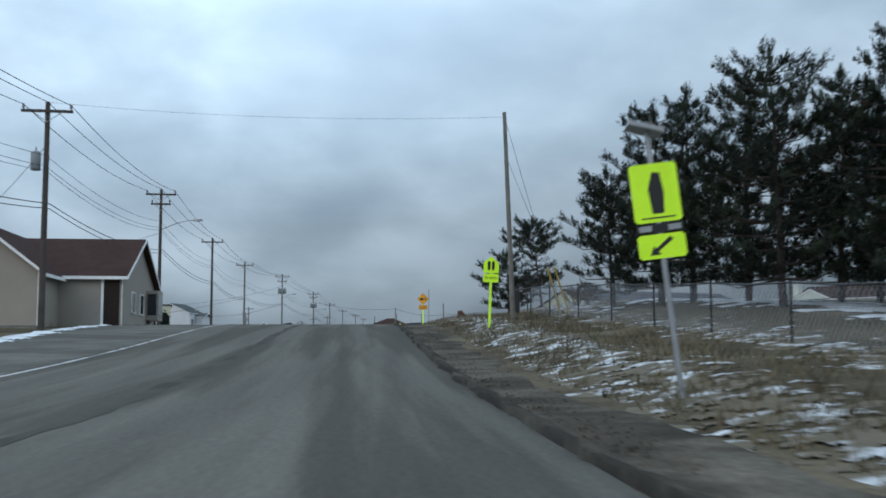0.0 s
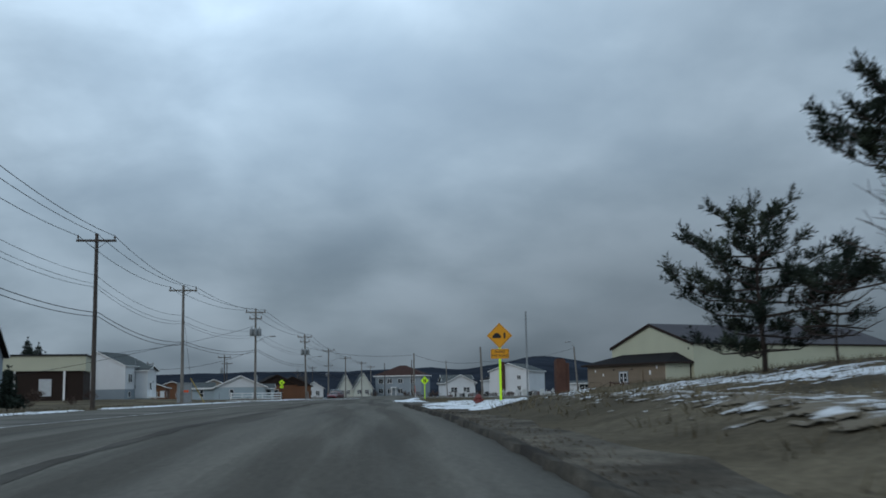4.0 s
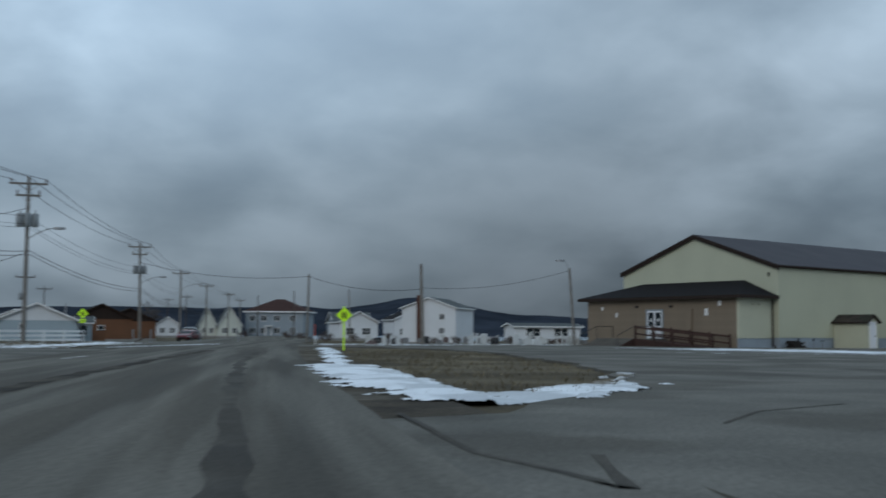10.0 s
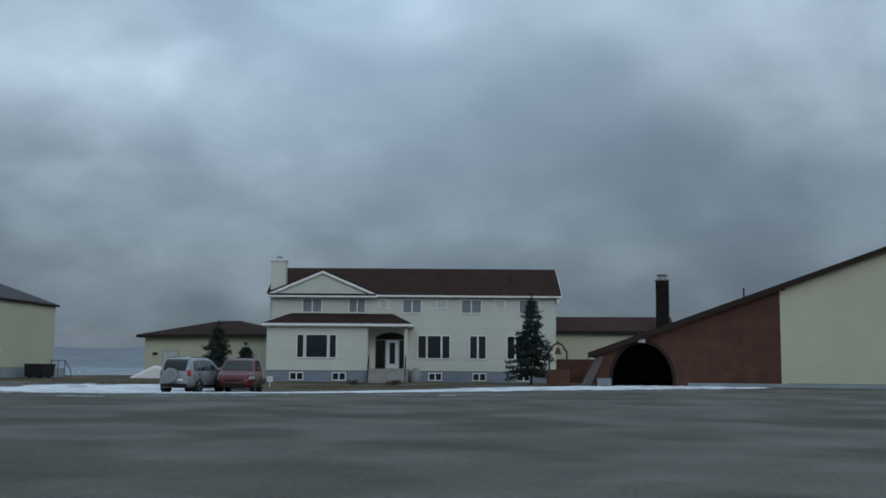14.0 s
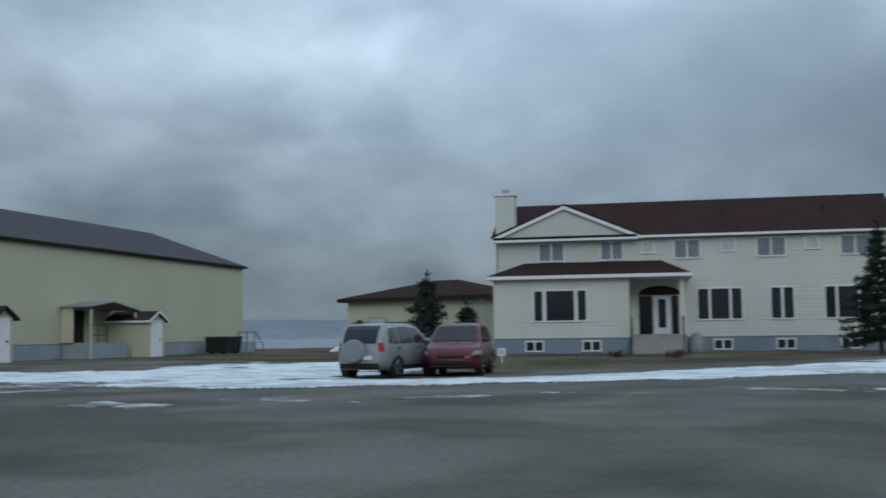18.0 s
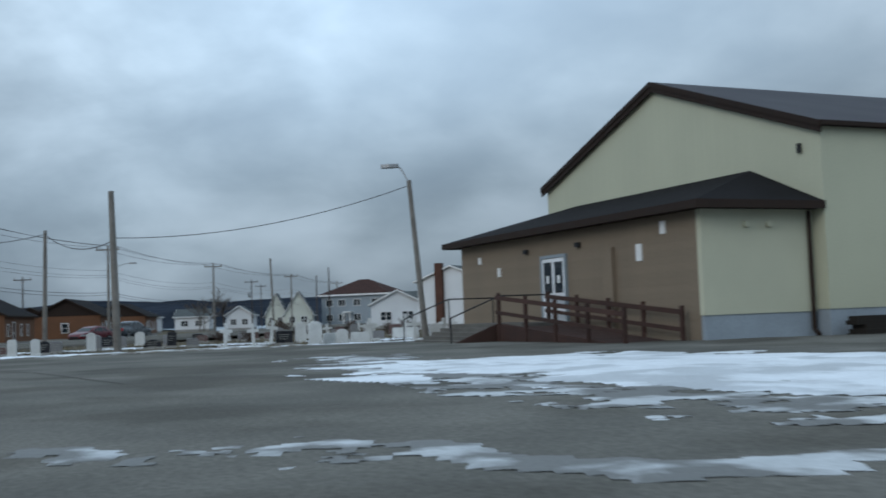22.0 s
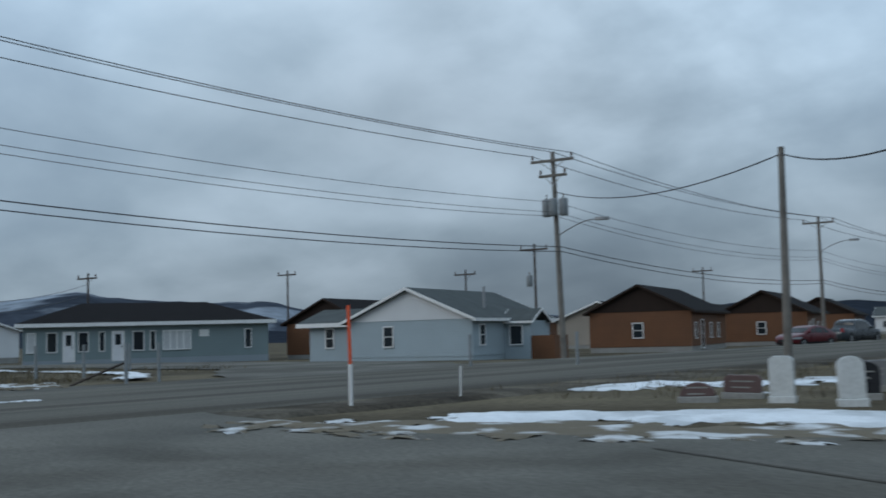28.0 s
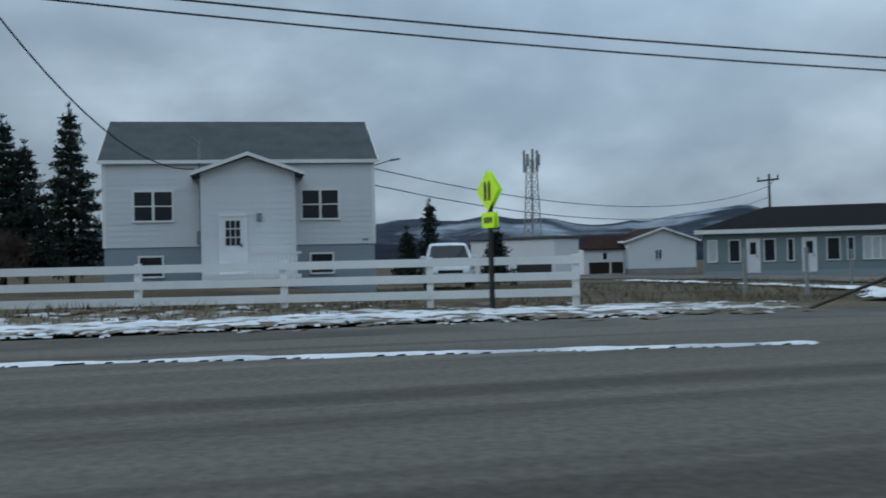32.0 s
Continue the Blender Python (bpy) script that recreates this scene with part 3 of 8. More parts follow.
gx, gy = spread(-70, 130, 2.0, 4200), spread(-30, 330, 2.0, 4200)
bm = bmesh.new()
rows = [[bm.verts.new((x, y, ground_z(x, y) + 0.07 * noise.noise(Vector((x * 0.35, y * 0.35, 0))) * (1 if 3 < x - road_x(y) < 12 and y < 100 else 0.35))) for y in gy] for x in gx]
for r0, r1 in zip(rows, rows[1:]):
    for j in range(len(gy) - 1):
        bm.faces.new((r0[j], r1[j], r1[j + 1], r0[j + 1]))
structure("ground", bm, GRASS_GROUND, "dead brown winter grass with bare soil", "ground", True)


def strip(name, a, b, ys, lift, mat, label, category, cols=1, edge=0.0, follow=False, skirt=True):
    """A band along the road between the offsets a and b; edge: how ragged its sides are."""
    bm = bmesh.new()
    last = None
    uv = bm.loops.layers.uv.new("along")
    for y in ys:
        row = []
        for k in range(cols + 1):
            x = a + (b - a) * k / cols + road_x(y)
            if edge and k in (0, cols):
                x += edge * noise.noise(Vector((x * 0.7, y * 0.55, 5.0)))
            z = (ground_z(x, y) if follow else road_z(y)) + lift
            row.append(bm.verts.new((x, y, z)))
        if skirt:
            (xa, _, za), (xb, _, zb) = row[0].co, row[-1].co
            row = [bm.verts.new((xa - 0.3, y, za - 0.16))] + row + [bm.verts.new((xb + 0.3, y, zb - 0.16))]
        if last:
            for k in range(len(row) - 1):
                f = bm.faces.new((last[k], last[k + 1], row[k + 1], row[k]))
                for lp in f.loops:
                    lp[uv].uv = (lp.vert.co.x - road_x(lp.vert.co.y), lp.vert.co.y)
        last = row
    return structure(name, bm, mat, label, category, True)


YS = [float(v) for v in np.arange(-60, 420, 1.5)]
strip("road", -7.3, 1.98, YS, 0.09, ASPHALT, "worn grey asphalt road with salt-stained wheel tracks", "road", 8, 0.12)
strip("road_shoulder_east", 1.85, 3.4, [y for y in YS if y < 104 or y > 121], 0.065, GRAVEL, "dark gravel shoulder beside the asphalt", "shoulder", 4, 0.5, True)
strip("road_shoulder_west", -13.2, -7.2, [y for y in YS if y < 166], 0.07, LOT, "broad worn asphalt shoulder along the road", "shoulder", 4, 0.6)
strip("road_shoulder_verge", -9.6, -7.2, [y for y in YS if y > 165], 0.07, LOT, "worn asphalt shoulder beside the grass verge", "shoulder", 3, 0.5)
strip("edge_line", -7.16, -7.04, [y for y in YS if 16 < y < 108], 0.097, LINE_PAINT, "faded white edge line on the asphalt", "road marking", 1, skirt=False)


def painted(x0, y0, x1, y1, w=0.13):
    """One straight stroke of worn line paint on the road."""
    bm = bmesh.new()
    n = max(2, int(abs(y1 - y0)))
    last = None
    for k in range(n + 1):
        x, y = x0 + (x1 - x0) * k / n, y0 + (y1 - y0) * k / n
        row = [bm.verts.new((x + d, y, road_z(y) + 0.097)) for d in (-w / 2, w / 2)]
        if last:
            bm.faces.new((last[0], last[1], row[1], row[0]))
        last = row
    structure("edge_line", bm, LINE_PAINT, "faded white edge line on the asphalt", "road marking")


painted(-7.1, 106.5, -6.95, 116)
painted(-6.9, 116.2, -6.2, 124.5)
painted(-5.75, 129, -5.3, 135)
painted(-4.9, 143, -4.65, 147)
# broken lip of dirt and asphalt along the climb
bm = bmesh.new()
last = None
for i in range(420):
    y = -20 + i * 0.33
    if 103 < y < 121:
        last = None
        continue
    x = 1.95 + road_x(y) + 0.14 * noise.noise(Vector((0, y * 0.5, 2))) + 0.07 * noise.noise(Vector((3, y * 2.6, 2)))
    h = max(0.0, 0.05 + 0.09 * noise.noise(Vector((1, y * 0.9, 4))) + 0.05 * noise.noise(Vector((1, y * 3.1, 8))))
    w = 0.16 + 0.1 * noise.noise(Vector((6, y * 0.8, 1)))
    row = [bm.verts.new((x + a, y, road_z(y) + b)) for a, b in ((0, 0.0), (0.03, 0.13 + h), (w, 0.12 + h * 0.8), (w + 0.3, 0.02))]
    for k in range(3 if last else 0):
        bm.faces.new((last[k], last[k + 1], row[k + 1], row[k]))
    last = row
structure("kerb", bm, KERB_TAR, "low crumbling tar kerb with grit", "kerb", True)


def inside(poly, x, y):
    c = False
    for (x0, y0), (x1, y1) in zip(poly, poly[1:] + poly[:1]):
        if (y0 > y) != (y1 > y) and x < (x1 - x0) * (y - y0) / (y1 - y0) + x0:
            c = not c
    return c


def flat_area(name, poly, z, mat, label, category, rag=0.5):
    """A level paved or grassed area with a ragged rim."""
    pts = []
    for (x0, y0), (x1, y1) in zip(poly, poly[1:] + poly[:1]):
        n = max(1, int(math.hypot(x1 - x0, y1 - y0) / 0.7))
        for k in range(n):
            x, y = x0 + (x1 - x0) * k / n, y0 + (y1 - y0) * k / n
            pts.append((x + rag * noise.noise(Vector((x * 0.5, y * 0.5, 1))), y + rag * noise.noise(Vector((x * 0.5, y * 0.5, 9)))))
    bm = bmesh.new()
    if callable(z):
        rim = [Vector(p) for p in pts]
        fill = [Vector((x, y)) for x in range(-2, 80, 3) for y in range(100, 196, 3) if inside(pts, x, y)]
        co, _, tris = delaunay_2d_cdt(rim + fill, [], [list(range(len(rim)))], 1, 0.001)[:3]
        vs = [bm.verts.new((p.x, p.y, z(p.x, p.y))) for p in co]
        for q in tris:
            bm.faces.new([vs[i] for i in q])
        high = [bm.verts.new((p[0], p[1], z(*p))) for p in pts]
        low = [bm.verts.new((p[0], p[1], z(*p) - 0.2)) for p in pts]
        for k in range(len(pts)):
            bm.faces.new((high[k], high[(k + 1) % len(pts)], low[(k + 1) % len(pts)], low[k]))
        bmesh.ops.recalc_face_normals(bm, faces=bm.faces)
    else:
        vs = [bm.verts.new((x, y, z)) for x, y in pts]
        f = bm.faces.new(vs)
        bmesh.ops.triangulate(bm, faces=[f])
    return structure(name, bm, mat, label, category)


LOT_RIM = [(1.8, 103.5), (6, 111), (14, 114), (30, 112), (60, 116), (76, 124), (77, 135), (72, 142.3), (66.3, 146.6), (60, 150.8), (56, 154.6), (54.5, 160), (54, 168), (50, 178), (40, 178.7), (34.5, 179.5), (28.5, 189.5),
           (21, 188.2), (16, 184.9), (10.5, 183.4), (7.0, 184.2), (4.9, 185.2), (4.2, 178), (9, 173.5), (11.6, 168), (12.8, 158), (11, 140), (9.4, 131), (7.4, 125.5), (5.2, 121.4), (3.6, 119.2), (1.8, 118.4)]
flat_area("car_park", LOT_RIM, lot_z, LOT, "broad worn grey asphalt car park", "car park")
flat_area("side_street", [(-6, 196), (-4, 206), (-12, 212), (-30, 213.5), (-70, 205), (-70, 200), (-30, 206), (-14, 203), (-9, 198)], 0.46, LOT, "narrow grey side street joining the road", "road")

def seam(name, pts, w, z, mat, label):
    """A ragged dark band on the asphalt along a line of the plan."""
    bm = bmesh.new()
    last, d = None, 0.0
    for (x0, y0), (x1, y1) in zip(pts, pts[1:]):
        n = max(2, int(math.hypot(x1 - x0, y1 - y0) / 0.4))
        nx, ny = (y1 - y0), -(x1 - x0)
        ln = math.hypot(nx, ny)
        for k in range(n):
            t = k / n
            x, y = x0 + (x1 - x0) * t, y0 + (y1 - y0) * t
            sh = 0.35 * w * noise.noise(Vector((x * 0.4, y * 0.4, 3)))
            hw = w * (0.5 + 0.35 * noise.noise(Vector((x * 0.8, y * 0.8, 6))))
            row = [bm.verts.new((x + nx / ln * (sh + s * hw), y + ny / ln * (sh + s * hw), z(x, y))) for s in (-1, 1)]
            if last:
                bm.faces.new((last[0], last[1], row[1], row[0]))
            last = row
    structure(name, bm, mat, label, "road marking")


def on_road(x, y):
    return road_z(y) + 0.095


def on_lot(x, y):
    return max(lot_z(x, y), road_z(y) + 0.09 if x - road_x(y) < 2.3 else -9) + 0.005


TRACK = "dark damp wheel track on the asphalt"
seam("wheel_track", [(-3.2, 97), (-3.0, 108), (-3.1, 116), (-2.9, 125.5), (-2.0, 141), (-0.6, 160)], 0.45, on_road, KERB_TAR, TRACK)
seam("wheel_track", [(0.5, 112), (0.5, 121), (0.7, 138), (1.6, 158)], 0.3, on_road, DARKTRACK, TRACK)
seam("wheel_track", [(-3.4, -8), (-3.3, 30), (-3.1, 50), (-3.1, 92)], 0.3, on_road, DARKTRACK, TRACK)
SEAM = "dark crack across the worn asphalt"
seam("asphalt_crack", [(2.4, 119), (2.4, 115), (2.9, 113), (3.4, 115.2)], 0.09, on_lot, DARKTRACK, SEAM)
seam("asphalt_crack", [(4.8, 111.7), (6.2, 113.6), (7.6, 115.6), (12, 118)], 0.05, on_lot, DARKTRACK, SEAM)
seam("asphalt_crack", [(5.6, 117.4), (6.8, 119), (9.0, 120.4)], 0.05, on_lot, DARKTRACK, SEAM)
seam("asphalt_crack", [(10.9, 141), (11.5, 150), (13, 160), (15, 172)], 0.06, on_lot, DARKTRACK, SEAM)
seam("asphalt_crack", [(13, 183), (18, 180), (25, 181), (33, 177)], 0.06, on_lot, DARKTRACK, SEAM)
seam("asphalt_crack", [(8, 180), (14, 176.5), (20, 172), (24, 166)], 0.05, on_lot, DARKTRACK, SEAM)
seam("asphalt_crack", [(34, 172), (40, 171), (50, 173)], 0.07, on_lot, DARKTRACK, SEAM)


def snow(name, cells, step, cut, scale, label, lift=0.03, high=0.07, seed=0.0, base=None, mat=None):
    """Ragged old snow: the cells of a plan for which a noise field is high, thicker towards the middle.
    cells: a function that gives at a place how deep inside the drift it lies (0 outside, 1 well inside), with its bounds."""
    fn, (x0, x1, y0, y1) = cells
    nx, ny = int((x1 - x0) / step), int((y1 - y0) / step)
    bm = bmesh.new()
    grid = {}

    def depth(i, j):
        x, y = x0 + i * step, y0 + j * step
        e = fn(x, y)
        if e <= 0:
            return -1.0
        n = 0.5 + 0.5 * noise.fractal(Vector((x * scale, y * scale, seed)), 1.0, 2.0, 4)
        return n * 0.75 + min(1.0, e) * 0.6 - cut

    def vert(i, j):
        if (i, j) not in grid:
            x, y = x0 + i * step, y0 + j * step
            d = max(0.0, depth(i, j))
            z = (base(x, y) if base else ground_z(x, y)) + lift + high * min(1.0, d * 3.5) * (0.7 + 0.6 * noise.noise(Vector((x * 2, y * 2, seed))))
            grid[(i, j)] = bm.verts.new((x + step * 0.45 * noise.noise(Vector((x * 7, y * 7, 1))), y + step * 0.45 * noise.noise(Vector((x * 7, y * 7, 7))), z if d > 0 else z - lift * 0.8))
        return grid[(i, j)]

    for i in range(nx):
        for j in range(ny):
            if depth(i + 0.5, j + 0.5) > 0:
                bm.faces.new((vert(i, j), vert(i + 1, j), vert(i + 1, j + 1), vert(i, j + 1)))
    ob = part(name, bm, mat or SNOW, smooth=True)
    return tagged(ob, label, "snow", "", "stuff")


def band(points, half):
    """Depth inside a drift that follows a line on the plan."""
    xs, ys = [p[0] for p in points], [p[1] for p in points]

    def fn(x, y):
        best = 9e9
        for (ax, ay), (bx, by) in zip(points, points[1:]):
            t = max(0, min(1, ((x - ax) * (bx - ax) + (y - ay) * (by - ay)) / ((bx - ax) ** 2 + (by - ay) ** 2)))
            best = min(best, math.hypot(x - ax - t * (bx - ax), y - ay - t * (by - ay)))
        return 1 - best / half
    return fn, (min(xs) - half, max(xs) + half, min(ys) - half, max(ys) + half)


def verge(x, y):
    return max(ground_z(x, y), road_z(y) + 0.075 if -13.1 < x - road_x(y) < 3.9 else -9, lot_z(x, y) if 0 < x < 80 and inside(LOT_RIM, x, y) else -9)


LOT_SNOW = [(31, 168.2), (35, 164.5), (40, 161.6), (46, 161.5), (52, 164)]
snow("snow_drift", band(LOT_SNOW, 4.8), 0.12, 0.44, 0.45, "long drift of old snow across the car park", 0.007, 0.035, 1, lot_z)
snow("snow_drift", band([(26.5, 174.6), (28.5, 168), (30, 162.5), (33.5, 158), (38, 155.8)], 2.6), 0.08, 0.80, 1.5, "thin streaks of snow on the asphalt", 0.008, 0.015, 21, lot_z, SLUSH)
snow("snow_drift", band([(27.5, 169.5), (31, 165), (35, 160.5), (41, 157.5)], 2.6), 0.08, 0.84, 2.2, "torn thin snow along the drift", 0.006, 0.012, 31, lot_z, SLUSH)
snow("snow_drift", band([(41.5, 153.4), (44.0, 150.8), (48.4, 147.6), (53.4, 144.9), (59, 142.2), (66.4, 138.4)], 4.4), 0.12, 0.44, 0.5, "drift of old snow before the house lawn", 0.012, 0.05, 2, lot_z)
snow("snow_drift", band([(24, 158), (32, 155), (40, 151)], 3.0), 0.1, 0.96, 0.8, "scraps of thin snow on the asphalt", 0.006, 0.015, 3, lot_z, SLUSH)
snow("snow_drift", band([(32, 148), (38, 144), (44, 138)], 3.5), 0.1, 1.0, 0.8, "scraps of thin snow on the asphalt", 0.006, 0.015, 4, lot_z, SLUSH)
snow("snow_drift", band([(4.6, 91), (5.0, 98), (5.2, 106), (6.4, 111.6), (8.4, 113.8)], 2.6), 0.08, 0.60, 1.0, "bank of white snow over the grass verge", 0.02, 0.09, 5, verge)
snow("snow_drift", band([(7, 94), (9, 100), (11, 107)], 3.0), 0.1, 0.86, 1.1, "patchy snow among the dead grass", 0.02, 0.05, 20)
snow("snow_drift", band([(4.2, 88), (5.5, 95), (6, 101)], 2.4), 0.15, 0.76, 0.8, "patchy snow in the verge grass", 0.02, 0.06, 6)
snow("snow_drift", band([(3.4, 136), (3.4, 127), (3.9, 122.2), (5.3, 123.2), (7.2, 126.0)], 1.35), 0.1, 0.56, 0.8, "rim of snow round the grass island", 0.02, 0.05, 7, verge)
snow("snow_drift", band([(7.2, 126.0), (9.4, 131.0)], 0.7), 0.08, 0.74, 1.6, "broken thin snow at the island's tip", 0.015, 0.03, 27, verge, THIN_SNOW)
snow("snow_drift", band([(3.2, 124), (3.6, 140), (5, 158), (5.6, 168)], 0.8), 0.15, 0.74, 0.5, "thin line of snow beside the road", 0.02, 0.05, 8, verge)
snow("snow_drift", band([(9.6, 186.4), (12.5, 187.2), (16, 187.8), (21, 190.2), (27, 191.2)], 1.45), 0.1, 0.54, 0.7, "rim of snow along the graveyard edge", 0.015, 0.07, 9, verge)
snow("snow_drift", band([(8.6, 184.2), (13, 185.2), (17, 186.2), (22, 188.8)], 1.7), 0.08, 0.52, 1.6, "broken snow on the gravel edge of the lot", 0.012, 0.03, 49, verge, THIN_SNOW)
snow("snow_drift", band([(8, 194), (14, 197), (22, 199), (28, 197)], 4.5), 0.2, 0.84, 0.5, "patches of snow between the graves", 0.02, 0.05, 10)
snow("snow_drift", band([(4.8, 6), (5.6, 30), (5.6, 46), (6.6, 62), (7, 84)], 3.0), 0.09, 0.85, 2.4, "patchy thin snow on the grass bank", 0.012, 0.03, 11, None, THIN_SNOW)
snow("snow_drift", band([(3.3, 9), (3.6, 16), (4.2, 26), (4.9, 38), (5.4, 60), (6.2, 70)], 1.3), 0.08, 0.86, 1.1, "streak of snow in the hollow of the bank", 0.015, 0.03, 41, None, THIN_SNOW)
snow("snow_drift", band([(9, 8), (10, 26), (9.5, 44), (12, 64)], 3.4), 0.13, 0.84, 1.5, "patchy snow along the foot of the fence", 0.02, 0.04, 12, None, THIN_SNOW)
snow("snow_drift", band([(17, 10), (17, 26), (16, 40), (15, 52)], 6.0), 0.25, 0.82, 0.5, "snow lying under the pines", 0.02, 0.05, 22)
snow("snow_drift", band([(13, 64), (10, 78), (9, 92)], 5.0), 0.16, 0.86, 0.9, "snow lying on the grass knoll", 0.02, 0.05, 13)
snow("snow_drift", band([(-12.5, 14), (-12, 30), (-13, 46), (-13.5, 62), (-15, 90), (-15.5, 112)], 1.3), 0.16, 0.72, 0.5, "ploughed ridge of snow beside the shoulder", 0.015, 0.07, 14, verge)
snow("snow_drift", band([(-14.5, 118), (-14.2, 132), (-13.4, 146), (-12.5, 160)], 1.5), 0.16, 0.62, 0.5, "ploughed ridge of dirty snow by the pole", 0.015, 0.1, 15, verge)
snow("snow_drift", band([(-11.0, 166), (-9.9, 176), (-8.9, 184), (-8.2, 189)], 3.1), 0.07, 0.80, 2.4, "patchy snow in the verge before the fence", 0.03, 0.05, 16, verge)
snow("snow_drift", band([(-6.2, 168), (-2.5, 180), (-1.6, 183), (-0.6, 186.2)], 0.26), 0.06, 0.70, 1.2, "line of snow on the road's far edge", 0.025, 0.02, 17, verge)
snow("snow_drift", band([(-11.4, 166), (-10.4, 176), (-9.4, 184), (-8.4, 189)], 3.3), 0.07, 0.56, 2.2, "thin snow and dead grass before the rail fence", 0.02, 0.03, 56, verge, THIN_SNOW)
snow("snow_drift", band([(-9, 195), (-14, 199), (-22, 201), (-34, 203)], 0.9), 0.15, 0.75, 0.5, "thin snow beside the side street", 0.02, 0.05, 18, lambda x, y: max(verge(x, y), 0.46))

# the bay and the far shore
bm = bmesh.new()
for q in ([(75, 260), (4000, 260 - 1500), (4000, 4000), (-1200, 4000)],):
    bm.faces.new([bm.verts.new((x, y, -5.2)) for x, y in q])
structure("water", bm, WATER, "cold grey water of a wide bay", "sea")


def ridge(name, a0, a1, far, top, rough, mat, label, seed, foot=-12.0, shape=None):
    """A range of hills along an arc round the place, by compass bearings in degrees."""
    bm = bmesh.new()
    n = int((a1 - a0) * 2)
    last = None
    for i in range(n + 1):
        a = a0 + (a1 - a0) * i / n
        s, c = math.sin(radians(a)), math.cos(radians(a))
        edge = min(1.0, min(i, n - i) / (n * 0.12))
        h = (top + rough * noise.fractal(Vector((a * 0.09, seed, 0)), 0.8, 2.1, 5) + rough * 0.4 * noise.noise(Vector((a * 0.45, seed, 3))) + (shape(a) if shape else 0.0)) * (0.25 + 0.75 * edge)
        col = []
        for k, (dr, f) in enumerate(((0, 0.0), (180, 0.55), (420, 0.85), (700, 1.0), (1000, 0.7), (1300, 0.0))):
            r = far + dr
            hh = foot + (h - foot) * f + (rough * 0.25 * noise.noise(Vector((a * 0.35, k * 0.7, seed))) if 0 < k < 5 else 0)
            col.append(bm.verts.new((r * s, 120 + r * c, hh)))
        if last:
            for k in range(5):
                bm.faces.new((last[k], col[k], col[k + 1], last[k + 1]))
        last = col
    structure(name, bm, mat, label, "hills", True)


def bump_at(*peaks):
    return lambda a: sum(h * math.exp(-((a - c) / w) ** 2) for c, w, h in peaks)


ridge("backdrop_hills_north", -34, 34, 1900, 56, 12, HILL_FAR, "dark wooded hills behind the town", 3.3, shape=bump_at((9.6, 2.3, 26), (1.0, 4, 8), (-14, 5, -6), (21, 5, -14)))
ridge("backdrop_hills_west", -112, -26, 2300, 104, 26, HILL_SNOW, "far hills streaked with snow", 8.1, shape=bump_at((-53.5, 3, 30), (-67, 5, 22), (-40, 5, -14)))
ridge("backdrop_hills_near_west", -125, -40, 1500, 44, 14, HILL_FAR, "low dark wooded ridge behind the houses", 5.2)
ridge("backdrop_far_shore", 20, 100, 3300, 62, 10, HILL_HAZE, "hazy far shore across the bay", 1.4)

# ---- the parish hall with its annex ----
HALL = turned(39.48, 179.45, 0.42, (0.901, 0.4339))
hall = thing("parish_hall", HALL, "long cream steel-clad hall with a grey metal roof and block base", "hall")
L, W, EV, RG = 36.65, 15.5, 6.0, 8.72
gable_walls(hall, 0, L, 0, W, 0.8, EV, RG, CREAM_METAL, "x", 0.25)
bpart("foundation", BLOCK, hall, [(0.03, L - 0.03, 0.03, W - 0.03, -0.6, 0.8)], "grey painted block base")
gable_roof(hall, 0, L, 0, W, EV + 0.02, RG, ROOF_GREY, "x", 0.2, 0.16, TRIM_BROWN)
for y0, y1 in ((-0.2, W / 2), (W + 0.2, W / 2)):
    bm = bmesh.new()
    ez = EV + 0.02 - (RG - EV - 0.02) / (W / 2) * 0.2
    slab(bm, [(-0.19, y0, ez - 0.2), (-0.19, y1, RG - 0.2), (-0.19, y1, RG - 0.01), (-0.19, y0, ez - 0.01)], (0.06, 0, 0))
    part("verge_board", bm, TRIM_BROWN, hall)
bpart("eave_gutter", TRIM_BROWN, hall, [(-0.2, L + 0.2, -0.29, -0.235, EV - 0.03, EV + 0.09)])
bpart("wall_lamp", DARK_STEEL, hall, [(-0.1, 0, 0.75, 0.87, 5.32, 5.6)])
# pieces of pipe and duct on the long wall
for u0, u1, z0, z1 in ((5.0, 5.6, 0.25, 0.6), (4.1, 4.2, 0.0, 0.75), (2.2, 2.3, 0.0, 0.75)):
    bpart("wall_fitting", DARK_STEEL, hall, [(u0, u1, -0.06, 0.03, z0, z1)])

# annex: x from -3.9 to 0, y from 0.5 to 15.8
bpart("annex_wall", TAN, hall, [(-3.9, -3.7, 0.7, 15.8, 0.0, 3.64)], "tan lap siding")
bpart("annex_wall", CREAM, hall, [(-3.93, 0.0, 0.5, 0.7, 0.75, 3.64)], "cream siding")
bpart("annex_wall", TAN, hall, [(-3.7, 0.0, 15.6, 15.8, 0.0, 3.62)])
bpart("annex_foundation", BLOCK, hall, [(-3.9, 0.0, 0.53, 0.7, -0.5, 0.75)], "grey painted block base")
a, b, c, d = (-4.45, -0.05, 3.68), (-4.45, 16.4, 3.68), (-0.01, 16.4, 3.68), (-0.01, -0.05, 3.68)
e, f = (-0.01, 3.0, 4.95), (-0.01, 13.2, 4.95)
for q in ([a, e, f, b], [d, e, a], [b, f, c]):
    bm = bmesh.new()
    slab(bm, q, (0, 0, 0.16))
    part("annex_roof", bm, SHINGLE_DARK, hall, "dark shingles")
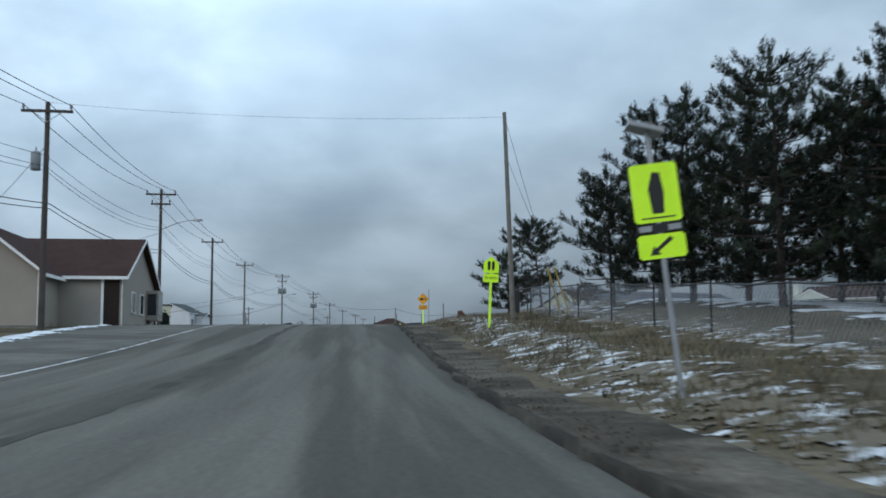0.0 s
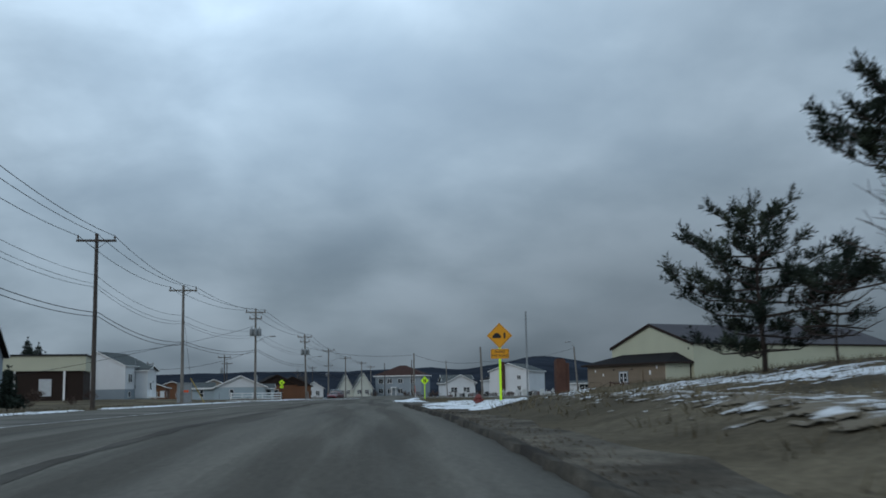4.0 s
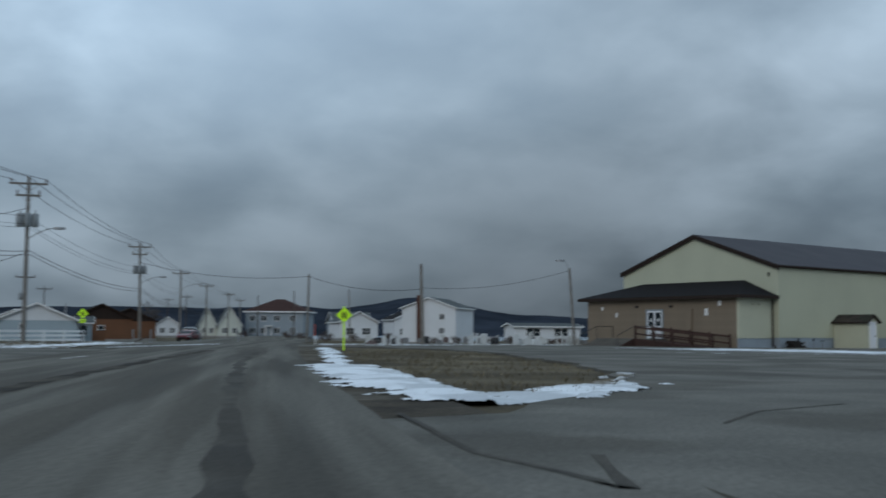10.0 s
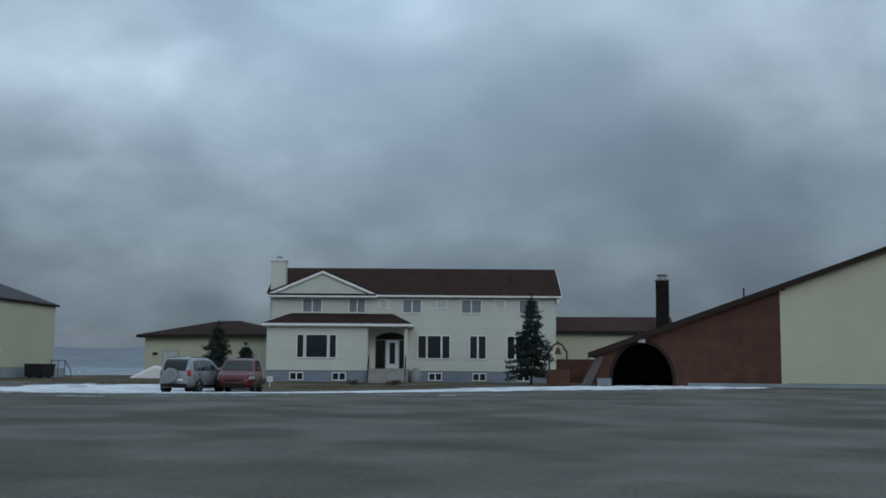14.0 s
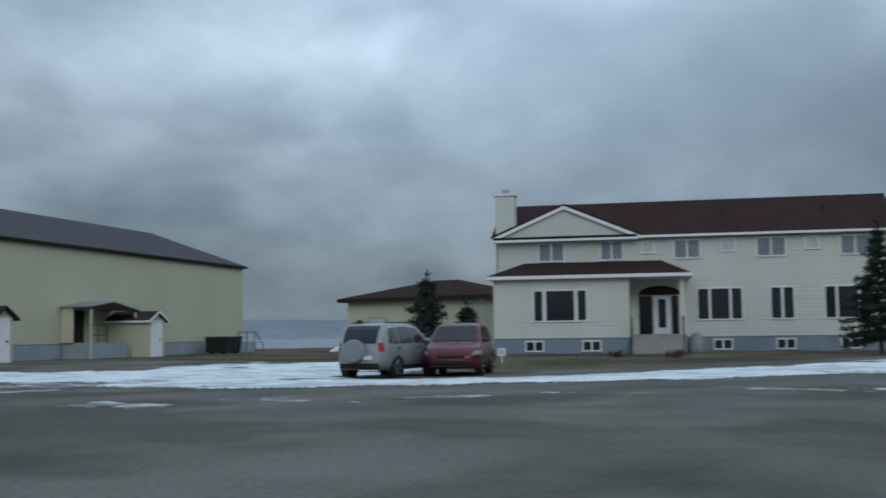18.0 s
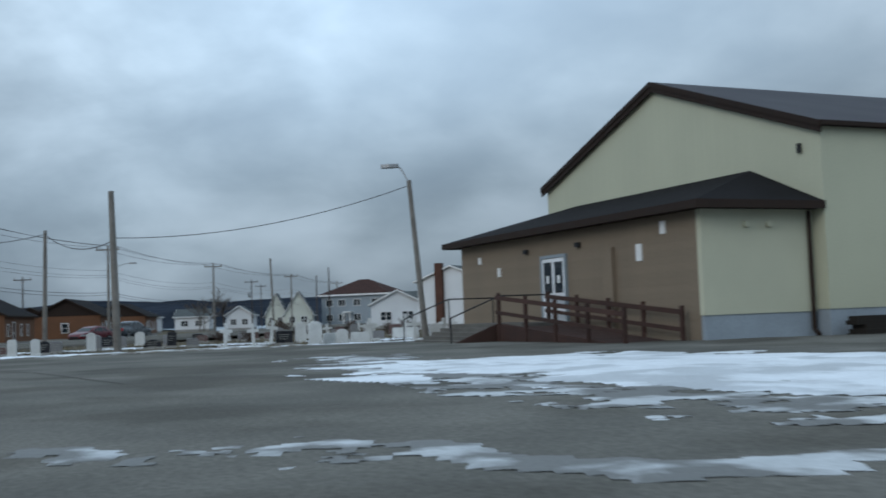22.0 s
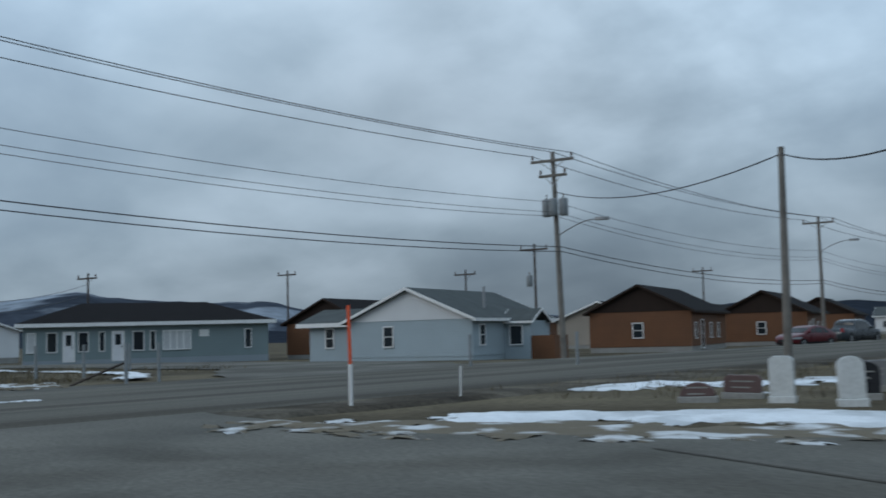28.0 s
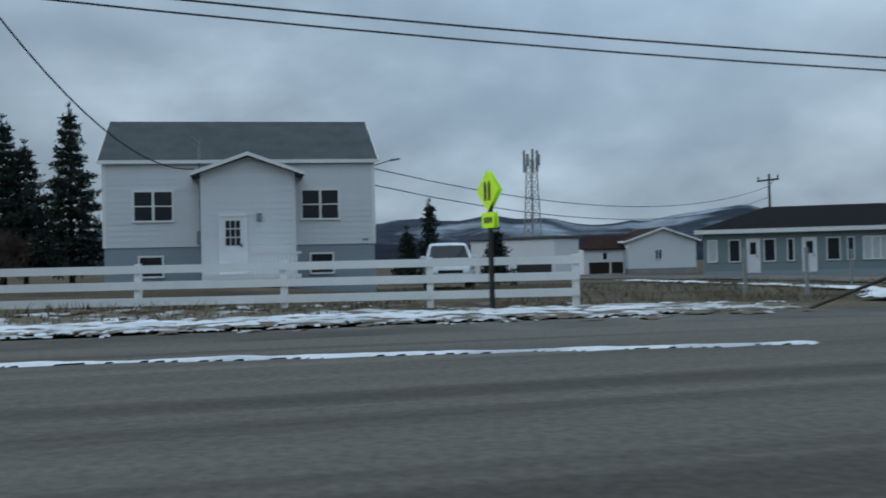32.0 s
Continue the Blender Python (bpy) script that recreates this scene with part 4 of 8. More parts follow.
bpart("annex_fascia", TRIM_BROWN, hall, [(-4.48, -4.45, -0.08, 16.43, 3.62, 3.845), (-4.45, -0.02, -0.08, -0.05, 3.62, 3.845), (-4.45, -0.02, 16.4, 16.43, 3.62, 3.845)])
bpart("annex_soffit", TRIM_BROWN, hall, [(-4.44, -3.92, -0.04, 16.39, 3.64, 3.675), (-3.92, -0.02, -0.04, 0.48, 3.64, 3.675)])
lap_boards(hall, 0.72, 15.78, -3.9, 0.02, 3.62, 0.2, TAN, -1, "y", None, 0.013)
# double door
dd = bpart("double_door", DOOR_WHITE, hall, [(-3.98, -3.86, 7.72, 8.44, 0.66, 2.78), (-3.98, -3.86, 8.46, 9.18, 0.66, 2.78)], "pale double door with glass lights")
bpart("door_frame", GREY_BLUE, dd, [(-4.0, -3.88, 7.6, 7.7, 0.66, 2.9), (-4.0, -3.88, 9.2, 9.3, 0.66, 2.9), (-4.0, -3.88, 7.7, 9.2, 2.8, 2.9)])
for y in (7.9, 8.62):
    bpart("door_light", GLASS, dd, [(-3.992, -3.98, y - 0.08, y + 0.44, 1.62, 2.66)])
    bpart("notice", TRIM_WHITE, dd, [(-3.996, -3.992, y + 0.1, y + 0.26, 1.95, 2.2)])
for y, z, w, h in ((3.3, 2.4, 0.28, 0.5), (2.1, 3.1, 0.24, 0.36), (14.0, 2.9, 0.2, 0.26), (12.4, 2.35, 0.2, 0.32)):
    bpart("wall_plate", TRIM_WHITE, hall, [(-3.955, -3.9, y, y + w, z, z + h)])
for y in (10.2, 6.7):
    bpart("flood_light", DARK_STEEL, hall, [(-4.05, -3.9, y, y + 0.22, 3.05, 3.2)])
bpart("pipe_chase", TAN, hall, [(-4.05, -3.9, 4.75, 5.3, 0.2, 2.9)])
for x in (-2.5, -1.7):
    bpart("vent_cap", CREAM, hall, [(x, x + 0.2, 0.38, 0.5, 3.15, 3.3)])
bm = bmesh.new()
tube(bm, (-0.2, 0.42, 3.6), (-0.2, 0.42, 0.25), 0.06)
tube(bm, (-0.2, 0.42, 0.25), (-0.35, 0.1, 0.1), 0.06)
part("downspout", bm, TRIM_BROWN, hall)

# concrete steps and landing, wooden ramp
steps = thing("entrance_steps", HALL, "broad worn concrete steps with pipe railings at the hall door", "steps")
bpart("landing", CONCRETE_DARK, steps, [(-5.9, -3.98, 7.2, 12.9, -0.3, 0.66)])
for k in range(5):
    bpart("step", CONCRETE_DARK, steps, [(-5.9 - 0.34 * (k + 1), -5.9 - 0.34 * k, 8.7, 12.9, -0.3, 0.66 - 0.13 * (k + 1))])
for y in (8.75, 12.8):
    bm = bmesh.new()
    tube(bm, (-4.1, y, 1.58), (-5.9, y, 1.58), 0.025)
    tube(bm, (-5.9, y, 1.58), (-7.7, y, 0.9), 0.025)
    for x, z in ((-4.1, 1.58), (-5.9, 1.58), (-7.7, 0.9)):
        tube(bm, (x, y, 0.0), (x, y, z), 0.025)
    part("railing", bm, DARK_STEEL, steps)
ramp = thing("wooden_ramp", HALL, "dark stained wooden access ramp with board rails", "ramp")
RT, RB, RX0, RX1 = 8.5, 0.9, -6.1, -4.25


def deck_z(y):
    return -0.04 + 0.66 * (y - RB) / (RT - RB)


for k in range(24):
    y0 = RB + (RT - RB) * k / 24
    y1 = y0 + (RT - RB) / 24 - 0.02
    bm = bmesh.new()
    slab(bm, [(RX0, y0, deck_z(y0)), (RX1, y0, deck_z(y0)), (RX1, y1, deck_z(y1)), (RX0, y1, deck_z(y1))], (0, 0, 0.045))
    part("deck_board", bm, RAMP_WOOD, ramp)
bm = bmesh.new()
slab(bm, [(RX0, RB - 1.1, -0.08), (RX1, RB - 1.1, -0.08), (RX1, RB, deck_z(RB) + 0.03), (RX0, RB, deck_z(RB) + 0.03)], (0, 0, 0.03))
part("toe_plate", bm, CONCRETE, ramp, "pale worn toe plate")
bm = bmesh.new()
slab(bm, [(RX0 - 0.02, RT + 0.1, -0.2), (RX0 - 0.02, RB, -0.2), (RX0 - 0.02, RB, deck_z(RB)), (RX0 - 0.02, RT, deck_z(RT)), (RX0 - 0.02, RT + 0.1, deck_z(RT))], (0.05, 0, 0))
part("skirt_board", bm, RAMP_WOOD, ramp)
# the low wooden cheek between the ramp and the steps
bm = bmesh.new()
slab(bm, [(-5.95, 8.6, -0.2), (-7.9, 8.6, -0.2), (-7.9, 8.6, -0.02), (-6.1, 8.6, 0.66), (-5.95, 8.6, 0.66)], (0, 0.08, 0))
part("cheek", bm, RAMP_WOOD, ramp)
for x in (RX0 - 0.06, RX1 - 0.04):
    for k in range(5):
        y = RT - 0.1 - k * (RT - RB - 0.3) / 4
        bpart("post", RAMP_WOOD, ramp, [(x, x + 0.1, y - 0.05, y + 0.05, -0.2, deck_z(y) + 1.06)])
    for h, hw in ((0.42, 0.06), (0.9, 0.07)):
        bm = bmesh.new()
        slab(bm, [(x - 0.03, RT, deck_z(RT) + h - hw), (x - 0.03, RB + 0.1, deck_z(RB) + h - hw), (x - 0.03, RB + 0.1, deck_z(RB) + h + hw), (x - 0.03, RT, deck_z(RT) + h + hw)], (0.028, 0, 0))
        part("rail_board", bm, RAMP_WOOD, ramp)


def shed(u, v0, width, roof, label, white_trim):
    """A small shed against the long wall, its door in the gable that faces the lot."""
    s = thing("tool_shed", HALL @ Matrix.Translation((u, 0, 0)), label, "shed", "sheds beside the hall")
    gable_walls(s, 0, width, v0, -0.03, -0.2, 2.05, 2.48, CREAM, "y", 0.1)
    gable_roof(s, 0, width, v0, -0.2, 2.06, 2.5, roof, "y", 0.22, 0.09, TRIM_WHITE if white_trim else TRIM_BROWN)
    door(s, width * 0.24, width * 0.76, 0.0, 1.95, v0)
    bpart("corner_board", CREAM, s, [(-0.02, 0.08, v0 - 0.02, v0, -0.2, 2.05), (width - 0.08, width + 0.02, v0 - 0.02, v0, -0.2, 2.05)])
    return s


shed(6.7, -2.85, 1.35, SHINGLE_OLD, "small cream tool shed with brown shingles and white door", False)
shed(19.7, -2.7, 1.7, SHINGLE_OLD, "small cream shed with white eaves and white door", True)

porch = thing("side_entrance", HALL @ Matrix.Translation((15.6, 0, 0)), "covered side entrance with block stair and flat gable canopy", "entrance")
bpart("landing", BLOCK, porch, [(0.1, 3.2, -1.6, -0.03, -0.3, 0.85)])
for k in range(5):
    bpart("step", CONCRETE, porch, [(3.2 + 0.3 * k, 3.5 + 0.3 * k, -1.6, -0.2, -0.3, 0.85 - 0.17 * (k + 1))])
bm = bmesh.new()
slab(bm, [(3.2, -1.62, -0.2), (5.0, -1.62, -0.2), (3.2, -1.62, 1.0)], (0, -0.1, 0))
part("stair_cheek", bm, BLOCK, porch)
bpart("wind_wall", CREAM, porch, [(-0.05, 0.05, -0.75, -0.03, 0.85, 2.8)])
bm = bmesh.new()
slab(bm, [(-0.2, -1.9, 2.72), (-0.2, 0.0, 2.72), (2.0, 0.0, 3.02), (2.0, -1.9, 3.02)], (0, 0, 0.07))
slab(bm, [(2.0, -1.9, 3.02), (2.0, 0.0, 3.02), (4.6, 0.0, 2.6), (4.6, -1.9, 2.6)], (0, 0, 0.07))
part("canopy", bm, STEEL, porch, "pale metal canopy")
bm = bmesh.new()
slab(bm, [(-0.1, -1.87, 2.62), (4.5, -1.87, 2.52), (4.5, -1.87, 2.6), (2.0, -1.87, 3.0), (-0.1, -1.87, 2.72)], (0, 0.05, 0))
part("canopy_gable", bm, TRIM_BROWN, porch)
bpart("door", TRIM_BROWN, porch, [(0.9, 1.95, -0.07, 0.0, 0.86, 2.6)])
for x in (0.0, 4.2):
    bpart("post", CREAM, porch, [(x, x + 0.1, -1.85, -1.75, 0.0, 2.7)])
bm = bmesh.new()
for z in (1.25, 1.8):
    tube(bm, (0.2, -1.6, z), (1.8, -1.6, z), 0.025)
for x in (0.2, 1.0, 1.8):
    tube(bm, (x, -1.6, 0.85), (x, -1.6, 1.8), 0.025)
part("railing", bm, DARK_STEEL, porch)

stair = thing("fire_exit_stair", HALL @ Matrix.Translation((33.0, 0, 0)), "block landing with pipe rail at the hall's far corner", "steps")
bpart("landing", BLOCK, stair, [(0, 2.6, -1.5, -0.02, -0.3, 0.75)])
bm = bmesh.new()
tube(bm, (0, -1.5, 1.4), (2.6, -1.5, 1.4), 0.03)
tube(bm, (2.6, -1.5, 1.4), (3.9, -1.5, 0.5), 0.03)
for x, z in ((0, 1.4), (1.3, 1.4), (2.6, 1.4), (3.9, 0.5)):
    tube(bm, (x, -1.5, -0.3), (x, -1.5, z), 0.03)
part("railing", bm, DARK_STEEL, stair)

bin_ = thing("waste_skip", HALL @ Matrix.Translation((29.6, -2.4, 0.0)), "black steel waste skip beside the hall", "skip")
bm = bmesh.new()
slab(bm, [(0, 0, 0.08), (2.0, 0, 0.08), (2.3, 0, 1.05), (-0.1, 0, 1.05)], (0, 1.5, 0))
part("body", bm, DARK_STEEL, bin_, bevel=0.03)
bpart("lid", CAR_PLASTIC, bin_, [(-0.12, 1.1, -0.05, 1.55, 1.05, 1.1), (1.14, 2.32, -0.05, 1.55, 1.05, 1.1)])
for x in (0.2, 0.9, 1.6):
    bpart("rib", DARK_STEEL, bin_, [(x, x + 0.1, -0.06, 0.0, 0.15, 1.0)])
for x in (0.2, 1.8):
    bpart("castor", TYRE, bin_, [(x, x + 0.12, 0.2, 0.4, -0.02, 0.12), (x, x + 0.12, 1.1, 1.3, -0.02, 0.12)])

pallets = thing("timber_pile", HALL @ Matrix.Translation((0.2, -0.6, 0.0)), "low pile of dark timber against the block base", "timber")
for k in range(5):
    bpart("board", OLD_TIMBER, pallets, [(0.11 * (k % 3), 1.75 - 0.13 * (k * 2 % 5), -0.5 + 0.1 * k, 0.25, 0.12 * k - 0.02, 0.1 + 0.12 * k)])
for x in (2.6, 3.6, 4.6):
    blk = thing("concrete_block", HALL @ Matrix.Translation((x, -0.5, 0.0)), "grey concrete block standing by the wall", "block", "blocks beside the hall")
    bpart("slab", BLOCK, blk, [(0, 0.85, 0, 0.3, -0.05, 0.55)], bevel=0.02)

# ---- the rectory ----
RECT = turned(70.29, 169.91, 0.40, (0.499, -0.8666))
rect = thing("rectory", RECT, "long two-storey ivory clapboard house with a brown shingle roof", "house")
bpart("wall_front", IVORY, rect, [(0, 20.4, 0, 0.25, 0.8, 6.25)])
bpart("wall_back", IVORY, rect, [(0, 20.4, 8.75, 9.0, 0.8, 6.25)])
for x in (0, 20.15):
    bm = bmesh.new()
    slab(bm, [(x, 0.25, 0.8), (x, 8.75, 0.8), (x, 8.75, 6.25), (x, 4.5, 8.4), (x, 0.25, 6.25)], (0.25, 0, 0))
    part("gable_wall", bm, IVORY, rect)
bpart("foundation", BLUE_BLOCK, rect, [(0.03, 20.37, 0.03, 8.97, -0.5, 0.8)], "blue-grey painted base")
gable_roof(rect, 0, 20.4, 0, 9, 6.28, 8.45, SHINGLE_BROWN, "x", 0.4, 0.1, TRIM_WHITE)
lap_boards(rect, 7.1, 20.38, 0.0, 0.82, 6.24, 0.2085, IVORY, thick=0.021)
lap_boards(rect, 0.02, 7.1, 0.0, 4.8, 6.24, 0.2057, IVORY, thick=0.021)
lap_boards(rect, 0.07, 7.06, -2.2, 0.82, 3.95, 0.2087, IVORY, thick=0.021)
# pediment over the left end
bm = bmesh.new()
slab(bm, [(0.1, -0.32, 6.25), (7.2, -0.32, 6.25), (3.66, -0.32, 7.8)], (0, 0.3, 0))
part("pediment", bm, IVORY, rect)
for x0, x1 in ((-0.35, 3.66), (7.65, 3.66)):
    bm = bmesh.new()
    slab(bm, [(x0, -0.45, 6.18), (x1, -0.45, 7.86), (x1, 3.8, 7.86), (x0, 3.8, 6.18)], (0, 0, 0.16))
    part("pediment_roof", bm, SHINGLE_BROWN, rect)
    bm = bmesh.new()
    slab(bm, [(x0, -0.5, 6.02), (x1, -0.5, 7.72), (x1, -0.5, 7.9), (x0, -0.5, 6.2)], (0, 0.06, 0))
    part("pediment_board", bm, TRIM_WHITE, rect)
bpart("pediment_ledge", SHINGLE_DARK, rect, [(-0.2, 7.5, -0.55, -0.02, 6.12, 6.26)])
bpart("pediment_ledge", TRIM_WHITE, rect, [(-0.25, 7.55, -0.58, -0.02, 6.0, 6.12)])
chim = bpart("chimney", IVORY, rect, [(-0.2, 0.85, 0.4, 1.3, 3.8, 8.75)], "ivory clad chimney")
bpart("chimney_cap", TRIM_WHITE, chim, [(-0.28, 0.93, 0.32, 1.38, 8.68, 8.8)])
bm = bmesh.new()
tube(bm, (0.32, 0.85, 8.8), (0.32, 0.85, 9.05), 0.2, n=12)
part("flue", bm, STEEL, chim)
# projecting ground-floor bay with the recessed porch
bpart("bay_wall", IVORY, rect, [(0.05, 7.08, -2.2, -2.0, 0.8, 3.95), (0.05, 0.25, -2.0, 0.0, 0.8, 3.95), (6.9, 7.08, -2.0, 0.0, 0.8, 3.95)])
bpart("bay_foundation", BLUE_BLOCK, rect, [(0.08, 7.05, -2.17, -0.02, -0.5, 0.8)], "blue-grey painted base")
bpart("porch_floor", CONCRETE, rect, [(7.1, 9.9, -2.2, -0.02, -0.3, 0.95)])
bpart("porch_post", IVORY, rect, [(9.62, 9.86, -2.15, -1.93, 0.95, 3.9)])
a, b = (-0.2, -2.6, 3.95), (10.2, -2.6, 3.95)
e, f = (1.4, -0.02, 4.75), (8.7, -0.02, 4.75)
for q in ([a, b, f, e], [(-0.2, -0.02, 3.95), a, e], [b, (10.2, -0.02, 3.95), f]):
    bm = bmesh.new()
    slab(bm, q, (0, 0, 0.12))
    part("bay_roof", bm, SHINGLE_BROWN, rect)
bpart("bay_fascia", TRIM_WHITE, rect, [(-0.23, 10.23, -2.64, -2.6, 3.88, 4.05), (-0.23, -0.2, -2.6, -0.02, 3.88, 4.05), (10.2, 10.23, -2.6, -0.02, 3.88, 4.05)])
bpart("bay_soffit", TRIM_WHITE, rect, [(-0.18, 10.18, -2.58, -0.04, 3.88, 3.92)])
dr = bpart("front_door", DOOR_WHITE, rect, [(8.28, 9.1, -0.06, 0.0, 0.97, 2.98)], "white front door with a tall glass light")
bpart("door_light", GLASS, dr, [(8.5, 8.9, -0.075, -0.06, 1.3, 2.8)])
bpart("side_light", CAR_GLASS, dr, [(7.5, 8.2, -0.05, 0.0, 0.97, 2.98), (9.2, 9.55, -0.05, 0.0, 0.97, 2.98)])
bm = bmesh.new()
for k in range(8):
    a0, a1 = math.pi * k / 8, math.pi * (k + 1) / 8
    slab(bm, [(8.6 + 1.15 * math.cos(a0), -0.05, 3.02 + 0.5 * math.sin(a0)), (8.6 + 1.15 * math.cos(a1), -0.05, 3.02 + 0.5 * math.sin(a1)), (8.6, -0.05, 3.02)], (0, 0.05, 0))
part("fan_light", bm, TRIM_BROWN, rect)
for k in range(4):
    bpart("porch_step", CONCRETE, rect, [(7.2, 9.8, -2.2 - 0.32 * (k + 1), -2.2 - 0.32 * k, -0.3, 0.95 - 0.19 * (k + 1))])
for x in (7.2, 9.75):
    bm = bmesh.new()
    tube(bm, (x, -2.2, 1.85), (x, -3.5, 1.0), 0.03)
    for y, z0, z1 in ((-2.2, 0.95, 1.85), (-2.85, 0.4, 1.42), (-3.5, 0.0, 1.0)):
        tube(bm, (x, y, z0), (x, y, z1), 0.02)
    part("porch_railing", bm, DARK_STEEL, rect)
for x0, x1 in ((2.2, 2.62), (2.82, 4.27), (4.45, 4.88)):
    window(rect, x0, x1, 1.72, 3.26, -2.2)
for x0, x1 in ((10.56, 11.1), (11.22, 12.15), (12.27, 12.78), (14.26, 14.75), (14.87, 15.36), (16.93, 17.42), (17.54, 18.5), (18.62, 19.1)):
    window(rect, x0, x1, 1.72, 3.3, 0.0)
for x0, x1, z0, p in ((2.25, 3.55, 4.98, 2), (5.58, 6.68, 4.98, 2), (7.78, 8.33, 5.3, 1), (9.45, 10.7, 4.98, 2), (11.88, 12.5, 5.3, 1), (13.65, 15.02, 4.98, 2), (16.07, 16.67, 5.3, 1), (17.8, 19.15, 4.98, 2)):
    window(rect, x0, x1, z0, 5.88, 0.0, p, glass=CURTAIN if p == 1 else CURTAIN_DIM)
for x0, y in ((1.75, -2.17), (4.7, -2.17), (11.35, 0.03), (14.5, 0.03), (17.65, 0.03)):
    window(rect, x0, x0 + 0.85, 0.18, 0.62, y, 2)
for x in (12.0, 17.2):
    bm = bmesh.new()
    tube(bm, (x, 2.0, 7.2), (x, 2.0, 7.75), 0.06)
    part("roof_vent", bm, DARK_STEEL, rect)
bpart("gutter_return", TRIM_WHITE, rect, [(20.45, 20.62, -0.3, 0.4, 5.7, 6.2)])
bm = bmesh.new()
lathe(bm, [(0.42, -0.1), (0.46, 0.2), (0.42, 0.5), (0.3, 0.8), (0.16, 0.97), (0.05, 1.02)], 14, (10.4, -0.9, 0))
for v in bm.verts:
    v.co += Vector((0.05 * noise.noise(v.co * 3.0), 0.05 * noise.noise(v.co * 3.0 + Vector((5, 0, 0))), 0))
tagged(part("wrapped_shrub", bm, TANK_GREY), "small shrub wrapped in grey sacking beside the wall", "shrub").matrix_basis = RECT

# ---- the church, its arched passage and the low link ----
CH = turned(68.98, 141.30, 0.42, (0.34, -0.94))
church = thing("church", CH, "low church of brick and cream siding under a long dark roof", "church")
bm = bmesh.new()
R, CX, ZB = 1.72, -0.35, 0.1
arc = [(CX + R * math.cos(math.pi * k / 14), ZB + 0.2 + (2.22) * math.sin(math.pi * k / 14)) for k in range(15)]
slope = 0.362


def top_at(x):
    return 1.9 + (x + 2.95) * slope


# brick front, built as strips round the arch so that the opening goes through
xs = sorted({-3.0, *[p[0] for p in arc], 2.4, 7.3})
for x0, x1 in zip(xs, xs[1:]):
    def under(x):
        if abs(x - CX) >= R - 1e-6:
            return None
        return ZB + 0.2 + 2.22 * math.sqrt(max(0.0, 1 - ((x - CX) / R) ** 2))
    m = (x0 + x1) / 2
    lo0 = lo1 = -0.3
    if under(m) is not None:
        lo0, lo1 = under(x0) or ZB + 0.2, under(x1) or ZB + 0.2
    slab(bm, [(x0, 0, lo0), (x1, 0, lo1), (x1, 0, top_at(x1)), (x0, 0, top_at(x0))], (0, 0.4, 0))
part("brick_front", bm, BRICK, church, "red-brown brick")
for k in range(14):
    (x0, z0), (x1, z1) = arc[k], arc[k + 1]
    bm = bmesh.new()
    slab(bm, [(x0, -0.02, z0), (x1, -0.02, z1), (CX + (x1 - CX) * 1.1, -0.02, ZB + 0.2 + (z1 - ZB - 0.2) * 1.1), (CX + (x0 - CX) * 1.1, -0.02, ZB + 0.2 + (z0 - ZB - 0.2) * 1.1)], (0, 0.2, 0))
    part("arch_brick", bm, TRIM_BROWN, church)
bm = bmesh.new()
rows_ = [[bm.verts.new((x, y, z)) for x, z in arc] for y in (0.4, 5.0)]
for k in range(14):
    bm.faces.new((rows_[0][k], rows_[0][k + 1], rows_[1][k + 1], rows_[1][k]))
bm.faces.new(rows_[1])
part("passage_vault", bm, TRIM_BROWN, church)
bpart("cream_front", CREAM, church, [(7.3, 7.6, -0.05, 0.35, -0.3, 5.5)])
bm = bmesh.new()
slab(bm, [(7.6, -0.05, 0.3), (24, -0.05, 0.3), (24, -0.05, top_at(15.5) - (24 - 15.5) * slope), (15.5, -0.05, top_at(15.5)), (7.6, -0.05, top_at(7.6))], (0, 0.4, 0))
part("gable_front", bm, CREAM, church, "cream siding")
bpart("base_course", BLOCK, church, [(2.2, 24, -0.08, 0.3, -0.4, 0.28), (-2.9, CX - R - 0.02, -0.06, 0.3, -0.4, 0.5)])
bpart("side_wall", BRICK, church, [(-3.0, -2.7, 0.4, 14, -0.3, 1.9), (23.7, 24, 0.4, 14, -0.3, 5.3), (-3, 24, 13.7, 14, -0.3, 1.9)])
for x0, x1 in ((-3.4, 15.5), (24.5, 15.5)):
    z0 = top_at(-3.4) if x0 < 0 else top_at(15.5) - 9 * slope
    bm = bmesh.new()
    slab(bm, [(x0, -0.45, z0), (x1, -0.45, top_at(15.5)), (x1, 14.3, top_at(15.5)), (x0, 14.3, z0)], (0, 0, 0.2))
    part("roof_slope", bm, SHINGLE_DARK, church)
    bm = bmesh.new()
    slab(bm, [(x0, -0.5, z0 - 0.12), (x1, -0.5, top_at(15.5) - 0.12), (x1, -0.5, top_at(15.5) + 0.22), (x0, -0.5, z0 + 0.22)], (0, 0.05, 0))
    part("barge_board", bm, TRIM_BROWN, church)
bm = bmesh.new()
slab(bm, [(-3.9, -0.1, 0.0), (-3.3, -0.1, 0.0), (-2.5, -0.1, 1.75), (-2.9, -0.1, 1.75)], (0, 0.5, 0))
part("buttress", bm, CONCRETE_DARK, church)
bpart("date_plate", TRIM_WHITE, church, [(-0.55, -0.15, -0.06, 0.0, 2.55, 2.75)])
bm = bmesh.new()
tube(bm, (5.4, 0.4, top_at(5.4)), (5.4, 0.4, top_at(5.4) + 0.75), 0.05)
part("roof_pipe", bm, DARK_STEEL, church)

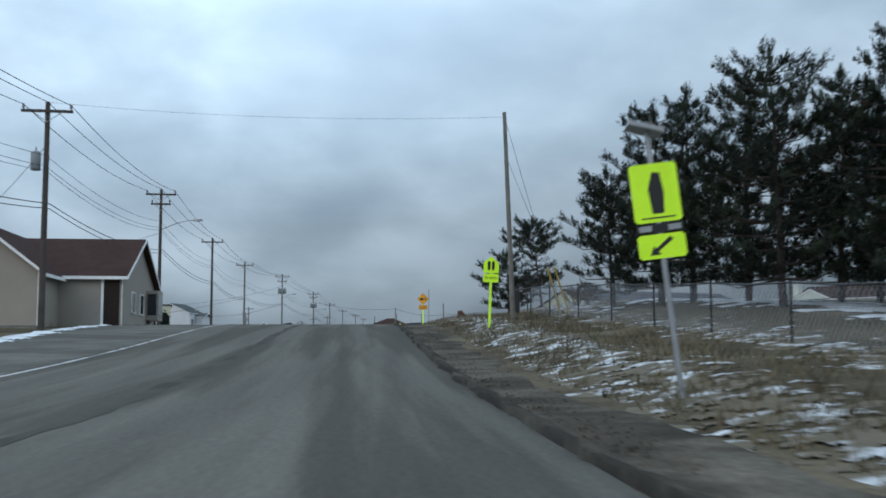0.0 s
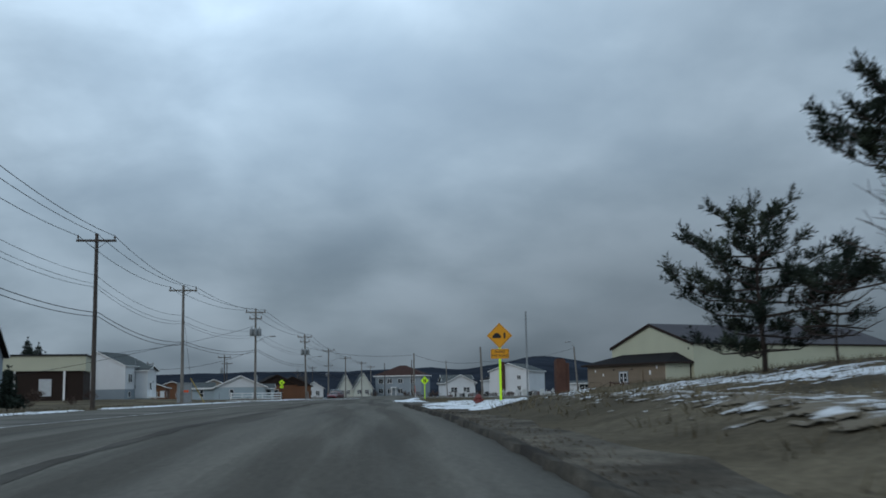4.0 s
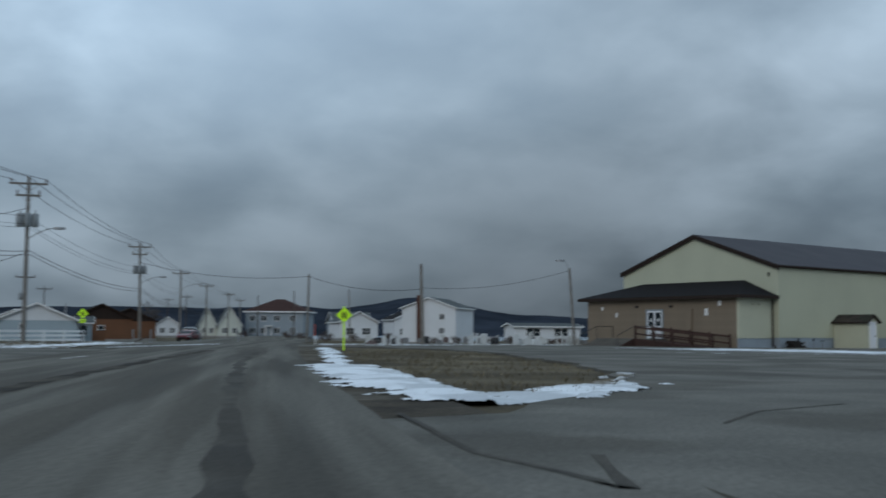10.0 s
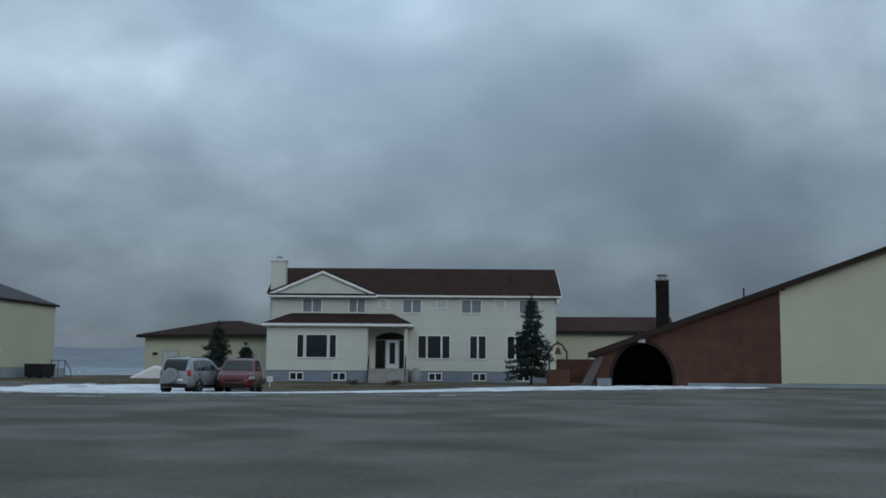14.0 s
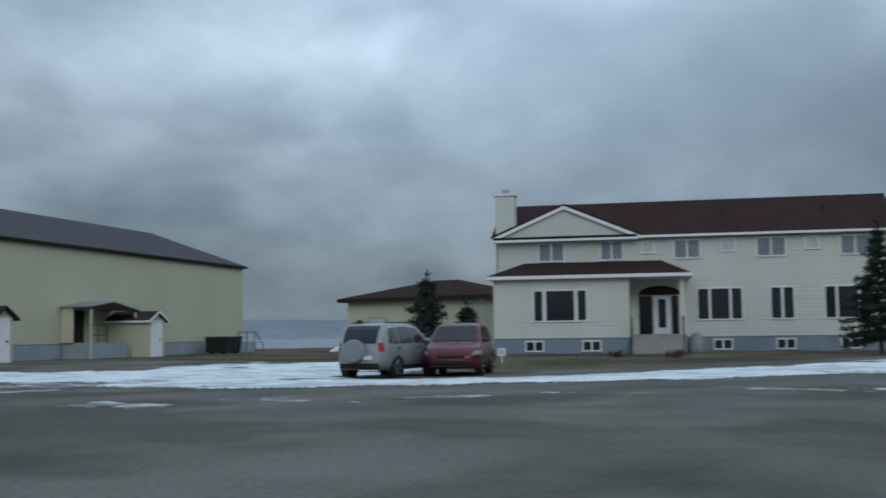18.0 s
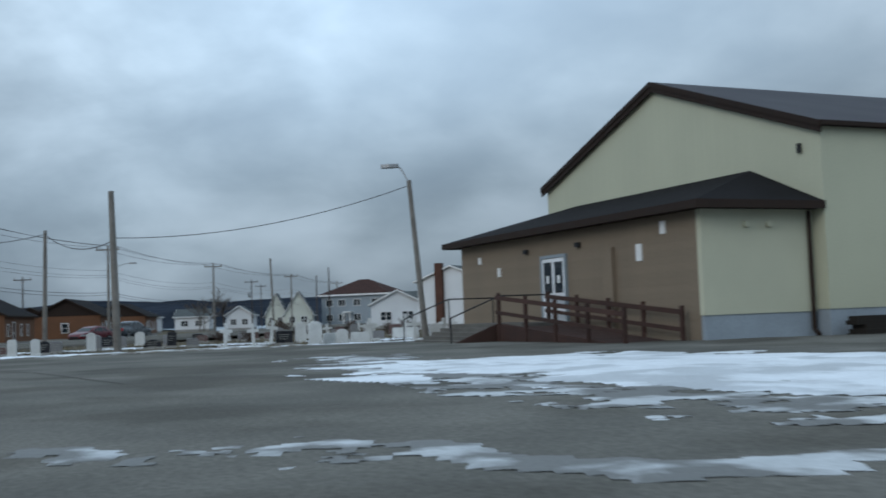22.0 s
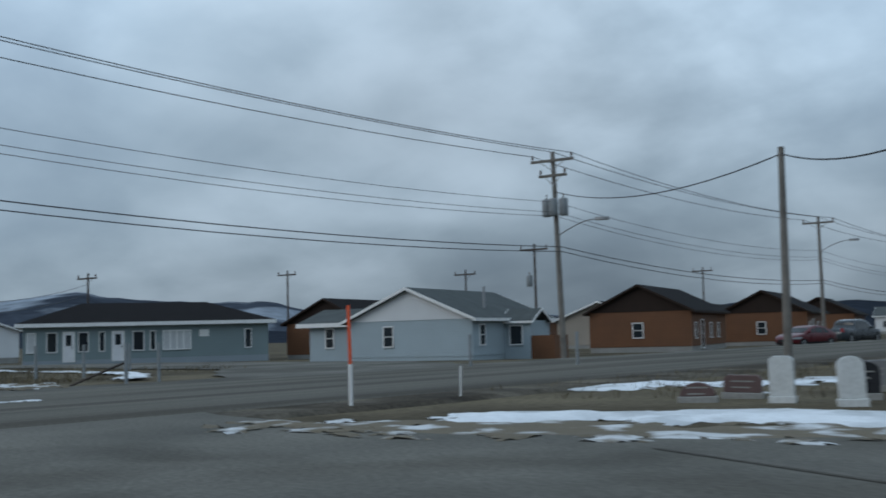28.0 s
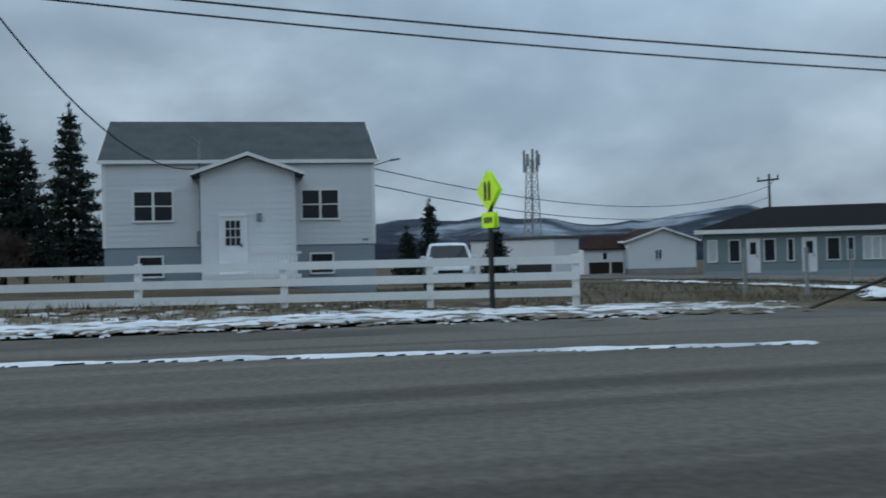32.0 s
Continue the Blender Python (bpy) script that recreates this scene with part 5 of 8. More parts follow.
link = thing("parish_link", turned(82.5, 156.5, 0.40, (0.42, -0.907)), "low cream and brick link with a brown shingle roof", "building")
bpart("brick_base", BRICK, link, [(-2.0, 11.5, 0.0, 0.25, -0.3, 1.75)])
bpart("wall", CREAM, link, [(-2.0, 11.5, 0.02, 0.25, 1.75, 3.75)])
bpart("wall", CREAM, link, [(-2.0, 11.5, 7.0, 7.25, -0.3, 3.75), (11.25, 11.5, 0.25, 7.0, -0.3, 3.75), (-2.0, -1.75, 0.25, 7.0, -0.3, 3.75)])
gable_roof(link, -2.0, 11.5, 0, 7.25, 3.8, 4.9, SHINGLE_RED, "x", 0.4, 0.18, TRIM_BROWN)
stack = thing("brick_chimney", turned(87.5, 146.7, 0.4, (0.42, -0.907)), "tall square dark brick chimney with a metal cowl", "chimney")
bpart("flue_shaft", SHINGLE_DARK, stack, [(-0.45, 0.45, -0.45, 0.45, -0.2, 7.65)], bevel=0.03)
bpart("cap", CONCRETE, stack, [(-0.5, 0.5, -0.5, 0.5, 7.65, 7.75)])
bm = bmesh.new()
lathe(bm, [(0.3, 7.75), (0.3, 7.95), (0.45, 8.1), (0.1, 8.12)], 10)
part("cowl", bm, STEEL, stack)

memorial = thing("memorial", turned(65.6, 145.4, 0.45, (0.55, -0.835)), "brick memorial pedestal under a dark iron arch with a small bell", "memorial")
bpart("pedestal", BRICK, memorial, [(-0.6, 0.6, -0.35, 0.35, -0.1, 0.95)], bevel=0.02)
bm = bmesh.new()
for x in (-0.5, 0.5):
    tube(bm, (x, 0, 0.9), (x, 0, 2.0), 0.05)
prev = (-0.5, 0, 2.0)
for k in range(1, 9):
    a = math.pi * (1 - k / 8)
    p = (0.36 * math.cos(a), 0, 2.05 + 0.36 * math.sin(a))
    tube(bm, prev, p, 0.05)
    prev = p
tube(bm, prev, (0.5, 0, 2.0), 0.05)
tube(bm, (0, 0, 2.4), (0, 0, 2.55), 0.05)
part("iron_arch", bm, DARK_STEEL, memorial)
bm = bmesh.new()
lathe(bm, [(0.2, 1.8), (0.16, 1.9), (0.12, 2.1), (0.03, 2.18)], 12)
part("bell", bm, BRICK, memorial, smooth=True)

sg = thing("lawn_sign", turned(60.1, 161.59, ground_z(60.1, 161.59), (0.6, -0.8)), "small white notice on a short stake by the cars", "sign")
bpart("stake", TRIM_WHITE, sg, [(-0.02, 0.02, -0.02, 0.02, -0.1, 0.6)])
bpart("notice", TRIM_WHITE, sg, [(-0.17, 0.17, -0.035, -0.02, 0.3, 0.62)])
for k in range(3):
    bpart("notice_bar", TANK_GREY, sg, [(-0.14, 0.14 - 0.05 * k, -0.041, -0.035, 0.38 + 0.07 * k, 0.41 + 0.07 * k)])

# ---- the garage behind the cars ----
gar = thing("double_garage", turned(78.56, 191.34, 0.3, (0.195, -0.98)), "low cream garage with a brown hipped roof", "garage")
bpart("wall", CREAM, gar, [(0.3, 11.7, 0.2, 0.4, -0.5, 3.75), (0.3, 11.7, 9.4, 9.6, -0.5, 3.75), (0.3, 0.5, 0.4, 9.4, -0.5, 3.75), (11.5, 11.7, 0.4, 9.4, -0.5, 3.75)])
hip_roof(gar, 0.3, 11.7, 0.2, 9.6, 3.72, 5.1, SHINGLE_BROWN, 0.55, 5.2, 0.14, TRIM_BROWN)
for x in (2.2, 6.8):
    window(gar, x, x + 1.5, 1.3, 2.4, 0.2, 1, trim=GREY_BLUE, glass=CURTAIN)
bpart("wall_lamp", DARK_STEEL, gar, [(1.2, 1.6, 0.05, 0.2, 2.1, 2.3)])
boat = bmesh.new()
slab(boat, [(0, 0, 0), (3.2, 0, 0), (3.6, 0, 0.9), (2.4, 0, 1.5), (0.4, 0, 0.5)], (0, 1.2, 0))
solo("covered_boat", boat, TRIM_WHITE, "small boat under a white tarpaulin", "boat", bevel=0.15, m=turned(73.2, 187.5, 0.0, (0.6, -0.8)))

# ---- the raised white house behind the rail fence ----
WH = turned(-27.95, 181.26, 0.98, (0.1666, 0.986)) @ Matrix.Scale(0.917, 4)
wh = thing("white_house", WH, "raised white clapboard house with a grey roof and blue base band", "house")
bpart("base_band", GREY_BLUE, wh, [(0.02, 9.38, 0.02, 7.48, -0.6, 1.2)], "blue-grey siding")
gable_walls(wh, 0, 9.4, 0, 7.5, 1.2, 4.15, 5.95, WHITE_SIDING, "x", 0.2)
gable_roof(wh, 0, 9.4, 0, 7.5, 4.18, 5.98, SHINGLE_GREY, "x", 0.14, 0.1, TRIM_WHITE)
lap_boards(wh, 0.02, 9.38, 0.0, 1.2, 4.15, 0.1967, WHITE_SIDING, thick=0.015)
lap_boards(wh, 3.36, 6.49, -1.7, 0.2, 3.6, 0.2, WHITE_SIDING, thick=0.015)
for x in (1.05, 6.82):
    window(wh, x, x + 1.27, 2.13, 3.12, 0, 2, bars=1)
for x in (1.2, 7.1):
    window(wh, x, x + 0.75, 0.2, 0.85, 0.02, 1)
bpart("corner_board", TRIM_WHITE, wh, [(-0.02, 0.1, -0.03, 0.0, 1.2, 4.1), (9.3, 9.42, -0.03, 0.0, 1.2, 4.1)])
gable_walls(wh, 3.35, 6.5, -1.7, -0.02, 0.0, 3.62, 4.15, WHITE_SIDING, "y", 0.12)
gable_roof(wh, 3.35, 6.5, -1.7, 0.3, 3.64, 4.2, SHINGLE_GREY, "y", 0.3, 0.1, TRIM_WHITE)
door(wh, 4.02, 4.78, 0.2, 2.15, -1.7, lights=[(4.16 + 0.17 * i, 4.3 + 0.17 * i, 1.18 + 0.29 * j, 1.43 + 0.29 * j) for i in range(3) for j in range(3)])
bpart("wall_lamp", TANK_GREY, wh, [(5.2, 5.36, -1.8, -1.7, 2.0, 2.25)])
dk = bpart("entry_deck", TRIM_WHITE, wh, [(3.4, 6.6, -2.9, -1.72, 0.05, 0.18)], "white painted deck")
for k in range(12):
    bpart("baluster", TRIM_WHITE, dk, [(4.95 + k * 0.135, 4.99 + k * 0.135, -2.88, -2.84, 0.18, 0.85)])
bpart("deck_rail", TRIM_WHITE, dk, [(4.9, 6.6, -2.9, -2.82, 0.85, 0.92)])
bm = bmesh.new()
tube(bm, (3.28, -0.06, 1.1), (3.28, -0.06, 4.9), 0.035)
tube(bm, (3.28, -0.06, 4.75), (3.05, -0.2, 5.0), 0.03)
part("service_mast", bm, TANK_GREY, wh)
bpart("meter_box", TANK_GREY, wh, [(3.15, 3.4, -0.14, 0.0, 1.3, 1.75)])
bm = bmesh.new()
tube(bm, (9.4, 0.1, 4.0), (10.1, -0.1, 4.2), 0.02)
tube(bm, (10.0, -0.1, 4.18), (10.35, -0.18, 4.22), 0.05, 0.03)
part("yard_lamp", bm, TANK_GREY, wh)
bpart("number_plate", TANK_GREY, wh, [(8.95, 9.15, -0.02, 0.0, 1.3, 1.38)])

fence = thing("rail_fence", turned(-13.97, 178.95, 0.0, (0.342, 0.94)), "white painted three-rail board fence along the verge", "fence")
FL = 10.55
for k in range(6):
    x = -3.0 + k * 2.71
    p = fence.matrix_basis @ Vector((x, 0, 0))
    bpart("post", TRIM_WHITE, fence, [(x - 0.06, x + 0.06, -0.06, 0.06, ground_z(p.x, p.y) - 0.2, 1.46)])
for z in (0.68, 0.98, 1.28):
    bpart("rail", TRIM_WHITE, fence, [(-3.05, FL + 0.06, -0.1, -0.065, z, z + 0.15)])


def plain_house(name, m, w, d, eave, ridge, wall, roof, label, along="x", group="", trim=None, over=0.35, windows=(), side=(), doors=(), base=0.35, band=None, base_mat=None):
    """A house whose front lies in its local plane y = 0, its right flank at x = w."""
    h = thing(name, m, label, "house", group)
    bpart("foundation", base_mat or CONCRETE, h, [(0.03, w - 0.03, 0.03, d - 0.03, -1.0, base)])
    gable_walls(h, 0, w, 0, d, base, eave, ridge, wall, along, 0.2)
    gable_roof(h, 0, w, 0, d, eave + 0.02, ridge, roof, along, over, 0.14, trim or TRIM_WHITE)
    if band:
        bm = bmesh.new()
        mid = w / 2 if along == "y" else None
        if mid:
            slab(bm, [(0.05, -0.03, eave), (w - 0.05, -0.03, eave), (mid, -0.03, ridge - 0.05)], (0, 0.03, 0))
            part("gable_panel", bm, band, h)
    for x0, x1, z0, z1, n in windows:
        window(h, x0, x1, z0, z1, 0.0, n, bars=1 if z1 - z0 > 0.9 else 0)
    for y0, y1, z0, z1, n in side:
        window(h, y0, y1, z0, z1, w, n, out=1, axis="y", bars=1 if z1 - z0 > 0.9 else 0)
    for x0, x1, z0, z1 in doors:
        door(h, x0, x1, z0, z1, 0.0)
    return h


# pale blue bungalow on the corner
blue = plain_house("blue_bungalow", turned(-23.05, 220.98, 0.05, (0.989, 0.146)), 7.74, 11.0, 2.35, 4.03, PALE_BLUE, SHINGLE_GREY, "pale blue bungalow with a white gable and grey shingles", "y",
                   windows=[(2.3, 2.85, 0.95, 2.0, 1)], side=[(0.9, 1.5, 0.95, 2.0, 1), (7.2, 7.9, 0.95, 1.9, 1)], band=WHITE_SIDING, base_mat=PALE_BLUE)
bpart("wing_wall", PALE_BLUE, blue, [(-3.35, 0.0, 1.0, 1.2, -0.8, 2.3), (-3.35, -3.15, 1.2, 6.0, -0.8, 2.3)])
window(blue, -2.2, -1.7, 0.95, 2.0, 1.0, 1, bars=1)
bm = bmesh.new()
slab(bm, [(-4.0, 0.6, 2.25), (0.2, 0.6, 2.25), (0.2, 3.5, 3.1), (-4.0, 3.5, 3.1)], (0, 0, 0.12))
part("wing_roof", bm, SHINGLE_GREY, blue)
bpart("wing_fascia", TRIM_WHITE, blue, [(-4.03, 0.0, 0.55, 0.6, 2.12, 2.36)])
bpart("porch_wall", PALE_BLUE, blue, [(7.74, 9.3, 4.2, 4.35, -0.8, 2.2), (9.15, 9.3, 4.35, 6.6, -0.8, 2.2)])
window(blue, 8.1, 8.8, 0.9, 1.9, 4.2, 1)
gable_roof(blue, 7.74, 9.3, 4.2, 6.6, 2.2, 2.8, SHINGLE_GREY, "x", 0.25, 0.1, TRIM_WHITE)
bpart("wood_deck", BROWN_WOOD, blue, [(9.3, 10.7, 4.3, 6.4, -0.6, 0.55), (9.3, 10.7, 4.3, 4.4, 0.55, 1.35), (10.6, 10.7, 4.4, 6.4, 0.55, 1.35)])
bm = bmesh.new()
tube(bm, (6.6, 4.0, 2.9), (6.6, 4.0, 4.2), 0.08)
part("flue", bm, STEEL, blue)

BROWN_WIN = [(3.1, 3.75, 1.0, 1.95, 1)]
brown = plain_house("brown_bungalow", turned(-18.78, 241.6, 0.05, (0.982, 0.19)), 7.1, 12.5, 2.75, 4.5, BROWN_WOOD, SHINGLE_DARK, "brown wood-sided bungalow with a dark shingle roof", "y", "brown bungalows",
                    TRIM_BROWN, windows=BROWN_WIN, side=[(1.0, 1.7, 0.9, 1.9, 1), (3.0, 3.9, 0.2, 2.1, 1), (6.2, 6.9, 0.9, 1.9, 1), (9.0, 9.7, 0.9, 1.9, 1)], band=TRIM_BROWN)
for x, y, w in ((-17.5, 262.5, (0.985, 0.17)), (-21.2, 290.5, (0.985, 0.17)), (-42.1, 235.7, (0.985, 0.172)), (-37.0, 300.0, (0.98, 0.2))):
    copy_thing(brown, turned(x, y, 0.0, w))
for x, y, w, mt, lb in ((-33.0, 262.0, (0.98, 0.2), TAUPE, "taupe bungalow with a dark roof behind the brown one"),):
    plain_house("taupe_bungalow", turned(x, y, 0.0, w), 8.0, 11.0, 2.6, 4.2, mt, SHINGLE_DARK, lb, "y", windows=[(3.2, 3.9, 1.0, 1.9, 1)], side=[(1.2, 1.9, 0.9, 1.9, 1), (5.0, 5.7, 0.9, 1.9, 1)])

# long grey-green bungalow
tl = thing("long_bungalow", turned(-50.57, 218.35, 0.35, (0.568, 0.823)), "long low grey-green bungalow with a dark hipped roof", "house")
TW = 17.1
bpart("wall", TEAL, tl, [(0, TW, 0, 9.0, -0.6, 2.6)])
bpart("base_band", GREY_BLUE, tl, [(0.0, TW, -0.02, 0.0, -0.6, 0.15)])
hip_roof(tl, 0, TW, 0, 9, 2.6, 4.15, SHINGLE_DARK, 0.5, 4.5, 0.14, TRIM_WHITE)
for x0, x1 in ((0.3, 0.8), (1.6, 2.2), (3.7, 4.3), (5.1, 5.4), (7.4, 8.1), (8.6, 8.9), (15.4, 15.8)):
    window(tl, x0, x1, 0.75, 2.05, 0, 1, glass=CURTAIN if x0 < 1 else None)
window(tl, 9.5, 11.4, 0.75, 2.05, 0, 4, glass=CURTAIN)
door(tl, 2.7, 3.35, 0.0, 2.05, 0.0, lights=[(2.83, 3.2, 1.15, 1.9)])
door(tl, 6.0, 6.7, 0.0, 2.05, 0.0, lights=[(6.15, 6.55, 1.15, 1.9)])
bpart("wall_sign", TRIM_WHITE, tl, [(12.05, 12.75, -0.05, 0.0, 1.6, 2.1)])

# small white gabled house and the flat store west of it
wg = plain_house("white_cottage", turned(-76.86, 227.98, 0.2, (0.142, 0.99)), 6.5, 5.6, 2.8, 3.9, WHITE_SIDING, SHINGLE_BROWN, "small white gabled cottage with a brown roof and low wing", "y", windows=[(2.6, 3.15, 1.2, 2.0, 2)])
bpart("wing_wall", WHITE_SIDING, wg, [(-3.9, -0.01, 0.8, 4.4, -0.6, 2.15)])
bm = bmesh.new()
slab(bm, [(-4.1, 0.5, 2.1), (0.4, 0.5, 2.1), (1.6, 2.8, 3.4), (-3.4, 2.8, 3.3)], (0, 0, 0.12))
part("wing_roof", bm, SHINGLE_BROWN, wg)
for x in (-3.4, -1.3):
    bpart("garage_door", TRIM_BROWN, wg, [(x, x + 1.0 + (0.9 if x < -2 else 0.1), 0.74, 0.8, 0.0, 1.0)])
window(wg, -2.1, -1.7, 1.25, 1.85, 0.8, 1)
store = thing("flat_store", turned(-73.0, 214.0, 0.2, (0.855, 0.52)), "low pale store with a flat roof and a dark opening", "building")
bpart("wall", WHITE_SIDING, store, [(-3.0, 5.2, 0, 3.6, -0.6, 3.0)])
bpart("roof", SHINGLE_GREY, store, [(-3.2, 5.4, -0.2, 3.8, 3.0, 3.2)], bevel=0.03)
# thin black sheet on the wall stands in for the opening's dark inside
bpart("loading_opening", SIGN_BLACK, store, [(1.6, 4.9, -0.04, 0.0, 0.0, 1.0)])
window(store, -1.4, -0.4, 1.2, 2.1, 0, 2)

# ---- houses along the climb, west side ----
tp = thing("taupe_house", turned(-21.83, 53.56, 0.0, (0.999, 0.046)), "taupe-sided bungalow with a dark brown shingle roof", "house")
bpart("foundation", CONCRETE, tp, [(0.0, 9.55, 4.05, 15.95, -1.2, 0.1)])
bpart("wing_foundation", CONCRETE, tp, [(0.45, 6.35, 0.05, 4.04, -1.2, 0.1)])
gable_walls(tp, 0, 9.6, 4.0, 16.0, 0.1, 2.75, 5.2, TAUPE, "x", 0.2)
gable_roof(tp, 0, 9.6, 4.0, 16.0, 2.78, 5.22, SHINGLE_RED, "x", 0.35, 0.14, TRIM_WHITE)
gable_walls(tp, 0.4, 6.4, 0.0, 4.0, 0.1, 2.75, 5.1, TAUPE, "y", 0.2)
gable_roof(tp, 0.4, 6.4, 0.0, 9.6, 2.78, 5.12, SHINGLE_RED, "y", 0.35, 0.14, TRIM_WHITE)
bpart("corner_board", TRIM_WHITE, tp, [(6.3, 6.42, -0.03, 0.0, 0.1, 2.72), (8.55, 8.68, 3.95, 4.0, 0.1, 2.72), (9.6, 9.63, 4.0, 4.12, 0.1, 2.72)])
# flat dark brown panel painted in for the shade of the porch recess
bpart("porch_recess", TRIM_BROWN, tp, [(8.7, 9.5, 3.97, 4.0, 0.1, 2.6)])
window(tp, 7.2, 8.4, 1.0, 2.1, 9.6, 1, out=1, axis="y")
window(tp, 10.2, 11.4, 1.0, 2.1, 9.6, 1, out=1, axis="y")
bay = bpart("bay_window", TAUPE, tp, [(9.62, 10.3, 12.6, 14.8, 0.7, 2.5)])
bpart("pane", GLASS, bay, [(10.3, 10.32, 12.75, 14.65, 1.0, 2.3)])
bpart("pane", GLASS, bay, [(9.7, 10.22, 12.58, 12.6, 1.0, 2.3)])

plain_house("dark_roofed_house", turned(-31.7, 115.5, 0.35, (0.985, 0.17)), 9.5, 9.0, 3.6, 5.35, BLOCK, SHINGLE_DARK, "pale grey house with a plain black roof", "x", windows=[(1.0, 2.0, 1.0, 2.6, 1)])
old = thing("derelict_store", turned(-38.4, 161.2, 0.45, (0.985, 0.17)), "derelict flat-roofed store with peeling yellow front and dark boards", "building")
bpart("wall", TRIM_BROWN, old, [(0, 10.5, 0, 9, -0.6, 3.4)])
bpart("fascia_board", CREAM, old, [(-0.2, 10.7, -0.25, 9.2, 3.4, 4.9)], "peeling pale yellow boards")
bpart("roof_edge", DARK_STEEL, old, [(-0.35, 10.85, -0.4, 9.35, 4.9, 5.05)])
bpart("boarded_window", CURTAIN, old, [(6.3, 7.5, -0.04, 0.0, 0.9, 2.6), (1.6, 2.6, -0.04, 0.0, 0.6, 2.8)])
bpart("porch_post", TRIM_WHITE, old, [(3.9, 4.1, -0.2, -0.02, -0.5, 3.4), (8.6, 8.8, -0.2, -0.02, -0.5, 3.4)])

# ---- the town to the north ----
tall = thing("white_tall_house", turned(23.9, 259.3, 0.0, (0.88, -0.475)), "tall white two-storey house with a brown outside chimney", "house", "houses to the north")
gable_walls(tall, 0, 8.0, 0, 9.0, -0.6, 4.9, 6.3, WHITE_SIDING, "y", 0.2)
gable_roof(tall, 0, 8.0, 0, 9.0, 4.92, 6.32, SHINGLE_GREY, "y", 0.3, 0.12, TRIM_WHITE)
bpart("chimney", BRICK, tall, [(2.35, 3.15, -0.5, 0.0, -0.5, 6.7)], "brown brick chimney")
for z in (1.3, 3.3):
    window(tall, 5.6, 6.3, z, z + 0.75, 0, 2)
    window(tall, 2.0, 2.7, z, z + 0.7, 0, 1, axis="y")
    window(tall, 5.5, 6.2, z, z + 0.7, 0, 1, axis="y")
bigb = thing("blue_tall_house", turned(2.6, 340.5, 0.0, (0.96, -0.28)), "two-storey grey-blue house with a brown hipped roof", "house", "houses to the north")
bpart("wall", GREY_BLUE, bigb, [(0, 12.5, 0, 0.2, -0.6, 5.6), (0, 12.5, 9.8, 10, -0.6, 5.6), (0, 0.2, 0.2, 9.8, -0.6, 5.6), (12.3, 12.5, 0.2, 9.8, -0.6, 5.6)])
hip_roof(bigb, 0, 12.5, 0, 10, 5.6, 8.3, SHINGLE_RED, 0.5, 5.8, 0.14, TRIM_WHITE)
for x in (0.9, 3.3, 6.2, 9.6):
    for z in (1.1, 3.7):
        window(bigb, x, x + 1.2, z, z + 1.1, 0, 2)
bpart("porch", TRIM_WHITE, bigb, [(4.6, 6.0, -1.4, 0.0, 2.5, 2.7), (4.6, 4.75, -1.4, -1.25, -0.5, 2.5), (5.85, 6.0, -1.4, -1.25, -0.5, 2.5)])
for x, y, w, d, ev, rg, wall, roof, al, lb in (
        (-7.0, 338.0, 3.6, 7.0, 2.6, 6.2, IVORY, SHINGLE_GREY, "y", "pale yellow steep-gabled house with a grey roof"),
        (-3.0, 334.0, 4.8, 8.0, 2.6, 6.3, IVORY, SHINGLE_GREY, "y", "narrow pale yellow gabled house with green shingles"),
        (17.0, 281.5, 6.4, 9.0, 3.0, 4.6, WHITE_SIDING, SHINGLE_GREY, "y", "low white gabled house with a grey roof"),
        (18.5, 306.0, 7.0, 8.0, 3.0, 5.0, GREY_BLUE, SHINGLE_GREY, "x", "grey-blue bungalow with white porch posts"),
        (27.5, 292.0, 6.0, 8.0, 3.6, 5.0, WHITE_SIDING, SHINGLE_DARK, "y", "white house with a dark roof behind the tall one"),
        (37.0, 246.0, 9.5, 4.0, 2.2, 2.6, WHITE_SIDING, SHINGLE_GREY, "x", "long white mobile home with a flat roof"),
        (-28.0, 355.5, 6.5, 7.0, 2.8, 4.2, WHITE_SIDING, SHINGLE_GREY, "x", "low white house far along the street"),
        (-16.5, 348.5, 5.0, 7.0, 2.8, 4.4, WHITE_SIDING, SHINGLE_GREY, "y", "low white gabled house far off"),
        (-33.0, 330.0, 8.0, 9.0, 2.8, 4.4, WHITE_SIDING, SHINGLE_DARK, "y", "low white house behind bare trees"),
        (-48.0, 300.0, 9.0, 10.0, 2.8, 4.4, BROWN_WOOD, SHINGLE_DARK, "y", "brown bungalow on the next street"),
        (-62.0, 268.0, 9.0, 10.0, 2.8, 4.4, GREY_BLUE, SHINGLE_DARK, "y", "grey-blue bungalow on the next street"),
        (-46.0, 262.0, 8.0, 10.0, 2.8, 4.3, BROWN_WOOD, SHINGLE_DARK, "y", "brown bungalow behind the corner house")):
    plain_house("town_house", turned(x, y, ground_z(x, y) + 0.05, (0.985, 0.1)), w, d, ev, rg, wall, roof, lb, al, "houses to the north", windows=[(w * 0.18, w * 0.38, 1.0, 2.0, 2), (w * 0.6, w * 0.8, 1.0, 2.0, 2)],
                side=[(1.5, 2.5, 1.0, 2.0, 1)])

# ---- utility poles and wires ----

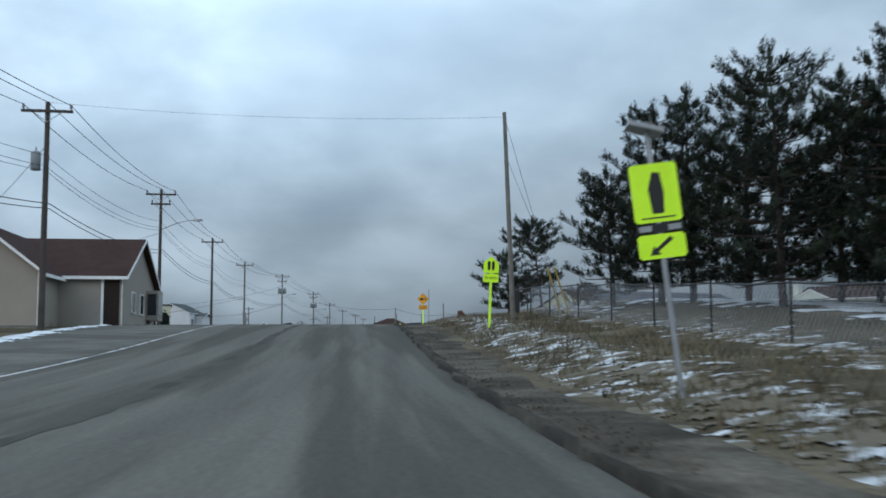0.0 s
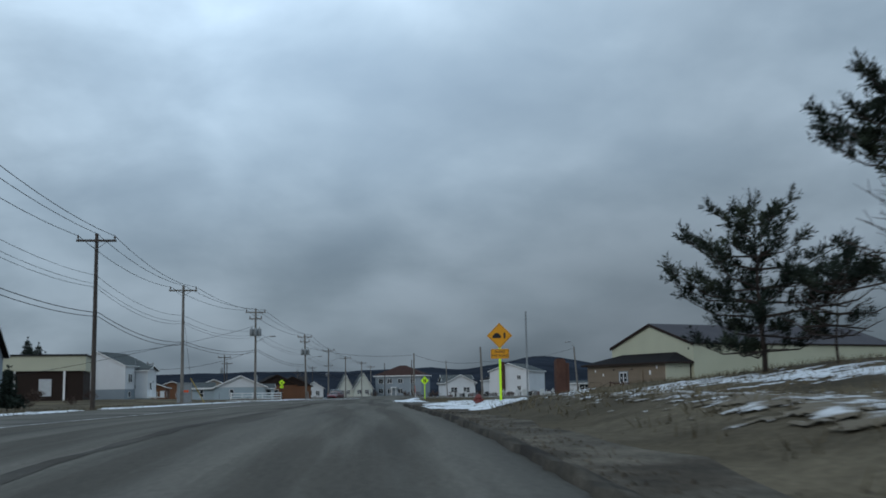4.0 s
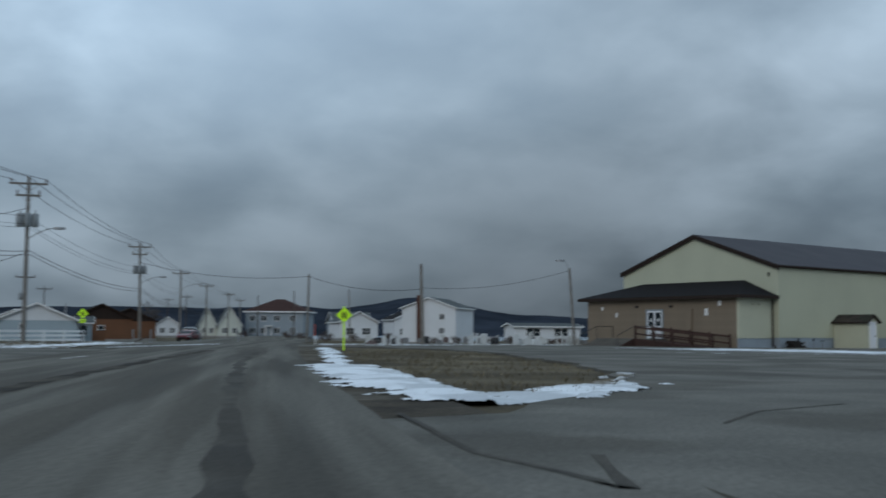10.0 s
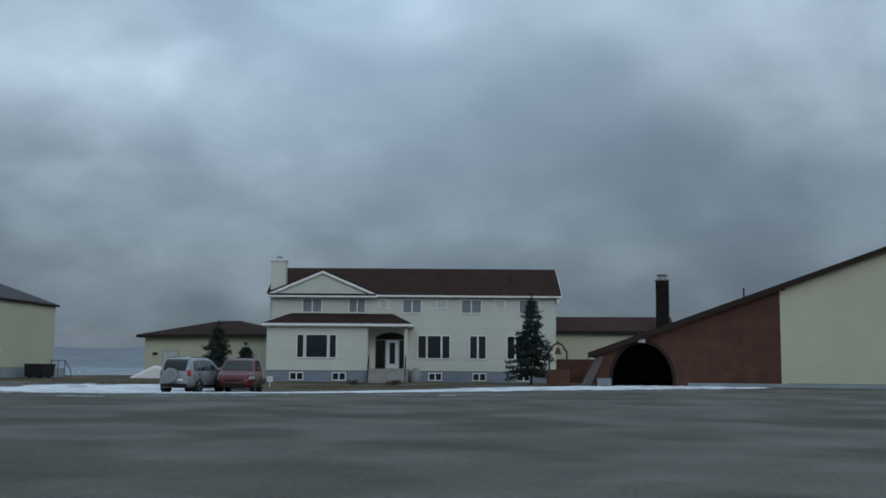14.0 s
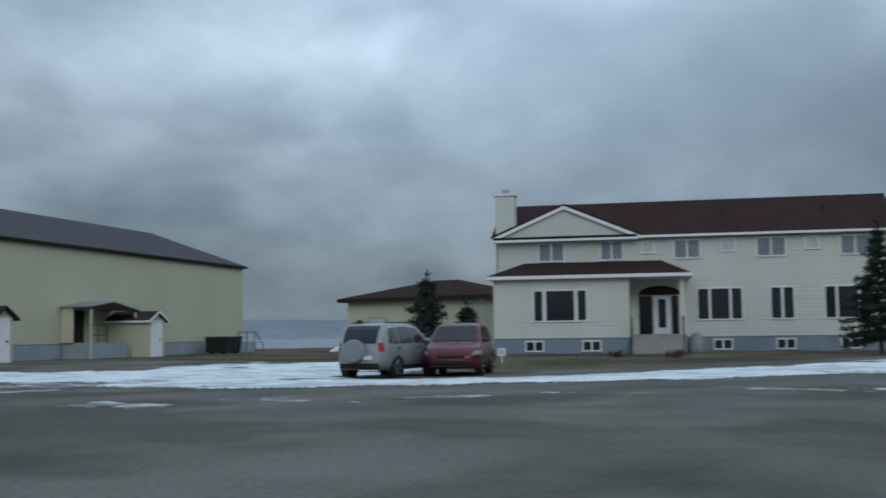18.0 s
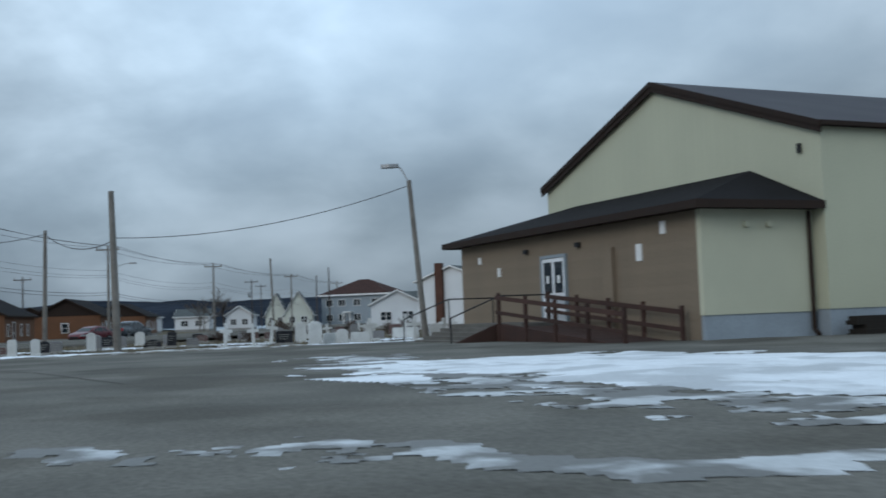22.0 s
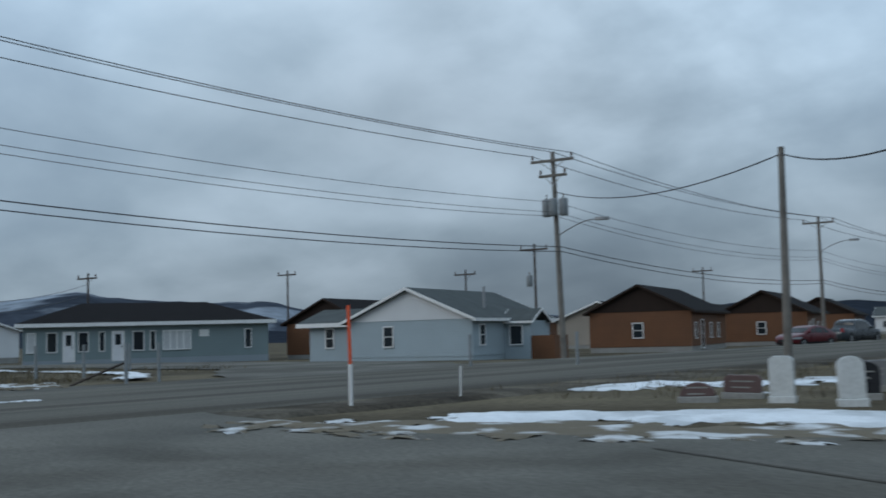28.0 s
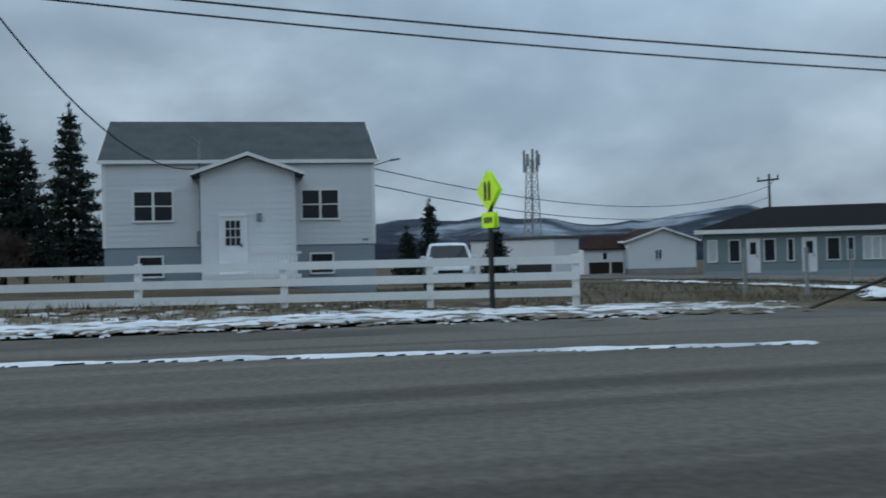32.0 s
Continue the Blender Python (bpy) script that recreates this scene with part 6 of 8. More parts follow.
def utility_pole(x, y, top, label, mat=None, arms=1, lamp=None, drums=0, radius=0.15, lean=(0, 0), arm_way=(1, 0.08), brackets=True):
    """A wooden pole with crossarms, insulators, transformers and, where asked, a street lamp on an arm."""
    z0 = ground_z(x, y)
    h = top - z0
    p = thing("utility_pole", turned(x, y, z0, arm_way), label, "pole", "utility poles")
    mat = mat or POLE_WOOD
    bm = bmesh.new()
    tube(bm, (0, 0, -0.4), (lean[0], lean[1], h), radius, radius * 0.68, 10)
    part("shaft", bm, mat, p)

    def at(z):
        return lean[0] * z / h, lean[1] * z / h

    for k in range(arms):
        z = h - 0.45 - k * 0.75
        ax, ay = at(z)
        w = 1.15 if k == 0 else 0.75
        arm = bpart("crossarm", mat, p, [(ax - w, ax + w, ay - 0.17, ay - 0.07, z - 0.06, z + 0.07)])
        for s in (-w + 0.1, w - 0.1):
            bm = bmesh.new()
            lathe(bm, [(0.03, z + 0.07), (0.03, z + 0.14), (0.07, z + 0.15), (0.05, z + 0.3), (0.02, z + 0.34)], 8, (ax + s, ay - 0.12, 0))
            part("insulator", bm, CERAMIC, arm)
        if brackets:
            bm = bmesh.new()
            for s in (-1, 1):
                tube(bm, (ax + s * w * 0.55, ay - 0.12, z - 0.05), (ax, ay - 0.12, z - 0.5), 0.02, n=5)
            part("brace", bm, STEEL, arm)
    for k in range(drums):
        z = h - 2.7
        ax, ay = at(z)
        s = (-0.45, 0.45, 0.0)[k]
        bm = bmesh.new()
        lathe(bm, [(0.2, z - 0.5), (0.23, z - 0.46), (0.23, z + 0.28), (0.19, z + 0.36), (0.05, z + 0.38)], 12, (ax + s, ay - (0.25 if k == 2 else 0.05), 0))
        tr = part("transformer", bm, TANK_GREY, p, "grey transformer can", smooth=True)
        bm = bmesh.new()
        tube(bm, (ax + s, ay - 0.05, z + 0.36), (ax + s, ay - 0.05, z + 0.6), 0.04, 0.025, 6)
        part("bushing", bm, CERAMIC, tr)
    if lamp:
        z = h - lamp[2]
        ax, ay = at(z)
        d = Vector((lamp[0], lamp[1], 0))
        bm = bmesh.new()
        prev = Vector((ax, ay, z))
        for k in range(1, 7):
            t = k / 6
            q = Vector((ax, ay, z)) + d * t + Vector((0, 0, 0.75 * math.sin(t * math.pi * 0.5)))
            tube(bm, prev, q, 0.03, n=6)
            prev = q
        part("lamp_arm", bm, STEEL, p)
        bm = bmesh.new()
        dn = d.normalized()
        sd = Vector((-dn.y, dn.x, 0))
        pts = [prev + sd * a + dn * b for a, b in ((-0.09, -0.1), (0.09, -0.1), (0.16, 0.25), (0.1, 0.6), (-0.1, 0.6), (-0.16, 0.25))]
        slab(bm, [v - Vector((0, 0, 0.08)) for v in pts], (0, 0, 0.16))
        part("lamp_head", bm, STEEL, p, "grey cobra lamp head", bevel=0.02)
    m = p.matrix_basis
    ax, ay = at(h - 0.4)
    return {"top": m @ Vector((lean[0], lean[1], h)), "l": m @ Vector((ax - 1.05, ay - 0.1, h - 0.15)), "r": m @ Vector((ax + 1.05, ay - 0.1, h - 0.15)),
            "n": m @ Vector((*at(h - 3.4), h - 3.4)), "c": m @ Vector((at(h - 4.72)[0] + 0.2, at(h - 4.72)[1], h - 4.72)), "d": m @ Vector((at(h - 4.95)[0] + 0.2, at(h - 4.95)[1], h - 4.95)),
            "m": m @ Vector((*at(h - 2.0), h - 2.0)), "p": m @ Vector((*at(h - 2.5), h - 2.5)), "q": m @ Vector((*at(h - 3.0), h - 3.0)), "s": m @ Vector((*at(h - 3.2), h - 3.2)), "o": m @ Vector((*at(h - 0.2), h - 0.2))}


def cable(a, b, sag=0.5, r=0.018, label="thin black overhead wire between two poles"):
    bm = bmesh.new()
    a, b = Vector(a), Vector(b)
    n = 14
    flat = Vector((b.x - a.x, b.y - a.y, 0)).normalized()
    side = Vector((-flat.y, flat.x, 0))
    last = None
    for k in range(n + 1):
        t = k / n
        q = a.lerp(b, t) - Vector((0, 0, 4 * sag * t * (1 - t)))
        ring = [bm.verts.new(q + side * r * math.cos(i * 1.2566) + Vector((0, 0, r * math.sin(i * 1.2566)))) for i in range(5)]
        for i in range(5 if last else 0):
            bm.faces.new((last[i], last[(i + 1) % 5], ring[(i + 1) % 5], ring[i]))
        last = ring
    return solo("overhead_wire", bm, CABLE, label, "wire", "overhead wires")


POLE_LABEL = "weathered wooden utility pole with a crossarm"
line = [
    utility_pole(-14.1, 12.0, 8.6, POLE_LABEL, POLE_DARK),
    utility_pole(-14.29, 50.2, 10.33, "dark wooden utility pole with a crossarm and a transformer", POLE_DARK, 1, None, 1, 0.16),
    utility_pole(-15.2, 83.85, 11.27, "wooden utility pole with two crossarms and a street lamp", POLE_DARK, 2, (2.6, -0.5, 3.2)),
    utility_pole(-15.67, 116.75, 10.81, POLE_LABEL, POLE_DARK),
    utility_pole(-14.98, 143.22, 10.35, POLE_LABEL),
    utility_pole(-12.55, 178.45, 11.13, "wooden utility pole with transformers and a street lamp", None, 2, (1.7, -0.2, 4.0), 3),
    utility_pole(-9.02, 220.6, 10.41, "wooden utility pole with three transformers and a street lamp", None, 2, (2.0, 0.3, 4.2), 3, 0.16, (-0.25, 0)),
    utility_pole(-6.83, 255.64, 9.6, "wooden utility pole carrying a street lamp", None, 1, (2.2, 0, 2.6)),
    utility_pole(-4.3, 289.0, 9.3, POLE_LABEL),
    utility_pole(-1.0, 330.0, 9.3, POLE_LABEL),
    utility_pole(1.5, 372.0, 9.3, POLE_LABEL),
]
for a, b in zip(line, line[1:]):
    for k, s in (("top", 0.5), ("l", 0.55), ("r", 0.6)):
        cable(a[k], b[k], s)
    for k, s in (("p", 0.62), ("q", 0.62), ("s", 0.68)):
        cable(a[k], b[k], s, 0.012)
    cable(a["c"], b["c"], 0.55, 0.022, "thick black telephone cable between two poles")
    cable(a["d"], b["d"], 0.60, 0.02, "thick black telephone cable between two poles")
cable(line[0]["top"], line[0]["top"] + Vector((0, -45, -1)), 0.6)
cable(line[0]["c"], line[0]["c"] + Vector((0, -45, -1)), 0.6, 0.022, "thick black telephone cable between two poles")

plain = {}
for key, x, y, top, lb, rad, ln in (("g2", 15.24, 191.78, 6.9, "thick weathered pole leaning at the graveyard edge", 0.165, (-0.18, 0.05)), ("q2", 6.9, 205.2, 6.65, "plain wooden pole beside the road", 0.13, (0.1, 0)),
                            ("q3", 13.8, 233.7, 6.4, "plain wooden pole among the graves", 0.1, (-0.2, 0)), ("e1", 6.85, 47.2, 9.5, "tall weathered pole at the foot of the bank", 0.125, (-0.35, 0))):
    plain[key] = utility_pole(x, y, top, lb, POLE_WOOD, 0, None, 0, rad, ln)
for x, y, top, lb in ((-57.84, 252.2, 8.4, "distant wooden utility pole"), (-59.4, 230.1, 7.5, "distant wooden utility pole"), (-24.61, 244.25, 8.25, "distant pole with a transformer"), (-30.0, 290.0, 8.5, "distant wooden utility pole"),
                      (-16.0, 380.0, 9.5, "distant wooden utility pole"), (-9.8, 340.0, 9.0, "distant pole with a transformer"), (4.7, 320.2, 8.5, "distant plain weathered pole"), (10.3, 293.1, 8.4, "distant plain weathered pole"), (-40.74, 258.5, 7.7, "distant pole with a transformer")):
    utility_pole(x, y, top, lb, POLE_DARK, 0 if "plain" in lb else 1, None, 1 if "transformer" in lb else 0, 0.12)
lp = utility_pole(27.65, 191.0, 6.75, "leaning weathered pole with a street lamp by the hall", POLE_WOOD, 0, (-0.5, 0.12, 0.15), 0, 0.13, (-0.5, -0.1))
cable(plain["g2"]["m"] + Vector((0, 0, 0.1)), lp["o"], 0.55, 0.016)
cable(plain["q2"]["o"], plain["g2"]["m"], 0.55, 0.022)
cable(line[6]["m"], plain["q2"]["o"], 0.7, 0.022)
cable(plain["e1"]["o"], line[1]["top"], 0.35, 0.006)
cable(plain["e1"]["o"], Vector((9.4, 49.5, 0.9)), 0.1, 0.012)
cable(plain["e1"]["m"], Vector((9.7, 49.0, 0.9)), 0.1, 0.012)
cable(line[5]["c"], WH @ Vector((3.1, -0.2, 3.9)), 0.9, 0.02)
cable(line[4]["c"], line[4]["c"] + Vector((-40, 6, -4)), 1.2, 0.018)
cable(line[5]["m"], Vector((-42, 168, 6)), 1.6, 0.018)
cable(line[2]["n"], Vector((-30, 70, 3.5)), 0.8, 0.014)
cable(line[1]["m"], Vector((-24, 60, 3.0)), 0.5, 0.014)
cable(WH @ Vector((9.4, 0.1, 3.9)), Vector((-59.4, 230.1, 6.6)), 1.4, 0.018)
cable(WH @ Vector((9.4, 0.1, 3.3)), Vector((-59.4, 230.1, 5.8)), 1.4, 0.018)
for a in ((9.4, 49.5), (9.7, 49.0)):
    bm = bmesh.new()
    b = Vector((a[0], a[1], ground_z(*a)))
    tube(bm, b, b + (plain["e1"]["o"] - b).normalized() * 2.3, 0.045, n=8)
    solo("guy_guard", bm, PLASTIC_YELLOW, "faded yellow plastic guard on a guy wire", "guard", "guy guards")

# ---- road signs ----


def plate(parent, name, outline, mat, z, y=-0.045, thick=0.01, label=""):
    bm = bmesh.new()
    slab(bm, [(x, y, z + h) for x, h in outline], (0, thick, 0))
    return part(name, bm, mat, parent, label)


def diamond(r):
    return [(-r, 0), (0, -r), (r, 0), (0, r)]


def board(w, h, c=0.04):
    w, h = w / 2, h / 2
    return [(-w + c, -h), (w - c, -h), (w, -h + c), (w, h - c), (w - c, h), (-w + c, h), (-w, h - c), (-w, -h + c)]


def pent(w, h):
    return [(-w / 2, -h / 2), (w / 2, -h / 2), (w / 2, h * 0.12), (0, h / 2), (-w / 2, h * 0.12)]


FLAT = Matrix.Rotation(radians(90), 4, "X")


def sign_post(x, y, way, high, mat, label, square=True, lean=0.0):
    s = thing("road_sign", turned(x, y, ground_z(x, y), way) @ Matrix.Rotation(radians(lean), 4, "Y"), label, "sign", "road signs")
    bm = bmesh.new()
    if square:
        box(bm, -0.045, 0.045, -0.03, 0.03, -0.3, high)
    else:
        tube(bm, (0, 0, -0.3), (0, 0, high), 0.04)
    part("post", bm, mat, s)
    return s


# crosswalk sign with a flashing-light box and a solar panel
s = sign_post(4.62, 15.1, (1, -0.12), 3.85, STEEL, "lime crosswalk sign with an arrow plate and a solar panel", False, -6.5)
SZ = 2.95
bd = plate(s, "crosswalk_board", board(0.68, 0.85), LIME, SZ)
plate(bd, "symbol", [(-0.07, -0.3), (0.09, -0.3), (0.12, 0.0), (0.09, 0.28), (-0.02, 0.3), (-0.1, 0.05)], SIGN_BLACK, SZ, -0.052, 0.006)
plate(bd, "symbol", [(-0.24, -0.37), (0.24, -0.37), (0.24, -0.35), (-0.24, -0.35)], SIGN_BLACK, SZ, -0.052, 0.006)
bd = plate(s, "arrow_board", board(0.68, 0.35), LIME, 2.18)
plate(bd, "arrow", [(0.17, 0.09), (0.12, 0.13), (-0.09, -0.03), (-0.12, 0.01), (-0.18, -0.12), (-0.03, -0.12), (-0.06, -0.07)], SIGN_BLACK, 2.18, -0.052, 0.006)
bpart("light_box", SIGN_BLACK, s, [(-0.32, 0.32, -0.06, 0.0, 2.38, 2.5)])
for x in (-0.3, 0.12):
    bpart("beacon", STEEL, s, [(x, x + 0.18, -0.07, -0.06, 2.4, 2.48)])
bm = bmesh.new()
slab(bm, [(-0.28, -0.25, 3.95), (0.2, -0.25, 3.78), (0.2, 0.3, 3.78), (-0.28, 0.3, 3.95)], (0.02, 0, 0.06))
part("solar_panel", bm, STEEL, s)

# school sign with its speed plate
s = sign_post(5.25, 42.85, (1, 0.03), 2.75, LIME, "lime school sign with a speed plate on a lime post", True, 2.0)
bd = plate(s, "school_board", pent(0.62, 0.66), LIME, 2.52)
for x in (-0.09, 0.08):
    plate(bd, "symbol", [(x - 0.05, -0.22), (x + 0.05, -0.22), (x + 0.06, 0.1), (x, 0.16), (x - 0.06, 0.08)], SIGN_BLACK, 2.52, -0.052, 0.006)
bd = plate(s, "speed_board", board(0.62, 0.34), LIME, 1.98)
text_part("lettering", "25 KM/H", 0.135, SIGN_BLACK, bd, Matrix.Translation((0, -0.05, 1.98)) @ FLAT)

# amber diamond
s = sign_post(5.78, 96.4, (1, 0.0), 3.0, LIME, "amber diamond share-the-road sign on a lime post")
gz0 = ground_z(5.78, 96.4)
zc = 3.38 - gz0
bd = plate(s, "diamond_board", diamond(0.53), AMBER, zc)
plate(bd, "border", [(x * 0.94, h * 0.94) for x, h in diamond(0.53)], SIGN_BLACK, zc, -0.048, 0.002)
plate(bd, "field", [(x * 0.91, h * 0.91) for x, h in diamond(0.53)], AMBER, zc, -0.052, 0.004)
plate(bd, "vehicle_symbol", [(-0.29, -0.1), (0.05, -0.1), (0.07, 0.0), (0.02, 0.02), (-0.03, 0.1), (-0.2, 0.1), (-0.24, 0.02), (-0.3, 0.0)], SIGN_BLACK, zc, -0.057, 0.004)
plate(bd, "symbol", [(0.17, -0.12), (0.24, -0.12), (0.25, 0.08), (0.2, 0.14), (0.16, 0.06)], SIGN_BLACK, zc, -0.057, 0.004)
bd = plate(s, "share_board", board(0.76, 0.4), AMBER, zc - 0.75)
plate(bd, "border", board(0.72, 0.36), SIGN_BLACK, zc - 0.75, -0.048, 0.002)
plate(bd, "field", board(0.7, 0.34), AMBER, zc - 0.75, -0.052, 0.004)
text_part("lettering", "SHARE", 0.15, SIGN_BLACK, bd, Matrix.Translation((0, -0.056, zc - 0.67)) @ FLAT)
text_part("lettering", "THE ROAD", 0.14, SIGN_BLACK, bd, Matrix.Translation((0, -0.056, zc - 0.83)) @ FLAT)

# further lime diamonds
s = sign_post(6.35, 165.6, (1, 0.05), 2.4, LIME, "lime diamond school crossing sign on a lime post")
zc = 2.35 - ground_z(6.35, 165.6)
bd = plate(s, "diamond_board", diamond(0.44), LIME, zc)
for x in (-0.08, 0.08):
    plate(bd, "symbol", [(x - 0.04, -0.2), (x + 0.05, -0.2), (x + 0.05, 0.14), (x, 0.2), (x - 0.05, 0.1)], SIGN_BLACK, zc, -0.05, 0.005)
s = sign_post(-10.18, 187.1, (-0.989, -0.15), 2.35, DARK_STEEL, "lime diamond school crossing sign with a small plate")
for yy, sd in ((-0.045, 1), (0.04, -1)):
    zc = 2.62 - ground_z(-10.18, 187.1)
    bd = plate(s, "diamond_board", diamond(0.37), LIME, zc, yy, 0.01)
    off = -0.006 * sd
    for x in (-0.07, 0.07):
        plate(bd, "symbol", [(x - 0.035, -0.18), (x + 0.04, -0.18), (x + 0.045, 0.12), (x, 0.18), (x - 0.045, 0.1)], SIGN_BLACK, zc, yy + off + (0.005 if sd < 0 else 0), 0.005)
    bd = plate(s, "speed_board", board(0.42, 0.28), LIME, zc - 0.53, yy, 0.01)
    for k in range(3):
        plate(bd, "worn_bar", [(-0.14 + k * 0.1, -0.05), (-0.07 + k * 0.1, -0.05), (-0.07 + k * 0.1, 0.05), (-0.14 + k * 0.1, 0.05)], SIGN_BLACK, zc - 0.53, yy + off + (0.005 if sd < 0 else 0), 0.005)

# ---- small street things ----
hy = thing("fire_hydrant", turned(4.85, 96.4, ground_z(4.85, 96.4), (1, 0)), "dull red fire hydrant in the snow with a thin marker rod", "hydrant")
bm = bmesh.new()
lathe(bm, [(0.16, -0.1), (0.16, 0.04), (0.13, 0.05), (0.13, 0.27), (0.16, 0.29), (0.16, 0.33), (0.13, 0.35), (0.09, 0.42), (0.03, 0.45)], 14)
part("barrel", bm, HYDRANT_RED, hy, smooth=True)
for s in (-1, 1):
    bm = bmesh.new()
    tube(bm, (0, 0, 0.2), (s * 0.21, 0, 0.2), 0.055)
    part("nozzle_cap", bm, HYDRANT_RED, hy)
bm = bmesh.new()
tube(bm, (0, -0.08, 0.18), (0, -0.2, 0.18), 0.07)
part("pumper_cap", bm, HYDRANT_RED, hy)
bm = bmesh.new()
tube(bm, (-0.03, 0.05, 0.2), (-0.16, 0.05, 1.05), 0.012)
part("marker_rod", bm, DARK_STEEL, hy)

st = thing("marker_stake", turned(6.3, 186.95, ground_z(6.3, 186.95) + 0.06, (1, 0)), "orange and white marker stake at the lot corner", "stake")
bm = bmesh.new()
tube(bm, (0, 0, -0.2), (0, 0, 0.62), 0.03)
part("white_foot", bm, TRIM_WHITE, st)
bm = bmesh.new()
tube(bm, (0, 0, 0.62), (-0.02, 0, 1.5), 0.026)
part("orange_top", bm, STAKE_ORANGE, st)
bm = bmesh.new()
tube(bm, (6.63, 189.33, ground_z(6.63, 189.33) - 0.1), (6.65, 189.33, ground_z(6.63, 189.33) + 0.56), 0.014)
solo("marker_stake", bm, TRIM_WHITE, "short white plastic marker stake", "stake")
bm = bmesh.new()
tube(bm, (5.84, 89.3, ground_z(5.84, 89.3) - 0.2), (5.84, 89.3, 3.85), 0.03)
solo("snow_pole", bm, TANK_GREY, "thin grey steel marker pole on the verge", "pole")

tank = thing("brick_stack", turned(10.2, 106.5, ground_z(10.2, 106.5), (1, 0.1)), "brown weathered square stack standing in the grass", "stack")
bpart("shaft", BRICK, tank, [(-0.36, 0.13, -0.25, 0.25, -0.3, 1.75), (0.13, 0.33, -0.15, 0.22, -0.3, 1.62)], bevel=0.02)
bm = bmesh.new()
box(bm, -0.31, 0.08, -0.2, 0.2, 1.75, 1.84)
part("cap", bm, BRICK, tank)

# chain-link fence along the school ground
cf = thing("chain_link_fence", Matrix.Identity(4), "sagging grey chain-link fence with steel posts", "fence")
FP = [(10.4, 4), (10.2, 9), (10.1, 14), (10.0, 19), (9.9, 24), (9.7, 29), (9.5, 34), (9.3, 39), (9.1, 44), (8.8, 49.0), (8.65, 53.5), (8.7, 58), (9.05, 61), (9.4, 64)]
tops = []
for x, y in FP:
    z = ground_z(x, y)
    bm = bmesh.new()
    tube(bm, (x, y, z - 0.2), (x, y, z + (1.6 if y > 57 else 1.45)), 0.055 if y > 57 else 0.035)
    part("post", bm, DARK_STEEL, cf)
    tops.append(Vector((x, y, z + 1.4)))
for a, b in zip(tops, tops[1:]):
    bm = bmesh.new()
    m = a.lerp(b, 0.5) - Vector((0, 0, 0.05))
    tube(bm, a, m, 0.022, n=6)
    tube(bm, m, b, 0.022, n=6)
    part("top_rail", bm, DARK_STEEL, cf)
    bm = bmesh.new()
    n = int((b - a).length / 0.22)
    for k in range(-6, n + 1):
        for s in (0, 1):
            t0, t1 = (k / n, (k + 6) / n) if s == 0 else ((k + 6) / n, k / n)
            lo, hi = (t0, 0.0), (t1, 1.0)
            pts = []
            for (tt, hh), (uu, gg) in (((t0, 0), (t1, 1)), ((t1, 1), (t0, 0))):
                if tt < 0:
                    f = (0 - tt) / (uu - tt)
                    tt, hh = 0, hh + (gg - hh) * f
                elif tt > 1:
                    f = (1 - tt) / (uu - tt)
                    tt, hh = 1, hh + (gg - hh) * f
                pts.append((tt, hh))
            q = []
            for tt, hh in pts:
                base = a.lerp(b, tt)
                q.append(base - Vector((0, 0, 1.38)) * (1 - hh))
            if (q[0] - q[1]).length > 0.05:
                tube(bm, q[0], q[1], 0.005, n=3, caps=False)
    if b.y < 57:
        part("mesh_wire", bm, STEEL, cf, "thin woven wire mesh")
    else:
        bm.free()

# posts and a broken rail on the west side
for x, y in ((-7.35, 194.6), (-5.83, 192.3), (-13.4, 196.5), (-12.6, 194.2), (-20.0, 203.5), (-2.5, 203.0), (0.8, 204.0)):
    bm = bmesh.new()
    tube(bm, (x, y, ground_z(x, y) - 0.2), (x, y, ground_z(x, y) + 1.1), 0.05, n=7)
    solo("fence_post", bm, TANK_GREY, "thin grey standing fence post", "post", "loose fence posts")
bm = bmesh.new()
tube(bm, (-7.2, 191.6, 0.45), (-5.85, 192.35, 1.05), 0.03)
solo("leaning_rail", bm, POLE_DARK, "dark rail leaning on a fence post", "rail")
tw = thing("lattice_tower", turned(-121.6, 239.4, 0, (0.9, 0.4)), "far grey lattice mast with antennas", "mast")
bm = bmesh.new()
for sx, sy in ((-1, -1), (1, -1), (1, 1), (-1, 1)):
    tube(bm, (sx * 1.0, sy * 1.0, -1), (sx * 0.45, sy * 0.45, 15), 0.08, n=5)
for k in range(12):
    z0, z1 = k * 1.25, (k + 1) * 1.25
    w0, w1 = 1.0 - 0.55 * z0 / 15, 1.0 - 0.55 * z1 / 15
    for (ax, ay), (bx, by) in (((-1, -1), (1, -1)), ((1, -1), (1, 1)), ((1, 1), (-1, 1)), ((-1, 1), (-1, -1))):
        tube(bm, (ax * w0, ay * w0, z0), (bx * w1, by * w1, z1), 0.05, n=4)
        tube(bm, (ax * w1, ay * w1, z1), (bx * w1, by * w1, z1), 0.04, n=4)
part("lattice", bm, STEEL, tw)
for k in range(9):
    a = k * 0.7
    bpart("antenna", TANK_GREY, tw, [(1.0 * math.cos(a) - 0.12, 1.0 * math.cos(a) + 0.12, math.sin(a) - 0.12, math.sin(a) + 0.12, 13.2 + (k % 3) * 0.9, 15.0 + (k % 3) * 0.6)])

